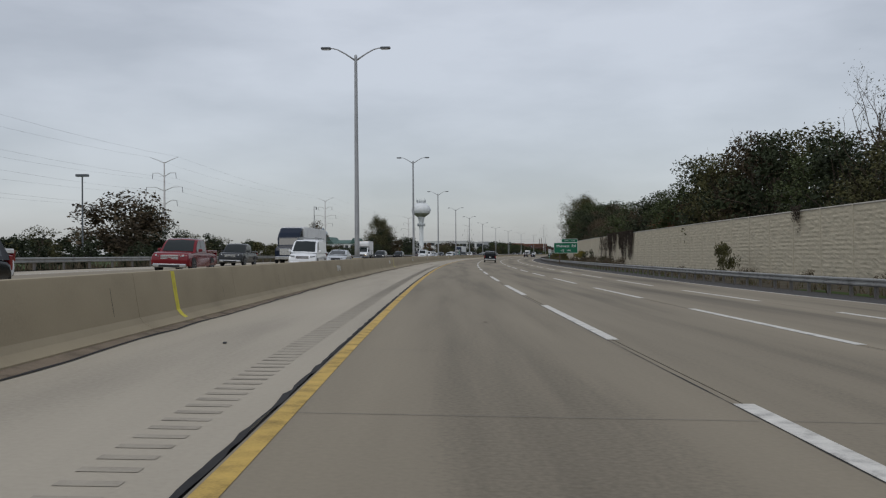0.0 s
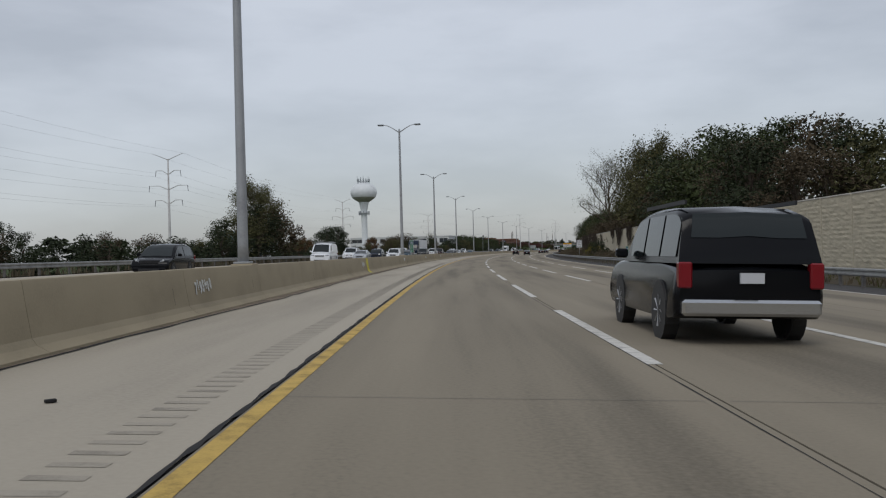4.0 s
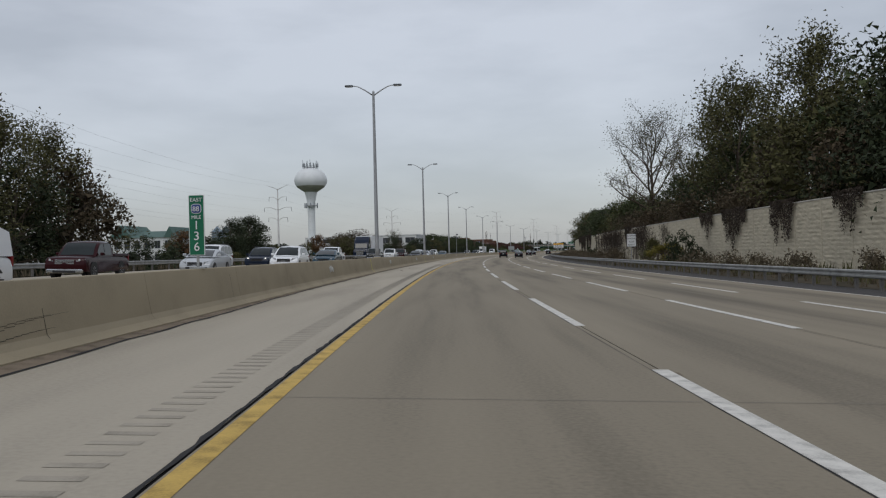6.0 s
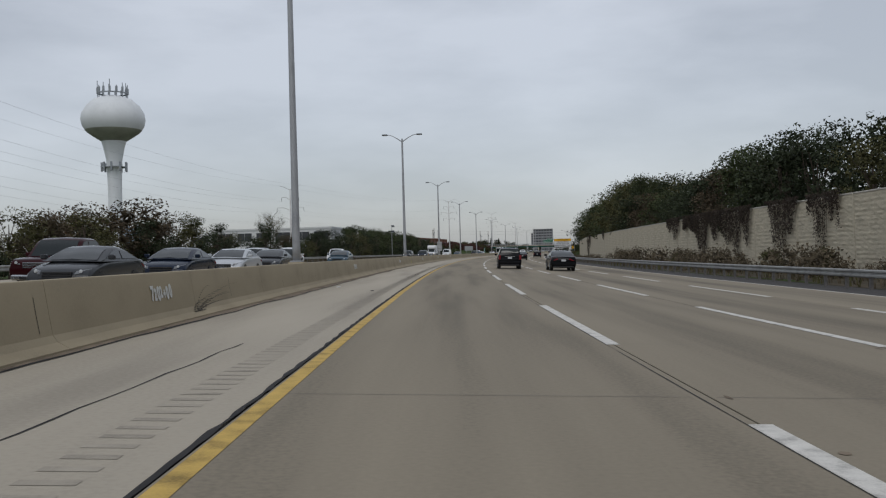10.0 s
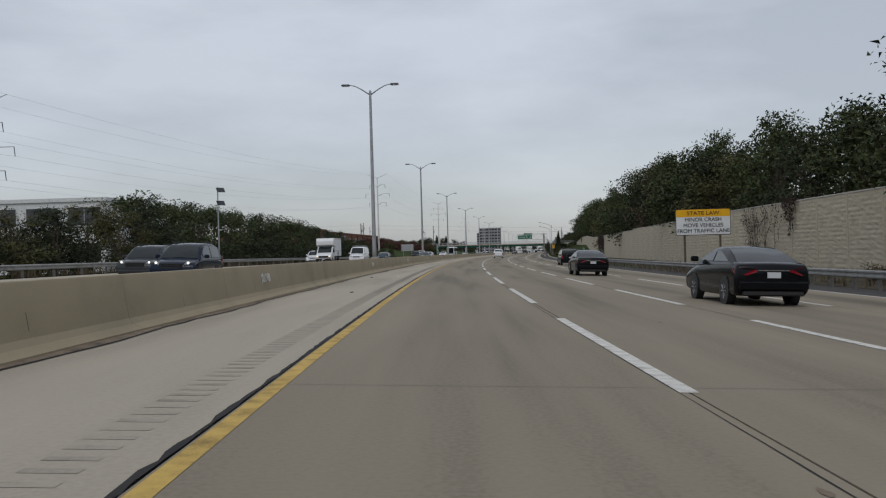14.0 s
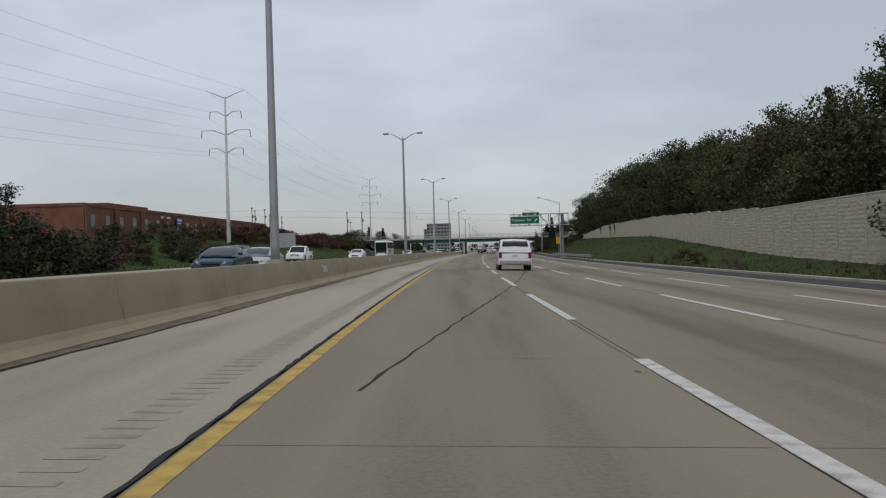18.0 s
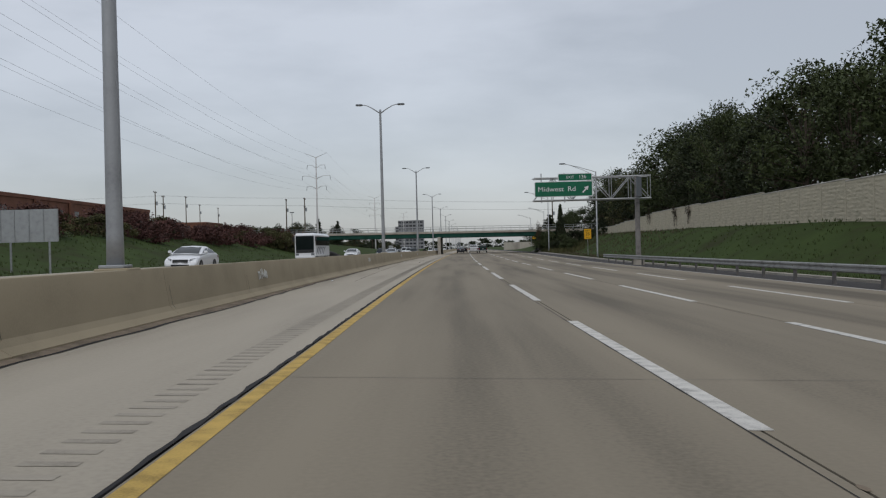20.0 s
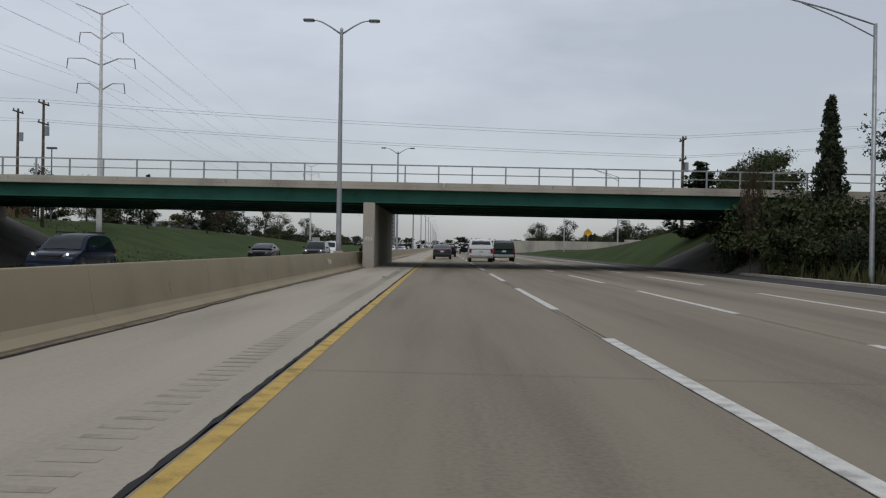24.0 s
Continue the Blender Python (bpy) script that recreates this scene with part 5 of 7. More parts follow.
row = [wood_pole(918, lat, h) for lat, h in ((-116, 13), (-74, 12.5), (-38.5, 12.2), (23.0, 11.2), (62, 12))]
for a, b in zip(row, row[1:]):
    for k in range(4):
        o = mesh_object("overhead_cable", [], [], M_WIRE)
        bm = wire(a[k:k + 1], b[k:k + 1], 0.006, 0.016)
        bm.to_mesh(o.data)
        bm.free()
        tagged(o, "thin dark overhead street cable between wooden poles", "cable", "street cables")
for s, lat, h in ((905, -71.5, 12.7), (960, -81.4, 15.0), (1010, -92.1, 15.5), (1040, -93.9, 16.0), (926, -44.7, 11.3)):
    wood_pole(s, lat, h, 1)


def lot_lamp(s, lat, h):
    e = thing("lot_lamp", place(s, lat), "dark parking-lot lamp with a flat shoebox head", "street lamp")
    part("pole", lathe(bmesh.new(), [(0.09, -0.3), (0.07, h)], 8), M_LAMP_HEAD, e)
    part("lamp_head", boxes((-0.55, -0.25, h, 0.55, 0.25, h + 0.22), bevel=0.03), M_LAMP_HEAD, e)


for s, lat, h in ((82, -34, 8.6), (120, -40, 7), (935, -45, 8)):
    lot_lamp(s, lat, h)


def camera_mast(s, lat, h, panels=False):
    e = thing("monitoring_mast", place(s, lat), "slim pale mast with two solar panels behind the guardrail" if panels else "slim pale mast with a small bracket behind the guardrail", "mast")
    part("pole", lathe(bmesh.new(), [(0.10, -0.3), (0.06, h)], 8), M_GALV, e)
    for z in (h - 0.35, h - 1.75) if panels else ():
        p_ = part("solar_panel", boxes((-0.45, -0.02, -0.32, 0.45, 0.02, 0.32), bevel=0.006), M_GLASS_DARK, e, "dark tilted solar panel")
        p_.matrix_basis = Matrix.Translation((0.32, 0.0, z)) @ Matrix.Rotation(radians(40), 4, "Z") @ Matrix.Rotation(radians(-38), 4, "X")
    if not panels:
        part("bracket", boxes((0.03, -0.04, h - 0.15, 0.5, 0.04, h - 0.05), (0.3, -0.1, h - 0.55, 0.5, 0.1, h - 0.16)), M_GALV, e)


camera_mast(578, -26, 8.7, True)
camera_mast(153, -25.8, 9.2)


# ---- buildings ----
def windows_row(e, x0, x1, n, z0, z1, y, mat, frame_mat, w):
    p0 = None
    for i in range(n):
        x = x0 + (x1 - x0) * (i + 0.5) / n
        mm = Matrix.Translation((x, y, 0))
        if p0 is None:
            p0 = part("window", boxes((-w / 2, -0.06, z0, w / 2, 0.02, z1)), frame_mat, e)
            g0 = part("pane", boxes((-w / 2 + 0.08, -0.075, z0 + 0.08, -0.03, -0.061, z1 - 0.08), (0.03, -0.075, z0 + 0.08, w / 2 - 0.08, -0.061, z1 - 0.08)), mat, p0)
            p0.matrix_basis = mm
        else:
            q = share("window", p0, e, mm)
            share("pane", g0, q, Matrix())


def brick_office():
    # local x runs along the road, local -y faces it
    e = thing("brick_office", place(744, -52, -1.5, 90), "long two-storey red brick office with paired windows", "building")
    base, top = -4.0, 6.4
    part("wall", boxes((0, 0, base, 104, 30, top - 0.45)), M_BRICK, e)
    part("parapet", boxes((-0.1, -0.12, top - 0.448, 104.1, 30.1, top)), M_BRICK, e)
    part("penthouse", boxes((22, 6, top + 0.002, 40, 20, top + 1.3)), M_BRICK, e)
    for i in range(11):
        part("pilaster", boxes((i * 10.2 - 0.1, -0.35, base, i * 10.2 + 1.1, -0.125, top - 0.46)), M_BRICK, e)
    windows_row(e, 0, 102, 20, 2.9, 4.9, 0, M_GLASS_DARK, M_POST, 1.5)
    windows_row(e, 0, 102, 20, -0.6, 1.3, 0, M_GLASS_DARK, M_POST, 1.5)
    board = part("tenant_board", boxes((36.4, -0.50, 4.2, 39.2, -0.36, 5.6)), M_BLUE_SHIELD, e, "small blue tenant board")
    part("lettering_bar", boxes((36.7, -0.52, 5.0, 38.9, -0.501, 5.3), (36.7, -0.52, 4.5, 38.3, -0.501, 4.7)), M_SIGN_WHITE, board)
    part("lettering_bar", boxes((29.5, -0.20, 5.2, 31.8, -0.125, 5.65), (32.4, -0.20, 5.25, 33.8, -0.125, 5.6)), M_SIGN_WHITE, e)


brick_office()


def plain_block(name, s, lat, w, d, h, mat, label, floors, cols, roof=None, glass=None, turn=0.0, base=-2.0):
    e = thing(name, place(s, lat, 0, turn), label, "building")
    part("wall", boxes((-w / 2, 0, base, w / 2, d, h)), mat, e)
    part("roof_edge", boxes((-w / 2 - 0.2, -0.2, h + 0.002, w / 2 + 0.2, d + 0.2, h + 0.5)), roof or mat, e)
    fh = h / floors
    for f in range(floors):
        windows_row(e, -w / 2, w / 2, cols, f * fh + fh * 0.32, f * fh + fh * 0.85, 0, glass or M_GLASS_DARK, mat, w / cols * 0.78)
    return e


# white low offices with ribbon windows, left beyond the trees
plain_block("white_office", 598, -64, 34, 26, 9.4, M_PALE_WALL, "white two-storey office with dark ribbon windows", 2, 6)
plain_block("white_office", 720, -120, 50, 30, 9.5, M_PALE_WALL, "white two-storey office with wide dark windows", 2, 5)
plain_block("high_rise", 1780, -66, 30, 22, 34, M_GREY_WALL, "distant grey high-rise with dark vertical window bands", 8, 7)
plain_block("high_rise", 1900, -86, 16, 16, 30, M_GREY_WALL, "slim distant grey office tower", 8, 3)
plain_block("brick_store", 1190, -120, 46, 20, 8, M_GREY_WALL, "low grey commercial building beyond the overpass", 2, 8)
plain_block("brick_store", 1010, -110, 40, 20, 9, M_BRICK, "low dark brick building beyond the overpass", 2, 8)


def gabled_office(s, lat):
    e = thing("gabled_office", place(s, lat), "office building with green metal gable roofs", "building")
    part("wall", boxes((-3, 0, -3, 14, 15, 7.0)), M_PALE_WALL, e)

    def gable(x0, x1, y0, y1, z0, z1):
        bm = bmesh.new()
        xm = (x0 + x1) / 2
        a = [bm.verts.new(q) for q in ((x0, y0, z0), (x1, y0, z0), (xm, y0, z1), (x0, y1, z0), (x1, y1, z0), (xm, y1, z1))]
        for f in ((0, 1, 2), (5, 4, 3), (0, 2, 5, 3), (1, 4, 5, 2), (0, 3, 4, 1)):
            bm.faces.new([a[i] for i in f])
        return bm
    part("gable_roof", gable(-3.4, 3.2, -0.5, 15.4, 7.01, 10.3), M_GREEN_ROOF, e)
    part("gable_roof", gable(11.4, 14.4, -0.5, 15.4, 7.01, 9.7), M_GREEN_ROOF, e)
    bm = bmesh.new()
    a = [bm.verts.new(q) for q in ((3.21, -0.3, 7.01), (11.39, -0.3, 7.01), (11.39, 7, 8.8), (3.21, 7, 8.8), (3.21, 15, 7.01), (11.39, 15, 7.01))]
    for f in ((0, 1, 2, 3), (3, 2, 5, 4), (0, 3, 4), (1, 5, 2), (0, 4, 5, 1)):
        bm.faces.new([a[i] for i in f])
    part("roof", bm, M_GREEN_ROOF, e)
    windows_row(e, -2.6, 13.6, 6, 4.2, 6.2, 0, M_GLASS_DARK, M_GREY_WALL, 1.5)
    windows_row(e, -2.6, 13.6, 6, 0.8, 2.8, 0, M_GLASS_DARK, M_GREY_WALL, 1.5)


gabled_office(430, -94)


def twin_tower():
    # far glass tower with two pointed crowns
    e = thing("glass_tower", Matrix.Translation((-212.5, 1596, 6)), "distant blue glass tower with two pointed crowns", "building")
    part("shaft", boxes((-13, 0, -10, 13, 26, 36)), M_BLUE_GLASS, e)
    bm = bmesh.new()
    for x0, x1 in ((-13, -0.2), (0.2, 13)):
        a = [bm.verts.new(q) for q in ((x0, 0, 36.01), (x1, 0, 36.01), (x1, 26, 36.01), (x0, 26, 36.01), ((x0 + x1) / 2, 13, 45))]
        for i in range(4):
            bm.faces.new((a[i], a[(i + 1) % 4], a[4]))
        bm.faces.new((a[3], a[2], a[1], a[0]))
    part("crown_roof", bm, M_BLUE_GLASS, e)
    for z in range(2, 36, 4):
        part("spandrel", boxes((-13.1, -0.1, z, 13.1, -0.01, z + 1.2)), M_GREY_WALL, e)


twin_tower()


# low ramp wall beyond the overpass
def ramp_wall():
    e = thing("ramp_wall", place(1050, 0, 0, ground=False), "low pale concrete retaining wall along the loop ramp", "wall", kind="structure")
    for i in range(7):
        x = 16 + i * 7.0
        part("wall_section", boxes((x, 0, -0.5, x + 6.97, 0.3, 3.0 if i < 4 else 3.6), bevel=0.02), M_BRIDGE, e)


ramp_wall()


# ---- overpass ----
def overpass():
    F, B = 881.0, 899.0
    e = thing("overpass", Matrix.Translation(W(F, 0, -0.32, False)) @ Matrix.Rotation(-heading(F), 4, "Z") @ Matrix.Rotation(radians(0.32), 4, "Y"), "road overpass with green steel girders, concrete parapet and grey handrail", "bridge", kind="structure")
    D = B - F
    for i in range(7):
        y = i * (D - 0.5) / 6
        g = bmesh.new()
        for s0_, s1_ in ((-33, -4.9), (-4.9, 21.5)):
            box(g, s0_ + 0.01, y + 0.14, 3.95, s1_ - 0.01, y + 0.18, 4.63)
            box(g, s0_ + 0.01, y, 3.90, s1_ - 0.01, y + 0.32, 3.95)
        part("girder", g, M_GREEN_STEEL, e)
    part("deck", boxes((-60, -0.35, 4.64, 60, D + 0.35, 4.82)), M_BRIDGE, e)
    # thin sheet under the deck, its shade painted into the colour
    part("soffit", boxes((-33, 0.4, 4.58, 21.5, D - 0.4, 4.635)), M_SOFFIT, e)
    for y in (-0.3, D + 0.05):
        x = -60.0
        while x < 60:
            part("parapet_section", boxes((x + 0.01, y, 4.822, x + 5.99, y + 0.25, 5.05), bevel=0.015), M_BRIDGE, e)
            x += 6.0
        r = part("handrail", boxes((-60, y + 0.08, 5.96, 60, y + 0.16, 6.03), (-60, y + 0.08, 5.50, 60, y + 0.15, 5.55)), M_GALV, e)
        p0 = None
        for i in range(65):
            x = -59.5 + i * 1.85
            mm = Matrix.Translation((x, y + 0.12, 0))
            if p0 is None:
                p0 = part("rail_post", boxes((-0.04, -0.04, 5.052, 0.04, 0.04, 5.96)), M_GALV, e)
                p0.matrix_basis = mm
            else:
                share("rail_post", p0, e, mm)
    part("pier", boxes((-4.42, -0.2, -0.3, -3.78, D + 0.2, 3.90), bevel=0.03), M_BRIDGE, e)
    lettering("pier_number", "053", 0.28, M_SIGN_WHITE, e, -4.10, 1.9, -0.212)
    for xin, xout in ((-25.6, -33.5), (14.9, 21.8)):
        bm = bmesh.new()
        v = [(xin, -1.5, -0.3), (xout, -1.5, 3.2), (xout, D + 1.5, 3.2), (xin, D + 1.5, -0.3), (xout, -1.5, -0.6), (xout, D + 1.5, -0.6)]
        vs = [bm.verts.new(q) for q in v]
        for f in ((0, 1, 2, 3), (0, 4, 1), (3, 2, 5), (1, 4, 5, 2), (0, 3, 5, 4)):
            bm.faces.new([vs[q] for q in f])
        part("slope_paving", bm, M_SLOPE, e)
    # left abutment wears the darker paving colour, its shade painted in
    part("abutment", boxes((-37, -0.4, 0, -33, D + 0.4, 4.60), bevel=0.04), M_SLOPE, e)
    part("abutment", boxes((21.5, -0.4, 0, 25, D + 0.4, 4.60), bevel=0.04), M_BRIDGE, e)
    # approach embankments
    for x0, x1 in ((-75, -37), (25, 75)):
        bm = bmesh.new()
        prof = [(-14, -1.5), (-1.5, 4.60), (D + 1.5, 4.60), (D + 14, -1.5)]
        ra = [bm.verts.new((x0, y, z)) for y, z in prof]
        rb = [bm.verts.new((x1, y, z)) for y, z in prof]
        for i in range(3):
            bm.faces.new((ra[i], ra[i + 1], rb[i + 1], rb[i]))
        bm.faces.new(ra)
        bm.faces.new(rb[::-1])
        part("embankment", bm, M_GRASS, e)


overpass()


def bank_beyond(s):
    h = float(np.interp(s, (899, 912, 940, 985), (2.8, 2.6, 1.5, 0.15)))
    return [(17.2, -0.1), (17.5 + h * 2.0, h), (34, h), (40, -0.3)]


grass_bank = strip("grass_bank", bank_beyond, 899.6, 985, 6, M_GRASS)
tagged(grass_bank, "mown grass bank beyond the overpass", "ground", kind="structure")


# ---- vehicles ----
PAINT = {}
for _n, _c in (("white", (0.80, 0.81, 0.82)), ("silver", (0.46, 0.48, 0.50)), ("grey", (0.045, 0.048, 0.052)), ("black", (0.006, 0.0065, 0.008)), ("navy", (0.012, 0.019, 0.036)), ("red", (0.17, 0.010, 0.016)), ("maroon", (0.032, 0.006, 0.008)), ("green", (0.020, 0.036, 0.030)), ("teal", (0.03, 0.062, 0.085))):
    PAINT[_n] = plain("car_paint_" + _n, _c, 0.16, 0.0, 0.16 if max(_c) < 0.1 else 0.40, 0.0)
M_CAR_GLASS = plain("car_glass", (0.010, 0.015, 0.015), 0.05, spec=0.42)
M_TYRE = plain("tyre_rubber", (0.014, 0.014, 0.014), 0.9)
M_RIM = plain("alloy_rim", (0.36, 0.37, 0.38), 0.35, 0.25)
M_TRIM = plain("black_trim", (0.016, 0.016, 0.017), 0.6)
M_CHROME = plain("chrome", (0.55, 0.56, 0.57), 0.15, 0.9)
M_TAIL = plain("red_tail_lens", (0.20, 0.008, 0.014), 0.15, spec=0.5)
M_HEADLIGHT = plain("headlight_lens", (0.20, 0.21, 0.22), 0.12, spec=0.7)
M_LIT = plain("lit_headlight", (1.0, 0.97, 0.90), 0.2, emit=0.9)
M_PLATE = plain("number_plate", (0.55, 0.56, 0.58), 0.5)
M_TRAILER = material("trailer_white_sides", (0.78, 0.79, 0.79), 0.5, vary=0.06, scale=0.6, fine=6)

# length, width, ground clearance, side outline (y, z), glasshouse foot (y0, y1, z), roof (y0, y1, z), wheel radius, axles, side panes
SHAPES = {
    "sedan": (4.84, 1.84, 0.22, [(-2.36, 0.30), (-2.42, 0.55), (-2.42, 0.86), (-2.36, 1.02), (-1.95, 1.08), (-1.2, 1.05), (0.85, 1.01), (1.55, 0.93), (2.15, 0.79), (2.40, 0.60), (2.42, 0.34), (2.2, 0.20), (-2.2, 0.20)], (-2.02, 1.42, 1.03), (-0.78, 0.22, 1.47), 0.33, (-1.40, 1.42), 2),
    "suv": (5.15, 2.02, 0.30, [(-2.55, 0.42), (-2.57, 0.75), (-2.55, 1.12), (1.05, 1.14), (2.2, 1.08), (2.5, 0.98), (2.57, 0.70), (2.55, 0.42), (2.4, 0.30), (-2.4, 0.30)], (-2.53, 1.22, 1.12), (-2.30, 0.42, 1.90), 0.39, (-1.50, 1.50), 3),
    "crossover": (4.60, 1.86, 0.24, [(-2.28, 0.40), (-2.30, 0.70), (-2.26, 1.02), (0.9, 1.02), (1.6, 0.97), (2.15, 0.86), (2.29, 0.65), (2.28, 0.40), (2.1, 0.24), (-2.1, 0.24)], (-2.22, 1.25, 1.01), (-1.85, 0.30, 1.67), 0.35, (-1.32, 1.36), 2),
    "minivan": (5.10, 2.0, 0.22, [(-2.52, 0.38), (-2.55, 0.72), (-2.52, 1.06), (1.3, 1.02), (2.0, 0.92), (2.45, 0.76), (2.55, 0.55), (2.52, 0.36), (2.35, 0.22), (-2.35, 0.22)], (-2.50, 1.68, 1.04), (-2.25, 0.60, 1.74), 0.34, (-1.52, 1.55), 3),
    "pickup": (5.80, 2.02, 0.34, [(-2.88, 0.50), (-2.90, 0.75), (-2.88, 1.14), (1.3, 1.14), (2.5, 1.12), (2.84, 1.02), (2.90, 0.70), (2.86, 0.46), (2.7, 0.34), (-2.7, 0.34)], (-0.75, 1.55, 1.13), (-0.60, 0.80, 1.88), 0.40, (-1.80, 1.78), 2),
    "van": (5.60, 2.05, 0.26, [(-2.78, 0.40), (-2.80, 0.80), (-2.78, 1.20), (1.6, 1.20), (2.2, 1.10), (2.68, 0.95), (2.80, 0.65), (2.78, 0.40), (2.6, 0.26), (-2.6, 0.26)], (-2.77, 2.12, 1.18), (-2.70, 1.20, 2.15), 0.36, (-1.75, 1.80), 1),
}
BUILT = {}


def lerp3(a, b, t):
    return tuple(a[i] + (b[i] - a[i]) * t for i in range(3))


def quad_panel(bm, c, u0, u1, v0, v1, push):
    """A pane on the face whose corners are c (bottom left, bottom right, top right, top left), pushed out."""
    def at(u, v):
        return Vector(lerp3(lerp3(c[0], c[1], u), lerp3(c[3], c[2], u), v))
    n = (Vector(c[1]) - Vector(c[0])).cross(Vector(c[3]) - Vector(c[0])).normalized() * push
    vs = [bm.verts.new(at(u, v) + n) for u, v in ((u0, v0), (u1, v0), (u1, v1), (u0, v1))]
    vb = [bm.verts.new(at(u, v) - n * 0.5) for u, v in ((u0, v0), (u1, v0), (u1, v1), (u0, v1))]
    bm.faces.new(vs)
    for i in range(4):
        bm.faces.new((vs[i], vb[i], vb[(i + 1) % 4], vs[(i + 1) % 4]))


def rounded(points, closed=True, times=2):
    """Cuts the corners of an outline, so that bodywork curves."""
    for _ in range(times):
        n = len(points)
        out = [] if closed else [points[0]]
        for i in range(n if closed else n - 1):
            (a, b), (c, d) = points[i], points[(i + 1) % n]
            out += [(a * 0.78 + c * 0.22, b * 0.78 + d * 0.22), (a * 0.22 + c * 0.78, b * 0.22 + d * 0.78)]
        points = out if closed else out + [points[-1]]
    return points


def wheel_at(e, x, y, r):
    sx = 1 if x > 0 else -1
    m = Matrix.Translation((x, y, r)) @ Matrix.Rotation(radians(90), 4, "Y")
    w = part("wheel", lathe(bmesh.new(), [(r * 0.62, -0.11), (r * 0.94, -0.11), (r, -0.07), (r, 0.07), (r * 0.94, 0.11), (r * 0.62, 0.11)], 18), M_TYRE, e)
    w.matrix_basis = m
    bm = lathe(bmesh.new(), [(0.04, 0.085 * sx), (r * 0.15, 0.09 * sx), (r * 0.62, 0.105 * sx)], 14, False)
    for k in range(8):
        a = 2 * math.pi * k / 8
        tube(bm, [(0, 0, 0.10 * sx), (r * 0.6 * math.cos(a), r * 0.6 * math.sin(a), 0.118 * sx)], 0.022, 3, False)
    part("rim", bm, M_RIM, w)


def car(kind, paint, lit=False):
    """A passenger vehicle at its own origin, nose to +y."""
    L, Wd, clear, side, foot, roof, r, axles, panes = SHAPES[kind]
    labels = {"sedan": "saloon car", "suv": "large sport utility vehicle", "crossover": "compact crossover car", "minivan": "family minivan", "pickup": "crew-cab pickup truck", "van": "tall cargo van"}
    e = thing(kind if kind != "suv" else "sport_utility", Matrix.Translation((0, -320, -60)), f"{paint} {labels[kind]} with dark windows on the concrete road", "car" if kind not in ("pickup", "van") else kind)
    w = Wd / 2
    bm = bmesh.new()
    side = rounded(side)
    rings = []
    levels = ((-1.0, 0.16, 0.10), (-0.985, 0.10, 0.05), (-0.93, 0.04, 0.015), (-0.6, 0.0, 0.0), (0.0, -0.03, -0.012), (0.6, 0.0, 0.0), (0.93, 0.04, 0.015), (0.985, 0.10, 0.05), (1.0, 0.16, 0.10))
    for fx, inset, drop in levels:
        rings.append([bm.verts.new((fx * w * (1 - 0.055 * min(1.6, ((z - 0.62) / 0.42) ** 2)), y * (1 - inset * 2 / L), z - (drop * min(1, (z - 0.5) / 0.3) if z > 0.5 else 0) + (drop * 0.6 if z < 0.3 else 0))) for y, z in side])
    n = len(side)
    for a, b in zip(rings, rings[1:]):
        for i in range(n):
            bm.faces.new((a[i], a[(i + 1) % n], b[(i + 1) % n], b[i]))
    bm.faces.new(rings[0][::-1])
    bm.faces.new(rings[-1])
    body = part("body", bm, PAINT[paint], e, smooth=True)
    body.data.set_sharp_from_angle(angle=radians(38))
    wf, wr = w * 0.95, w * (0.74 if kind in ("sedan", "crossover") else 0.82)
    y0, y1, zb = foot
    t0, t1, zt = roof
    zm = zt - 0.05

    # the cabin's arch from the boot to the bonnet
    keys = [(y0, zb - 0.02), (y0 + (t0 - y0) * 0.5, zb + (zm - zb) * 0.56), (t0, zm), ((t0 + t1) / 2, zt), (t1, zm), (t1 + (y1 - t1) * 0.5, zb + (zm - zb) * 0.55), (y1, zb - 0.02)]

    keys = rounded(keys, False)

    def arch(y):
        return float(np.interp(y, [q[0] for q in keys], [q[1] for q in keys]))

    def half(z):
        return wf + (wr - wf) * max(0.0, min(1.0, (z - zb) / (zt - zb)))
    ys = sorted({*np.linspace(y0, t0, 5), *np.linspace(t0, t1, 7), *np.linspace(t1, y1, 5)})
    bm = bmesh.new()
    rings = []
    for y in ys:
        z = arch(y)
        hw = half(z)
        zs = max(zb - 0.03, z - 0.07)
        rings.append([bm.verts.new(q) for q in ((-wf, y, zb - 0.04), (-half(zs), y, zs), (-hw * 0.90, y, z - 0.012), (0, y, z + 0.02), (hw * 0.90, y, z - 0.012), (half(zs), y, zs), (wf, y, zb - 0.04))])
    for a, b in zip(rings, rings[1:]):
        for i in range(6):
            bm.faces.new((a[i], a[i + 1], b[i + 1], b[i]))
    bm.faces.new(rings[0][::-1])
    bm.faces.new(rings[-1])
    cabin = part("cabin", bm, PAINT[paint], e, smooth=True)
    cabin.data.set_sharp_from_angle(angle=radians(40))

    def slope_pane(name, ya, yb):
        g = bmesh.new()
        prev = None
        for k in range(6):
            y = ya + (yb - ya) * k / 5
            z = arch(y) + 0.014
            hw = half(z) * 0.86
            out = 0.012 if ya < 0 else -0.012
            cur = [g.verts.new((fx * hw, y - out, z + (0.020 if fx == 0 else -0.006))) for fx in (-1, -0.5, 0, 0.5, 1)]
            if prev:
                for i in range(4):
                    g.faces.new((prev[i], prev[i + 1], cur[i + 1], cur[i]))
            prev = cur
        part(name, g, M_CAR_GLASS, e, smooth=True)

    slope_pane("windscreen", t1 + (y1 - t1) * 0.08, t1 + (y1 - t1) * 0.94)
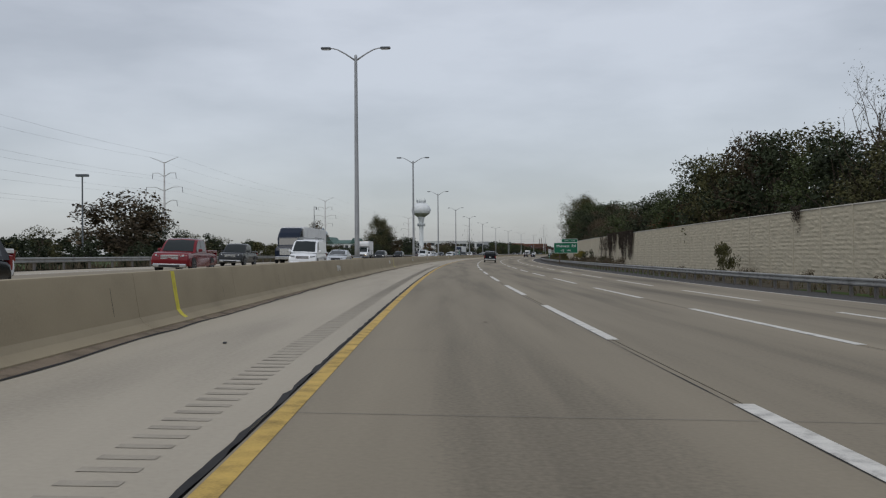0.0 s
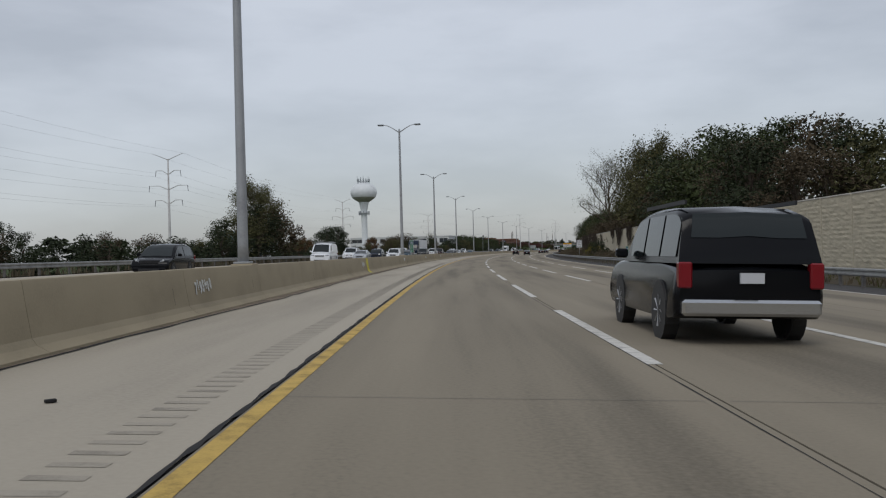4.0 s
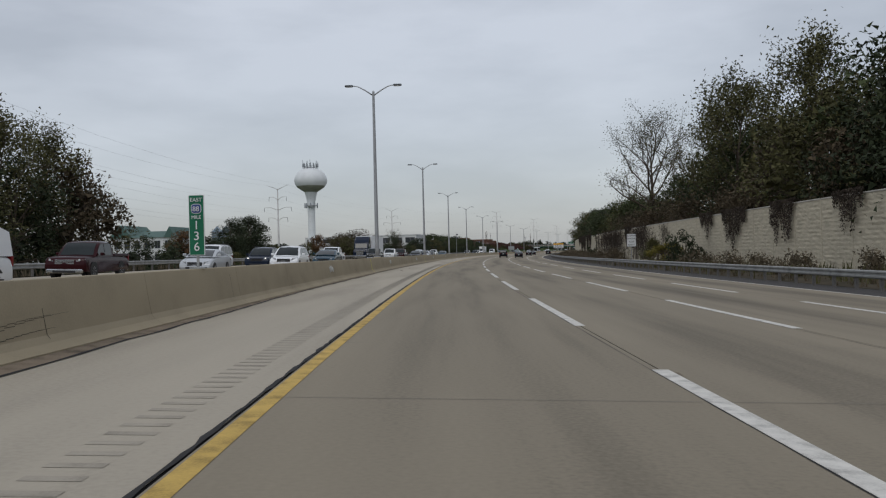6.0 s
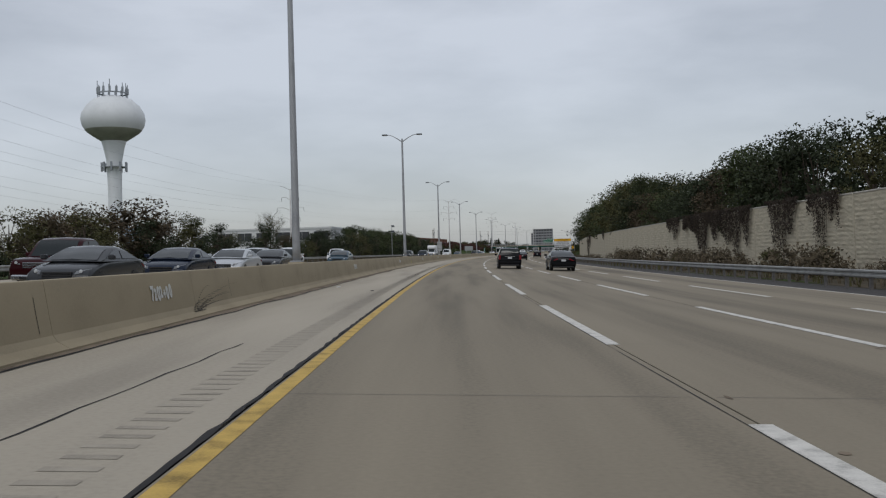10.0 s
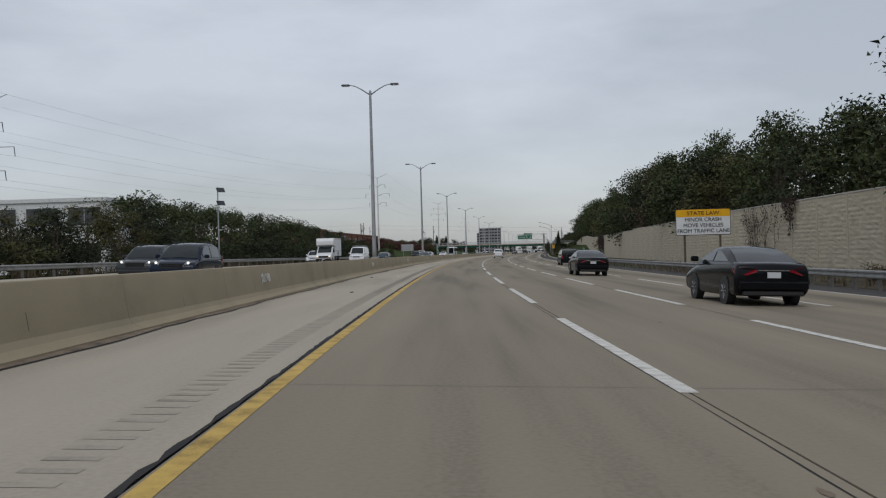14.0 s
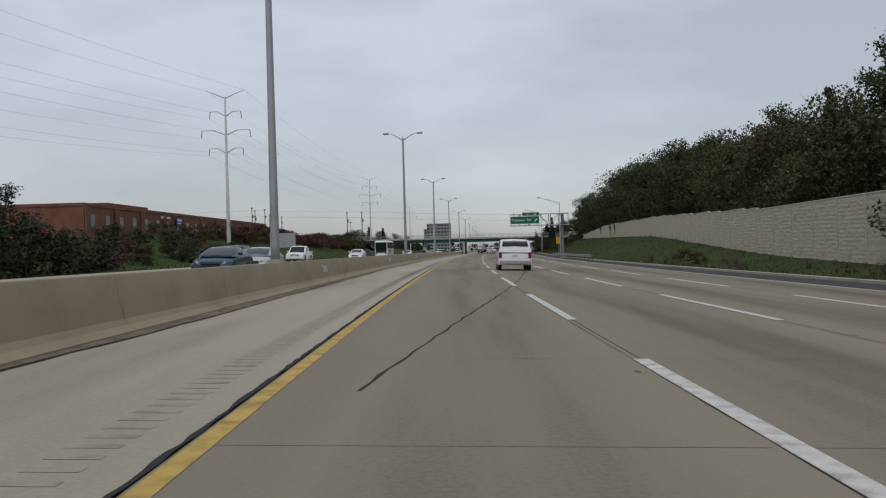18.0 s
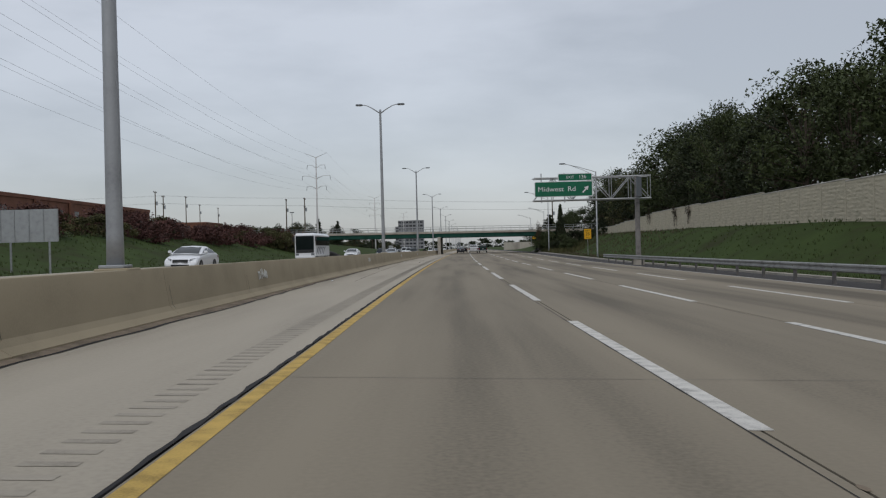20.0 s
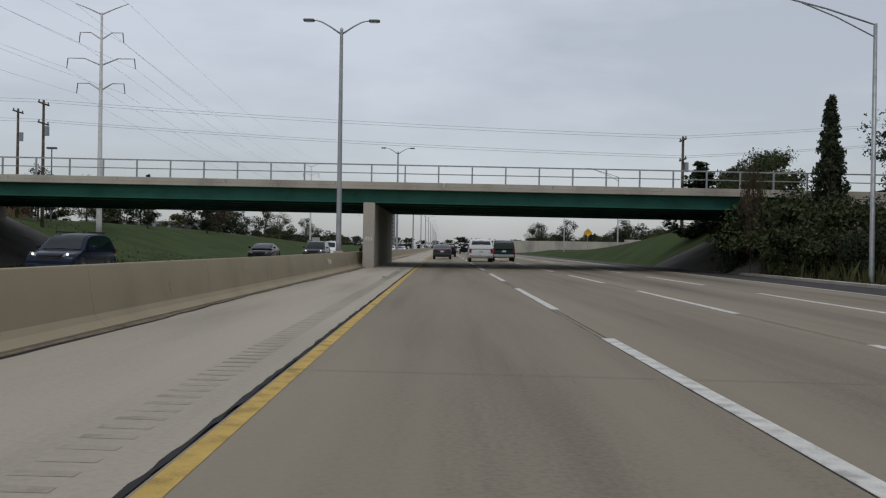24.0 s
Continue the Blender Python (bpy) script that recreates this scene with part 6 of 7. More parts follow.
    if kind != "van":
        slope_pane("rear_window", t0 + (y0 - t0) * 0.08, t0 + (y0 - t0) * (0.92 if kind == "sedan" else 0.62))
    spans = {1: ((0.74, 0.90),), 2: ((0.12, 0.48), (0.51, 0.86)), 3: ((0.05, 0.29), (0.32, 0.58), (0.61, 0.86))}[panes]
    for u0, u1 in spans:
        for sx in (-1, 1):
            g = bmesh.new()
            prev = None
            for k in range(7):
                y = y0 + (y1 - y0) * (u0 + (u1 - u0) * k / 6)
                zl_, zh = zb + 0.05, max(zb + 0.07, min(arch(y) - 0.10, zt - 0.13))
                cur = [g.verts.new((sx * (half(zl_) + 0.008), y, zl_)), g.verts.new((sx * (half(zh) + 0.010), y, zh))]
                if prev:
                    g.faces.new((prev[0], prev[1], cur[1], cur[0]))
                prev = cur
            part("side_window", g, M_CAR_GLASS, e)
    for x in (-w + 0.10, w - 0.10):
        for y in axles:
            part("wheel_arch", tube(bmesh.new(), [(x - 0.085 if x < 0 else x - 0.115, y, r), (x + 0.115 if x < 0 else x + 0.085, y, r)], r * 1.14, 16), M_TRIM, e)
            wheel_at(e, x - (0.035 if x > 0 else -0.035), y, r)
    zl = {"sedan": 0.66, "suv": 0.80, "crossover": 0.78, "minivan": 0.74, "pickup": 0.90, "van": 0.86}[kind]
    front, rear = L / 2, -L / 2
    for sx in (-1, 1):
        rise, sweep = (0.05, 0.34) if kind in ("sedan", "crossover", "minivan") else (0.0, 0.12)
        g = bmesh.new()
        ring = []
        for x, y, z in ((0.55, -0.015, zl - 0.03), (0.90, -sweep, zl - 0.01 + rise), (0.94, -sweep - 0.08, zl + 0.09 + rise), (0.58, -0.10, zl + 0.07)):
            ring.append((g.verts.new((sx * w * x, front + y + 0.012, z)), g.verts.new((sx * w * x * 0.96, front + y - 0.12, z))))
        g.faces.new([q[0] for q in ring])
        for i in range(4):
            g.faces.new((ring[i][0], ring[i][1], ring[(i + 1) % 4][1], ring[(i + 1) % 4][0]))
        lamp_ = part("headlight", g, M_HEADLIGHT, e)
        part("bulb", lathe(bmesh.new(), [(0.055, 0.0), (0.05, 0.02), (0.01, 0.026)], 10), M_LIT if lit else M_LENS, lamp_).matrix_basis = Matrix.Translation((sx * w * 0.70, front - sweep * 0.42 + 0.015, zl + 0.035 + rise * 0.5)) @ Matrix.Rotation(radians(-90), 4, "X")
        zt0, zt1 = (zl + 0.06, zl + 0.20) if kind == "sedan" else (zl - 0.05, zl + 0.30)
        if kind == "sedan":
            g = bmesh.new()
            ring = []
            for x, y, z in ((0.42, -0.045, zl + 0.17), (0.72, -0.04, zl + 0.08), (0.992, 0.16, zl + 0.13), (0.992, 0.34, zl + 0.24), (0.76, -0.025, zl + 0.27), (0.46, -0.04, zl + 0.22)):
                ring.append((g.verts.new((sx * w * x, rear + y, z)), g.verts.new((sx * w * x * 0.94, rear + y + 0.10, z))))
            g.faces.new([q[0] for q in ring])
            for i in range(6):
                g.faces.new((ring[i][0], ring[i][1], ring[(i + 1) % 6][1], ring[(i + 1) % 6][0]))
            part("tail_light", g, M_TAIL, e)
        else:
            part("tail_light", boxes((sx * w * 0.78, rear - 0.012, zt0, sx * w * 0.96, rear + 0.14, zt1), bevel=0.02), M_TAIL, e)
        part("door_mirror", boxes((sx * w, y1 - 0.55, zb + 0.02, sx * (w + 0.2), y1 - 0.40, zb + 0.17), bevel=0.03), PAINT[paint], e)
    part("grille", boxes(*[(-w * 0.46, front - 0.10, zl - 0.16 + q * 0.075, w * 0.46, front + 0.010, zl - 0.105 + q * 0.075) for q in range(3)], bevel=0.008), M_TRIM if kind in ("sedan", "crossover") else M_CHROME, e)
    part("bumper", boxes((-w * 0.88, front - 0.14, 0.30, w * 0.88, front + 0.03, 0.50), bevel=0.05), M_CHROME if kind == "pickup" else PAINT[paint], e)
    part("lower_intake", boxes((-w * 0.55, front - 0.06, 0.33, w * 0.55, front + 0.036, 0.44), bevel=0.01), M_TRIM, e)
    part("bumper", boxes((-w * 0.92, rear - 0.06, 0.38, w * 0.92, rear + 0.12, 0.60), bevel=0.04), M_CHROME if kind in ("suv", "pickup") else PAINT[paint], e)
    part("number_plate", boxes((-0.16, rear - 0.045, zl + 0.02, 0.16, rear + 0.02, zl + 0.16)), M_PLATE, e)
    if kind in ("sedan", "crossover", "minivan"):
        part("bright_strip", boxes((-w * 0.42, rear - 0.035, zl + 0.19, w * 0.42, rear + 0.03, zl + 0.215)), M_CHROME, e)
        part("rear_skirt", boxes((-w * 0.80, rear - 0.03, 0.24, w * 0.80, rear + 0.12, 0.36), bevel=0.03), M_TRIM, e)
    if kind in ("suv", "crossover", "minivan"):
        for sx in (-1, 1):
            part("roof_rail", boxes((sx * wr * 0.90, t0 + 0.2, zt + 0.002, sx * wr * 0.94, t1 - 0.1, zt + 0.06)), M_TRIM, e)
    if kind == "van":
        for y in (-2.2, -0.9, 0.4):
            part("rack_bar", boxes((-0.85, y, zt + 0.06, 0.85, y + 0.05, zt + 0.12)), M_GALV, e)
        for x in (-0.6, 0.55):
            part("rack_rail", boxes((x, -2.5, zt + 0.121, x + 0.05, 0.7, zt + 0.17)), M_GALV, e)
            part("rack_foot", boxes((x, -0.9, zt - 0.02, x + 0.05, -0.85, zt + 0.059)), M_GALV, e)
        part("door_handle", boxes((w * 0.99, 0.5, 1.05, w * 1.01, 0.7, 1.10)), M_TRIM, e)
    if kind == "pickup":
        part("bed_floor", boxes((-w * 0.86, -2.78, 1.142, w * 0.86, -0.85, 1.15)), M_TRIM, e, "open black load bed")
        for sx in (-1, 1):
            part("bed_rail", boxes((sx * w * 0.86, -2.80, 1.10, sx * w * 0.97, -0.80, 1.24), bevel=0.02), PAINT[paint], e)
        part("tailgate", boxes((-w * 0.86, -2.88, 1.10, w * 0.86, -2.80, 1.24), bevel=0.01), PAINT[paint], e)
    return e


def park(kind, paint, s, lat, facing=1, lit=False):
    key = (kind, paint, lit)
    if key not in BUILT:
        BUILT[key] = car(kind, paint, lit)
    k = bank(s) * (1 if lat > -5 else 0.9)
    m = place(s, lat, 0.012, 0 if facing > 0 else 180) @ Matrix.Rotation(math.atan(k) * facing, 4, "Y")
    return copy_thing(BUILT[key], m)


def box_truck(s, lat):
    e = thing("box_truck", place(s, lat, 0.0, 180), "white cutaway box truck with a rounded attic over the cab", "truck")
    bm = bmesh.new()
    prof = [(-3.6, 0.95), (-3.6, 3.3), (1.85, 3.3), (2.15, 3.2), (2.3, 2.9), (2.25, 2.45), (1.9, 2.28), (1.2, 2.25), (1.2, 0.95)]
    rings = [[bm.verts.new((x, y * k if y > 1.5 else y, z)) for y, z in prof] for x, k in ((-1.17, 0.93), (-1.1, 1.0), (1.1, 1.0), (1.17, 0.93))]
    for a, b in zip(rings, rings[1:]):
        for q in range(len(prof)):
            bm.faces.new((a[q], a[(q + 1) % len(prof)], b[(q + 1) % len(prof)], b[q]))
    bm.faces.new(rings[0][::-1])
    bm.faces.new(rings[-1])
    part("cargo_box", bm, M_TRAILER, e)
    for x in (-0.8, -0.27, 0.27, 0.8):
        part("marker_light", boxes((x - 0.05, 1.95, 3.25, x + 0.05, 2.06, 3.31)), M_SIGN_AMBER, e)
    for sx in (-1, 1):
        for z in (1.62, 3.16):
            part("side_moulding", boxes((sx * 1.165, -3.55, z, sx * 1.185, 1.2, z + 0.06)), M_GALV, e)
        part("hatch", boxes((sx * 1.165, -1.6, 1.0, sx * 1.18, -0.4, 1.55)), M_SIGN_BACK, e)
    bm = bmesh.new()
    prof = [(1.22, 0.5), (1.22, 2.2), (1.9, 2.2), (2.75, 1.36), (3.4, 1.18), (3.55, 1.0), (3.55, 0.5)]
    rings = [[bm.verts.new((x, y, z - d)) for y, z in prof] for x, d in ((-1.02, 0.05), (-0.92, 0.0), (0.92, 0.0), (1.02, 0.05))]
    for a, b in zip(rings, rings[1:]):
        for q in range(len(prof)):
            bm.faces.new((a[q], a[(q + 1) % len(prof)], b[(q + 1) % len(prof)], b[q]))
    bm.faces.new(rings[0][::-1])
    bm.faces.new(rings[-1])
    part("cab", bm, PAINT["white"], e)
    g = bmesh.new()
    quad_panel(g, ((0.9, 2.72, 1.42), (-0.9, 2.72, 1.42), (-0.84, 1.95, 2.17), (0.84, 1.95, 2.17)), 0, 1, 0, 1, 0.02)
    part("windscreen", g, M_CAR_GLASS, e)
    part("front_mask", boxes((-0.9, 3.45, 0.72, 0.9, 3.575, 1.0), bevel=0.02), M_TRIM, e)
    part("bumper", boxes((-1.0, 3.42, 0.40, 1.0, 3.66, 0.66), bevel=0.04), M_TRIM, e)
    part("number_plate", boxes((-0.16, 3.661, 0.46, 0.16, 3.67, 0.60)), M_PLATE, e)
    for sx in (-1, 1):
        part("side_window", boxes((sx * 1.0, 1.5, 1.42, sx * 1.028, 2.25, 1.98)), M_CAR_GLASS, e)
        part("headlight", boxes((sx * 0.66, 3.56, 0.86, sx * 0.88, 3.585, 0.98)), M_LIT, e)
        part("indicator", boxes((sx * 0.60, 3.56, 0.76, sx * 0.90, 3.585, 0.83)), M_SIGN_AMBER, e)
        part("door_mirror", boxes((sx * 1.05, 2.35, 1.40, sx * 1.28, 2.45, 1.80), bevel=0.03), M_TRIM, e)
        for y in (-2.2, 2.75):
            wheel_at(e, sx * 0.95, y, 0.40)
    part("chassis", boxes((-0.5, -3.5, 0.45, 0.5, 1.2, 0.94)), M_TRIM, e)
    return e


def semi(s, lat, paint):
    e = thing("articulated_lorry", place(s, lat, 0.0, 180), f"{paint} tractor with a long white box trailer", "truck")
    part("trailer", boxes((-1.28, -10.0, 1.15, 1.28, 4.6, 4.05), bevel=0.04), M_TRAILER, e)
    for y in np.arange(-9.4, 4.4, 1.25):
        for sx in (-1, 1):
            part("trailer_rib", boxes((sx * 1.27, float(y), 1.25, sx * 1.30, float(y) + 0.06, 3.95)), M_TRAILER, e)
    part("side_rail", boxes((-1.30, -10.02, 1.05, 1.30, 4.62, 1.149)), M_GALV, e)
    part("chassis", boxes((-0.55, -9.5, 0.7, 0.55, 9.0, 1.04)), M_TRIM, e)
    bm = bmesh.new()
    prof = [(5.1, 0.9), (5.1, 3.95), (5.9, 3.9), (6.8, 3.35), (7.35, 2.85), (7.75, 1.95), (9.05, 1.75), (9.25, 1.4), (9.25, 0.75), (8.9, 0.6), (5.3, 0.6)]
    rings = [[bm.verts.new((x * (1.0 if y < 7.5 else 0.90), y, z - d * (z > 1))) for y, z in prof] for x, d in ((-1.22, 0.14), (-1.08, 0.0), (1.08, 0.0), (1.22, 0.14))]
    for a, b in zip(rings, rings[1:]):
        for q in range(len(prof)):
            bm.faces.new((a[q], a[(q + 1) % len(prof)], b[(q + 1) % len(prof)], b[q]))
    bm.faces.new(rings[0][::-1])
    bm.faces.new(rings[-1])
    part("cab", bm, PAINT[paint], e)
    g = bmesh.new()
    quad_panel(g, ((1.0, 7.70, 2.02), (-1.0, 7.70, 2.02), (-0.98, 7.35, 2.80), (0.98, 7.35, 2.80)), 0, 1, 0, 1, 0.02)
    part("windscreen", g, M_CAR_GLASS, e)
    part("grille", boxes((-0.6, 9.2, 0.9, 0.6, 9.28, 1.6), bevel=0.02), M_CHROME, e)
    part("bumper", boxes((-1.1, 9.0, 0.42, 1.1, 9.32, 0.78), bevel=0.05), M_CHROME, e)
    for sx in (-1, 1):
        part("headlight", boxes((sx * 0.65, 9.05, 0.95, sx * 0.95, 9.2, 1.2)), M_HEADLIGHT, e)
        part("side_window", boxes((sx * 1.19, 6.3, 2.0, sx * 1.215, 7.2, 2.7)), M_CAR_GLASS, e)
        for y in (-8.6, -7.3, 4.9, 6.0, 8.4):
            wheel_at(e, sx * 1.1, y, 0.5)
    part("mudflap", boxes((-1.2, -9.55, 0.3, -0.6, -9.5, 1.0), (0.6, -9.55, 0.3, 1.2, -9.5, 1.0)), M_TRIM, e)


def coach(s, lat):
    e = thing("coach_bus", place(s, lat, 0.0, 180), "white coach bus with a black windscreen and dark graphics", "bus")
    part("body", boxes((-1.28, -6.5, 0.35, 1.28, 5.5, 3.45), bevel=0.24), PAINT["white"], e)
    part("windscreen", boxes((-1.12, 5.40, 1.35, 1.12, 5.545, 3.12), bevel=0.06), M_CAR_GLASS, e)
    part("front_mask", boxes((-1.1, 5.46, 1.0, 1.1, 5.53, 1.449)), M_TRIM, e)
    for sx in (-1, 1):
        part("window_band", boxes((sx * 1.25, -6.2, 1.9, sx * 1.295, 5.2, 3.05)), M_CAR_GLASS, e)
        part("headlight", boxes((sx * 0.75, 5.42, 0.70, sx * 1.15, 5.53, 0.95)), M_HEADLIGHT, e)
        for k in range(5):
            part("graphic_stripe", tube(bmesh.new(), [(sx * 1.288, 4.5 - k * 1.3, 0.8), (sx * 1.288, 3.6 - k * 1.3, 1.5), (sx * 1.288, 2.6 - k * 1.3, 1.75)], 0.05, 4), M_TRIM, e)
        part("mirror", boxes((sx * 1.3, 5.4, 2.4, sx * 1.5, 5.6, 3.0), bevel=0.04), M_TRIM, e)
        for y in (-4.2, -3.0, 3.6):
            wheel_at(e, sx * 1.15, y, 0.5)
    part("bumper", boxes((-1.2, 5.42, 0.36, 1.2, 5.6, 0.62), bevel=0.05), PAINT["white"], e)


A_, B_, C_ = -11.1, -14.75, -18.45
OPPOSITE = (
    ("crossover", "black", 18.6, A_), ("pickup", "white", 25.6, B_), ("pickup", "red", 50, B_), ("pickup", "grey", 77, C_), ("van", "white", 69, A_), ("sedan", "silver", 86, A_),
    ("crossover", "grey", 155, B_), ("crossover", "black", 183, B_), ("pickup", "maroon", 252, C_), ("van", "white", 232, B_), ("crossover", "navy", 275, B_), ("sedan", "silver", 260, B_),
    ("crossover", "white", 267, A_), ("sedan", "teal", 283, A_), ("suv", "white", 274, C_), ("pickup", "white", 308, B_), ("pickup", "grey", 345, B_), ("pickup", "white", 364, B_),
    ("sedan", "grey", 372, A_), ("pickup", "maroon", 379, B_), ("sedan", "navy", 381, A_), ("sedan", "silver", 390, A_), ("sedan", "grey", 399, A_), ("crossover", "silver", 410, B_), ("pickup", "white", 440, C_), ("sedan", "teal", 428, A_), ("crossover", "black", 421, B_),
    ("pickup", "white", 470, C_), ("crossover", "navy", 520, A_), ("crossover", "grey", 526, B_), ("minivan", "white", 609, -21.5), ("van", "white", 605, B_), ("sedan", "teal", 632, B_),
    ("sedan", "teal", 666, A_), ("sedan", "silver", 674, A_), ("crossover", "black", 682, B_), ("pickup", "white", 724, C_), ("sedan", "white", 745, B_),
    ("sedan", "white", 822, B_), ("sedan", "silver", 846, A_), ("crossover", "navy", 867, B_), ("sedan", "black", 906, B_), ("crossover", "grey", 911, A_), ("suv", "white", 950, B_), ("van", "white", 985, C_),
)
for kind, paint, s, lat in OPPOSITE:
    park(kind, paint, s, lat, -1, lit=(kind, paint) in (("crossover", "navy"), ("crossover", "grey")))


def far_car(paint, m, tall):
    """A vehicle that is only ever seen from far off."""
    key = ("far", paint, tall)
    if key not in BUILT:
        e = thing("car", Matrix.Translation((0, -320, -60)), f"distant {paint} car in the stream of traffic", "car", "distant traffic")
        h = 1.75 if tall else 1.42
        bm = boxes((-0.92, -2.35, 0.32, 0.92, 2.35, 0.95), bevel=0.12)
        part("body", bm, PAINT[paint], e)
        bm = boxes((-0.78, -1.9 if tall else -1.5, 0.951, 0.78, 0.7, h), bevel=0.2)
        part("cabin", bm, PAINT[paint], e)
        part("windscreen", boxes((-0.66, 0.66, 1.0, 0.66, 0.72, h - 0.14)), M_CAR_GLASS, e)
        part("rear_window", boxes((-0.66, -1.93 if tall else -1.53, 1.05, 0.66, -1.88 if tall else -1.48, h - 0.14)), M_CAR_GLASS, e)
        for x in (-0.8, 0.8):
            for y in (-1.4, 1.4):
                part("wheel", tube(bmesh.new(), [(x - 0.1, y, 0.33), (x + 0.1, y, 0.33)], 0.33, 12), M_TYRE, e)
        BUILT[key] = e
    return copy_thing(BUILT[key], m)


_r = random.Random(3)
for k in range(28):
    s = 1000 + k * 18 + _r.uniform(-3, 3)
    far_car(_r.choice(("white", "silver", "grey", "black", "white")), place(s + 10, _r.choice((A_, B_, C_)), 0.01, 180), _r.random() < 0.4)
    if k % 2:
        far_car(_r.choice(("white", "black", "silver")), place(s - 20, _r.choice((0.4, 4.07, 7.73)), 0.01), _r.random() < 0.4)
OWN = (
    ("suv", "black", 152, 4.0), ("sedan", "black", 412, 7.7), ("sedan", "black", 506, 8.0), ("sedan", "black", 536, 8.1), ("minivan", "black", 580, 11.5), ("suv", "white", 679, 3.6), ("crossover", "black", 418, 4.1),
    ("sedan", "grey", 922, 0.0), ("suv", "white", 908, 3.2), ("suv", "green", 914, 5.5), ("crossover", "black", 945, 0.8),
)
for kind, paint, s, lat in OWN:
    park(kind, paint, s, lat, 1)
semi(106, C_, "navy")
semi(363, C_, "navy")
box_truck(161, C_)
box_truck(602, C_)
coach(810, C_)
for o in BUILT.values():
    for q in [*o.children_recursive, o]:
        bpy.data.objects.remove(q)


# ---- verge weeds, vines and barrier marks ----
def scatter_blades(name, rows, label, mat, seed, category="weeds"):
    """Upright blades and leaves as one mesh; rows of (s0, s1, lat0, lat1, count, height)."""
    r = np.random.RandomState(seed)
    verts, faces = [], []
    for s0, s1, l0, l1, count, height in rows:
        for _ in range(count):
            s, lat = r.uniform(s0, s1), r.uniform(l0, l1)
            o = W(s, lat, -0.03)
            for _ in range(4):
                h = height * r.uniform(0.4, 1.2)
                a = r.uniform(0, 6.28)
                w = 0.02 + 0.035 * r.rand() * height
                lean = Vector((r.uniform(-0.4, 0.4), r.uniform(-0.4, 0.4), 0)) * h
                side = Vector((math.cos(a), math.sin(a), 0)) * w
                b = o + Vector((r.uniform(-0.25, 0.25), r.uniform(-0.25, 0.25), 0)) * min(1.0, height)
                n = len(verts)
                verts += [b - side, b + side, b + lean * 0.45 + side * 1.4 + Vector((0, 0, h * 0.55)), b + lean + Vector((0, 0, h))]
                faces.append((n, n + 1, n + 2, n + 3))
    return tagged(mesh_object(name, verts, faces, mat), label, category, kind="stuff")


verge = strip("verge_strip", [(16.2, 0.0), (17.5, 0.05), (20.0, 0.16), (23.6, 0.20)], -60, 640, 8, M_VERGE)
tagged(verge, "dark weedy soil strip between guardrail and noise wall", "ground", kind="structure")
left_verge = strip("verge_strip", [(-34.0, -0.25), (-29.0, 0.02), (-23.3, 0.04)], -60, 655, 8, M_VERGE)
tagged(left_verge, "dark weedy soil strip beyond the opposing guardrail", "ground", kind="structure")
kerb = strip("kerb", [(16.15, -0.1), (16.15, 0.10), (16.40, 0.12), (16.40, -0.1)], 605, 880, 8, M_BRIDGE)
tagged(kerb, "low concrete kerb along the outer shoulder", "kerb", kind="structure")
scatter_blades("dry_weeds", ((-20, 600, 16.3, 18.5, 1500, 0.38), (-20, 600, 19.0, 22.6, 1500, 0.45), (330, 450, 18.5, 22.3, 900, 0.6), (800, 880, 17.2, 27.5, 800, 0.35)), "dry straw-coloured weeds along the noise wall", LEAF["straw"], 4)
scatter_blades("green_weeds", ((-20, 600, 16.2, 22.5, 1600, 0.45), (200, 300, 18, 22.3, 400, 0.9), (850, 880, 16.8, 24, 500, 0.9)), "green weeds among the dry stalks", LEAF["olive"], 5)
scatter_blades("verge_grass", ((600, 880, 16.6, 28, 5200, 0.22), (650, 930, -46, -24.2, 4200, 0.26)), "uneven mown grass on the banks", M_BLADES, 6, "grass")
scatter_blades("left_weeds", ((20, 650, -28.5, -24.0, 2400, 0.7),), "dry weeds beyond the opposing guardrail", LEAF["straw"], 7)

for key, s, lat, h, w in (("bush_olive", 70, 20.6, 2.7, 0.55), ("bush", 135, 20.5, 1.6, 0.8), ("bush_yellow", 164, 20.4, 2.4, 0.9), ("bush", 158, 20.8, 2.6, 0.7), ("bush_yellow", 228, 20.5, 3.0, 1.0), ("bush_olive", 236, 20.3, 3.2, 0.8), ("bush_olive", 222, 20.5, 2.2, 0.8), ("bush_olive", 246, 20.2, 3.6, 0.45), ("bush_yellow", 297, 20.4, 2.3, 1.2), ("bush_yellow", 301, 20.2, 2.0, 1.0), ("bush", 291, 20.8, 3.4, 0.9), ("bush_olive", 305, 20.6, 3.0, 0.6), ("bush", 370, 20.9, 2.3, 0.8), ("bush", 376, 21.0, 2.6, 0.6), ("bush_olive", 395, 20.6, 1.7, 0.8), ("bush_olive", 404, 20.6, 1.6, 1.0), ("bush_olive", 430, 20.6, 1.4, 1.0), ("bush_olive", 700, 20.2, 1.2, 1.1), ("bush_olive", 708, 21.0, 1.3, 1.2)):
    plant(key, s, lat, h, w, rng=rng)


for a, b, step, low, high in ((225, 300, 4.0, 1.0, 1.9), (340, 470, 2.6, 1.1, 2.1), (118, 170, 3.4, 0.9, 1.6), (10, 110, 9.0, 0.5, 0.9), (500, 560, 4.5, 0.6, 1.2), (640, 720, 6.0, 0.5, 0.9)):
    for s in np.arange(a, b, step):
        plant("brush", float(s) + rng.uniform(-1, 1), rng.uniform(18.6, 21.8), rng.uniform(low, high), rng.uniform(0.8, 1.2), rng=rng)


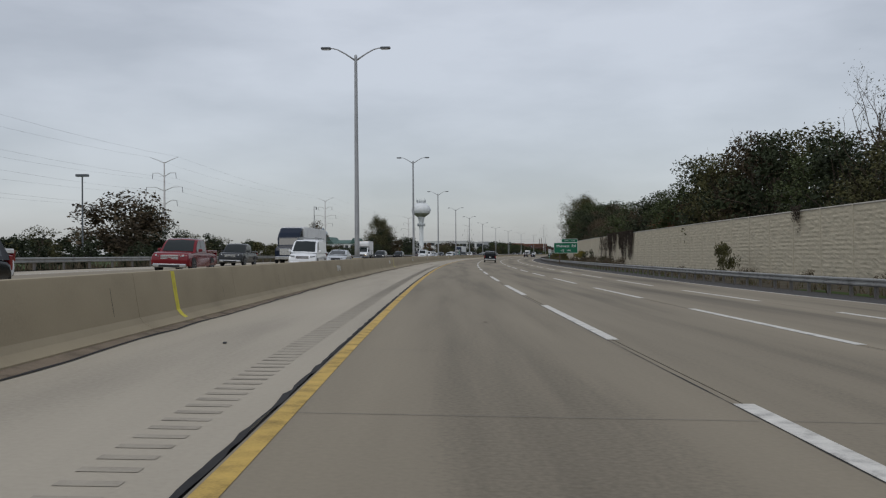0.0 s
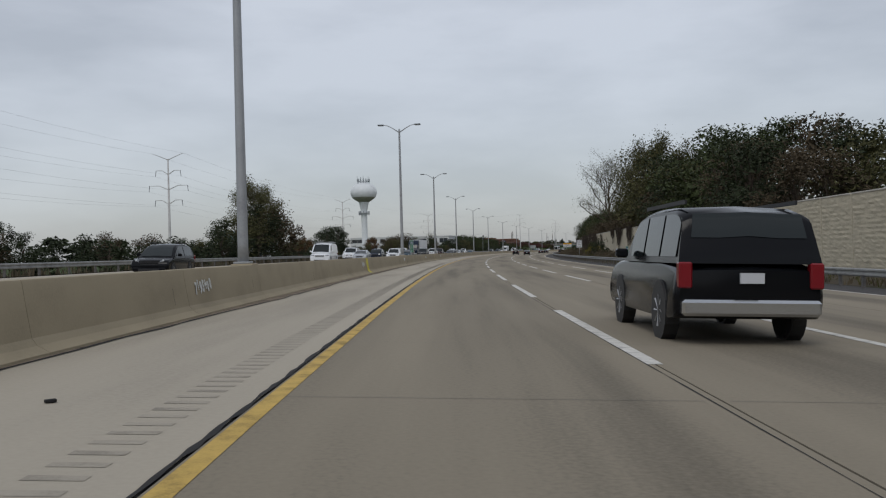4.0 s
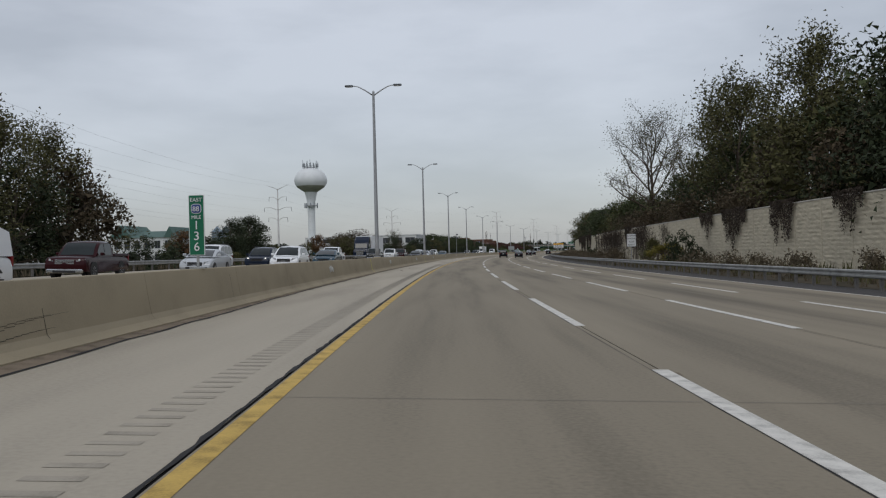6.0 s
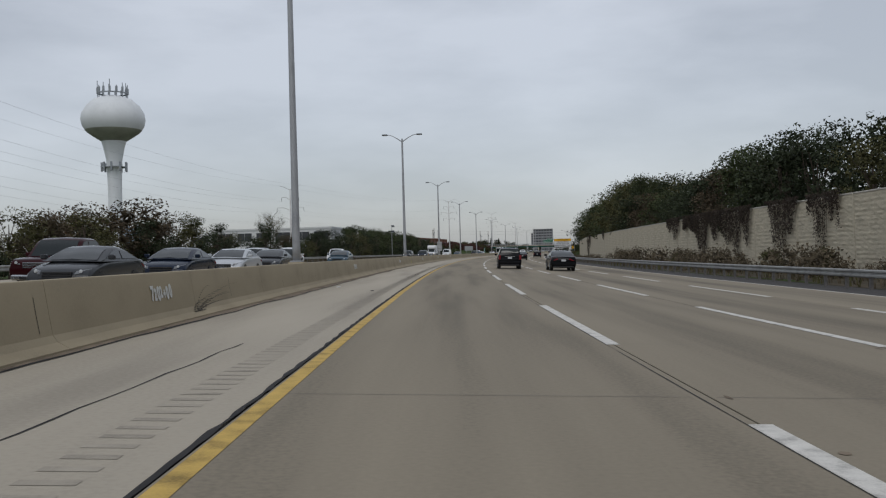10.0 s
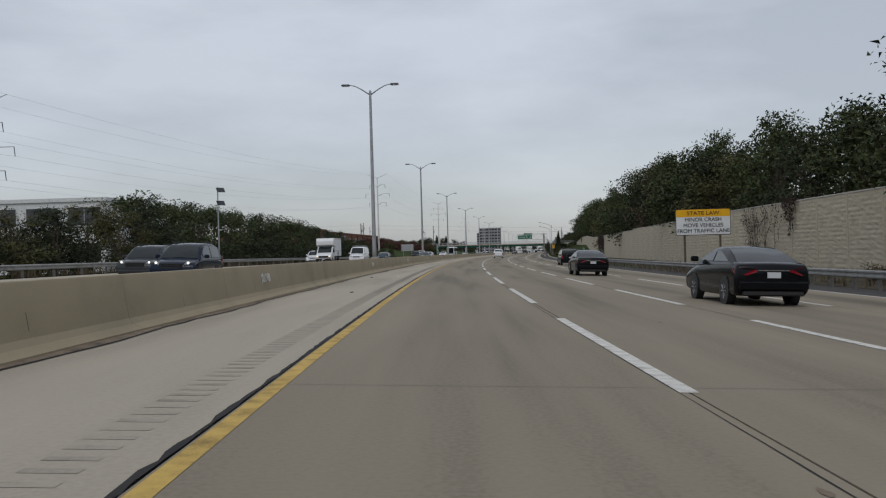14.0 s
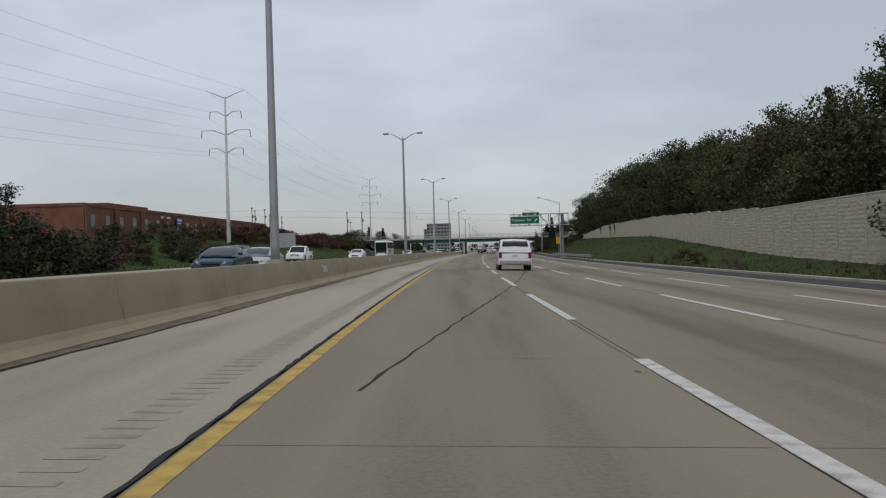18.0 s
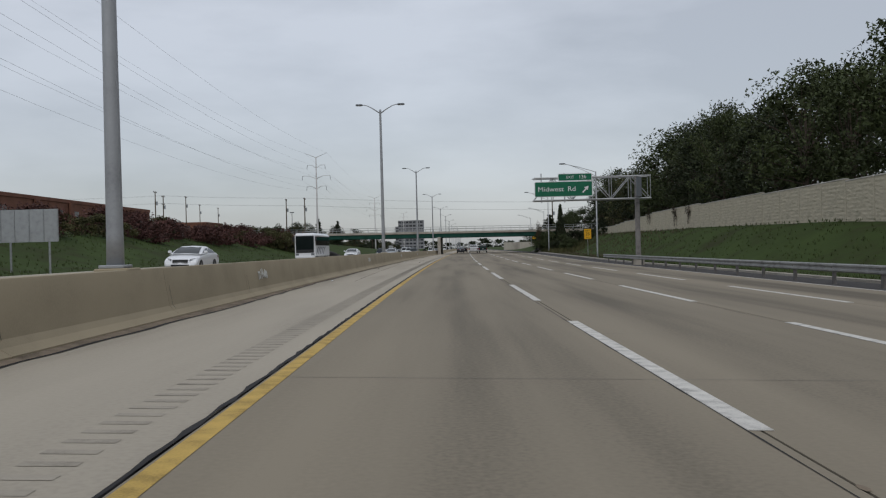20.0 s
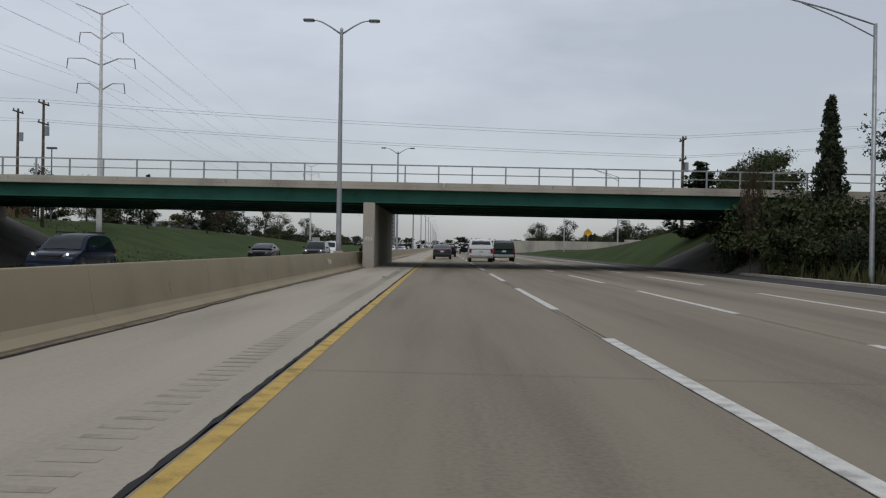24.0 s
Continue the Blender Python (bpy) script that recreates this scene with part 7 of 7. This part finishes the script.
def vine(s, width, reach, seed, leafy, hangs):
    """Creeper on the wall's face: a ragged hanging mat, or bare stems that fan out from the ground."""
    r = random.Random(seed)
    lat, _, _ = wall_at(s)
    e = thing("climbing_vine", place(s, lat - 0.17, 0), "dry brown vine hanging over the noise wall" if hangs else "bare branching vine climbing the noise wall panels", "vine", group="vines on the noise wall")
    top = wall_at(s)[2] - bank(s) * 20 - e.matrix_basis.translation.z + 0.15
    low = max(0.1, top - reach)
    bm = bmesh.new()
    ends = []

    def creep(y, z, a, length, rad, level):
        pts = [(r.uniform(-0.03, 0.0), y, z)]
        for _ in range(3):
            a += r.uniform(-0.28, 0.28)
            y, z = y + math.sin(a) * length / 3, z + math.cos(a) * length / 3
            pts.append((r.uniform(-0.07, 0.0), y, min(top, z)))
        tube(bm, pts, [rad, rad * 0.9, rad * 0.75, rad * 0.6], 3, False)
        ends.append((y, min(top, z)))
        if level and z < top:
            for k in range(r.choice((2, 2, 3))):
                creep(y, z, a + r.uniform(-0.95, 0.95), length * r.uniform(0.65, 0.95), rad * 0.65, level - 1)

    waves = [(r.uniform(0.6, 4.5), r.uniform(0, 6.28), r.uniform(0.06, 0.22)) for _ in range(5)]

    def depth(u):
        d = (1 - abs(u) ** 1.8) * 0.78 + sum(c * math.sin(a * 3 * u + b) for a, b, c in waves)
        return max(0.03, min(1.0, d))
    if hangs:
        for _ in range(int(6 + width * 5)):
            u = r.uniform(-0.9, 0.9)
            y, z, d = u * width / 2, top, depth(u) * reach * r.uniform(0.5, 1.05)
            pts = []
            for q in range(6):
                pts.append((r.uniform(-0.10, -0.01), y, max(low, z)))
                y += r.uniform(-0.15, 0.15) - u * 0.03
                z -= d / 5
            tube(bm, pts, 0.012, 3, False)
    else:
        for k in range(max(3, int(width * (2.6 if leafy > 600 else 1.5)))):
            creep(r.uniform(-0.45, 0.45) * width, low, r.uniform(-0.5, 0.5), reach * 0.30, 0.030, 4)
    part("stem", bm, M_VINE_STEM, e)
    verts, faces = [], []
    for _ in range(leafy):
        if hangs:
            u = r.uniform(-1, 1)
            v = r.random() ** 1.35 * depth(u) * 1.06
            y, z = u * width / 2 + r.gauss(0, 0.06), top + 0.20 - v * reach
        else:
            y, z = r.choice(ends)
            y, z = y + r.gauss(0, 0.16), z + r.gauss(0, 0.14)
        if not low * 0.7 < z < top + 0.25:
            continue
        c = Vector((r.uniform(-0.20, -0.02), y, z))
        a = Vector((r.uniform(-0.4, 0.4), r.uniform(-1, 1), r.uniform(-1, 1))).normalized() * r.uniform(0.04, 0.10)
        b = Vector((r.uniform(-0.6, 0.6), r.uniform(-1, 1), r.uniform(-1, 1))).normalized() * r.uniform(0.03, 0.08)
        n = len(verts)
        verts += [c - a, c + b, c + a, c - b]
        faces.append((n, n + 1, n + 2, n + 3))
    o = mesh_object("leaf_mat", verts, faces, M_VINE)
    o.parent = e
    tagged(o, kind="stuff")


M_VINE_STEM = material("dry_vine_stem", (0.075, 0.060, 0.047), 0.95, vary=0.25, scale=4, fine=20)
for i, (s, w, reach, leafy, hangs) in enumerate(((121, 5.0, 4.3, 3600, True), (127, 8.0, 4.4, 5200, True), (135, 3.4, 3.0, 1400, True), (140, 5.5, 4.5, 3600, True), (146, 3.4, 4.3, 500, False), (152, 3.0, 4.0, 300, False), (259, 4.0, 2.6, 1600, True), (270, 5.0, 3.4, 2400, True), (282, 6.5, 3.8, 3200, True), (291, 4.5, 2.4, 1600, True), (312, 5.0, 4.3, 260, False), (320, 4.0, 4.3, 240, False), (325, 5.0, 4.3, 800, False), (329, 5.0, 4.4, 900, False), (333, 4.5, 4.4, 800, False), (338.5, 6.0, 2.2, 1500, True), (340, 3.0, 3.0, 620, False), (346.5, 3.0, 4.3, 620, False), (350, 5.0, 4.4, 900, False), (354, 5.0, 4.4, 1000, False), (358, 5.0, 4.4, 1000, False), (362, 5.0, 4.4, 1000, False), (366, 5.0, 4.4, 800, False), (371, 4.5, 4.4, 420, False), (376, 4.5, 4.3, 380, False), (381, 3.4, 4.2, 260, False), (386, 2.6, 4.0, 200, False), (401, 5.0, 4.0, 2000, True), (408.5, 6.5, 4.2, 3200, True), (421, 11, 4.2, 6000, True), (432, 14, 4.4, 9000, True), (444, 7, 2.4, 2000, True), (544, 2.6, 2.6, 800, True), (550, 6.0, 4.2, 500, False), (512, 2.2, 1.6, 500, True), (661, 8.0, 3.8, 900, False), (667, 8.0, 3.8, 900, False), (664, 9.0, 1.2, 1200, True), (802, 2.0, 2.2, 160, False), (809, 2.6, 2.4, 240, False), (827, 1.8, 1.6, 140, False), (60, 1.6, 1.6, 300, True))):
    vine(s, w, reach, 100 + i, leafy, hangs)


# marks on the barrier face that looks to the traffic: unreadable survey marks as bars, yellow stripes
def face_patch(bm, s, z0, z1, width, lift=0.004):
    def at(z):
        for (a0, b0), (a1, b1) in zip(BAR[7:], BAR[8:]):
            if b1 <= z <= b0:
                return a0 + (a1 - a0) * (b0 - z) / (b0 - b1)
        return 0.4
    rows = [z1, *[q for q in (0.82, 0.46, 0.20, 0.12) if z0 < q < z1], z0]
    prev = None
    for z in rows:
        a = MED + at(z) + lift
        cur = [bm.verts.new(W(s, a, 0, False) + Vector((0, 0, z + lift * 0.5 + terrain(s, MED)))), bm.verts.new(W(s + width, a, 0, False) + Vector((0, 0, z + lift * 0.5 + terrain(s + width, MED))))]
        if prev:
            bm.faces.new((prev[0], prev[1], cur[1], cur[0]))
        prev = cur


M_SCUFF = material("rubber_scuff", (0.075, 0.066, 0.050), 0.9, vary=0.3, scale=6, fine=50)


def barrier_marks():
    r = random.Random(8)
    # sprayed station numbers, one every hundred feet
    known = ((7190, 8.0), (7196, 183.2), (7202, 358.5), (7207, 504.9), (7209, 565.3), (7216, 776.4), (7219, 868.0))
    for k in range(7190, 7220):
        s = float(np.interp(k, [q[0] for q in known], [q[1] for q in known]))
        e = thing("station_mark", place(s, MED + 0.158, 0.50, 90, ground=False) @ Matrix.Rotation(radians(-9), 4, "X"), "faded white sprayed station number on the barrier", "road marking", "station marks")
        e.matrix_basis = Matrix.Translation((0, 0, terrain(s, MED))) @ e.matrix_basis
        x = 0.0
        for c in f"{k}+00":
            k_ = 0.29 * r.uniform(0.85, 1.12)
            share("figure", GLYPH[c], e, Matrix.Translation((x, -0.006, r.uniform(-0.03, 0.03))) @ Matrix.Rotation(radians(90), 4, "X") @ Matrix.Rotation(radians(r.uniform(-9, 9)), 4, "Z") @ Matrix.Diagonal((k_ * 0.8, k_, 1, 1)))
            x += 0.160 + r.uniform(-0.015, 0.02)
    # black scuffs where something scraped along
    o = mesh_object("tyre_scuffs", [], [], M_SCUFF)
    bm = bmesh.new()
    for s0, n in ((360.5, 9), (661, 6), (790, 6), (214, 3), (548, 3)):
        for _ in range(n):
            a, rise, length, w = s0 + r.uniform(0, 0.7), r.uniform(0.10, 0.46), r.uniform(1.0, 3.6), r.uniform(0.006, 0.016)
            for q in range(14):
                f = q / 14
                z = 0.10 + rise * (1 - (1 - f) ** 2.2)
                face_patch(bm, a + length * f, z, z + w * (1.2 - f), length / 14, 0.0035)
    bm.to_mesh(o.data)
    bm.free()
    tagged(o, "dark tyre scuffs scraped along the barrier face", "scuff", kind="stuff")
    for s0, n in ((15.0, 1), (70.5, 1), (185.4, 3), (258.2, 1), (313, 1), (430, 1)):
        for k in range(n):
            o = mesh_object("yellow_stripe", [], [], M_YELLOW_BRIGHT)
            bm = bmesh.new()
            face_patch(bm, s0 + k * 0.315, 0.02, 0.83, 0.29 if n > 1 else 0.20)
            bm.to_mesh(o.data)
            bm.free()
            tagged(o, "yellow painted drain marker stripe on the barrier", "road marking", "yellow stripes")
    # dark stained cracks at and between the joints
    o = mesh_object("barrier_cracks", [], [], M_JOINT)
    bm = bmesh.new()
    s = -55.0
    while s < 880:
        z1 = r.uniform(0.35, 0.7)
        face_patch(bm, s, r.uniform(0.12, 0.3), z1, 0.012, 0.003)
        s += r.choice((3.05, 6.1, 6.1, 9.2))
    bm.to_mesh(o.data)
    bm.free()
    tagged(o, "thin dark weathered cracks in the barrier concrete", "crack", kind="stuff")


barrier_marks()
for o in GLYPH.values():
    bpy.data.objects.remove(o)


def road_wear():
    r = random.Random(12)
    # rumble strip grooves in the shoulder
    verts, faces = [], []
    s = -20.0
    while s < 880:
        a, b, c, d = W(s, -2.26, 0.003), W(s, -1.92, 0.003), W(s + 0.11, -1.92, 0.003), W(s + 0.11, -2.26, 0.003)
        n = len(verts)
        verts += [a, b, c, d]
        faces.append((n, n + 1, n + 2, n + 3))
        s += 0.30
    tagged(mesh_object("rumble_strip", verts, faces, M_RUMBLE), "milled rumble strip grooves in the concrete shoulder", "rumble strip", kind="stuff")
    # tar lines along the longitudinal joints, uneven in width
    for lat, wide in ((-1.582, 0.021), (2.145, 0.007), (5.81, 0.005)):
        verts, faces = [], []
        s = -30.0
        k = 0
        while s < 900:
            w = wide * r.uniform(0.35, 1.6)
            o = r.uniform(-0.5, 0.5) * wide
            verts += [W(s, lat - w + o, 0.004), W(s, lat + w + o, 0.004)]
            if k:
                n = 2 * k
                faces.append((n - 2, n - 1, n + 1, n))
            k += 1
            s += 0.24 if wide > 0.01 else 0.7
        tagged(mesh_object("tar_joint", verts, faces, M_JOINT), "ragged black tar joint between concrete slabs", "joint", kind="structure")
    # slab joints across the lanes
    verts, faces = [], []
    s = -30.0
    while s < 900:
        for a, b in ((-1.5, 2.1), (2.3, 5.8), (6.0, 9.5), (9.6, 13.2)):
            n = len(verts)
            verts += [W(s, a, 0.003), W(s, b, 0.003), W(s + 0.012, b, 0.003), W(s + 0.012, a, 0.003)]
            faces.append((n, n + 1, n + 2, n + 3))
        s += 4.6
    tagged(mesh_object("slab_joint", verts, faces, M_GROOVE), "fine sawn joints across the concrete lanes", "joint", kind="stuff")
    # spalls, patches and scraps
    verts, faces = [], []
    for _ in range(170):
        s, lat = r.uniform(0, 880), r.choice((2.2, 2.35, 5.9, 9.5, 4.0, 0.5)) + r.gauss(0, 0.12)
        w, l = r.uniform(0.02, 0.07), r.uniform(0.04, 0.16)
        n = len(verts)
        ring = [W(s + l * math.cos(t) * r.uniform(0.6, 1), lat + w * math.sin(t) * r.uniform(0.6, 1), 0.0045) for t in [k * 0.898 for k in range(7)]]
        verts += ring
        faces.append(tuple(range(n, n + 7)))
    tagged(mesh_object("spall_patches", verts, faces, M_GUTTER), "small dark spalls and tar patches along the joints", "road wear", kind="stuff")
    for _ in range(34):
        s, lat = r.uniform(10, 880), r.uniform(-4.2, -2.0)
        m = place(s, lat, 0.004, r.uniform(0, 360))
        o = part("debris", boxes((-0.02, -r.uniform(0.03, 0.12), 0, 0.03, 0.05, r.uniform(0.012, 0.03)), bevel=0.005), r.choice((M_TYRE, M_TRIM, M_SIGN_WHITE, M_GUTTER)), None)
        o.matrix_basis = m
        tagged(o, "small scrap of litter on the concrete shoulder", "debris", "shoulder litter")
    # one long diagonal crack across the lanes, and wandering ones along the shoulder
    for name, label, ss, lats, half in (
        ("diagonal_crack", "long sealed diagonal crack across the lanes", (630, 638.6, 642.9, 650.4, 661.3, 678.5), (-0.7, 0.35, 0.9, 1.82, 2.96, 4.4), 0.022),
        ("shoulder_crack", "thin wandering crack along the concrete shoulder", (322, 330, 336, 347, 356), (-3.5, -3.33, -3.21, -2.9, -2.7), 0.012),
        ("shoulder_crack", "thin wandering crack along the concrete shoulder", (726, 741, 752, 770, 782), (-3.3, -3.58, -3.7, -3.95, -4.1), 0.014),
        ("shoulder_crack", "thin wandering crack along the concrete shoulder", (560, 566, 572, 580), (-3.7, -3.3, -3.1, -2.9), 0.010),
    ):
        verts, faces = [], []
        n = int((ss[-1] - ss[0]) / 0.5)
        for k in range(n + 1):
            s = ss[0] + (ss[-1] - ss[0]) * k / n
            lat = float(np.interp(s, ss, lats)) + 0.02 * math.sin(k * 1.7) + r.uniform(-0.012, 0.012)
            w = half * r.uniform(0.5, 1.2)
            verts += [W(s, lat - w, 0.0042), W(s, lat + w, 0.0042)]
            if k:
                faces.append((2 * k - 2, 2 * k - 1, 2 * k + 1, 2 * k))
        tagged(mesh_object(name, verts, faces, M_JOINT), label, "crack", kind="structure")


M_RUMBLE = material("milled_groove", (0.340, 0.305, 0.248), 0.95, vary=0.15)
M_GROOVE = material("joint_groove", (0.200, 0.184, 0.158), 0.95, vary=0.2)
road_wear()

finish_belt()
finish_kinds()
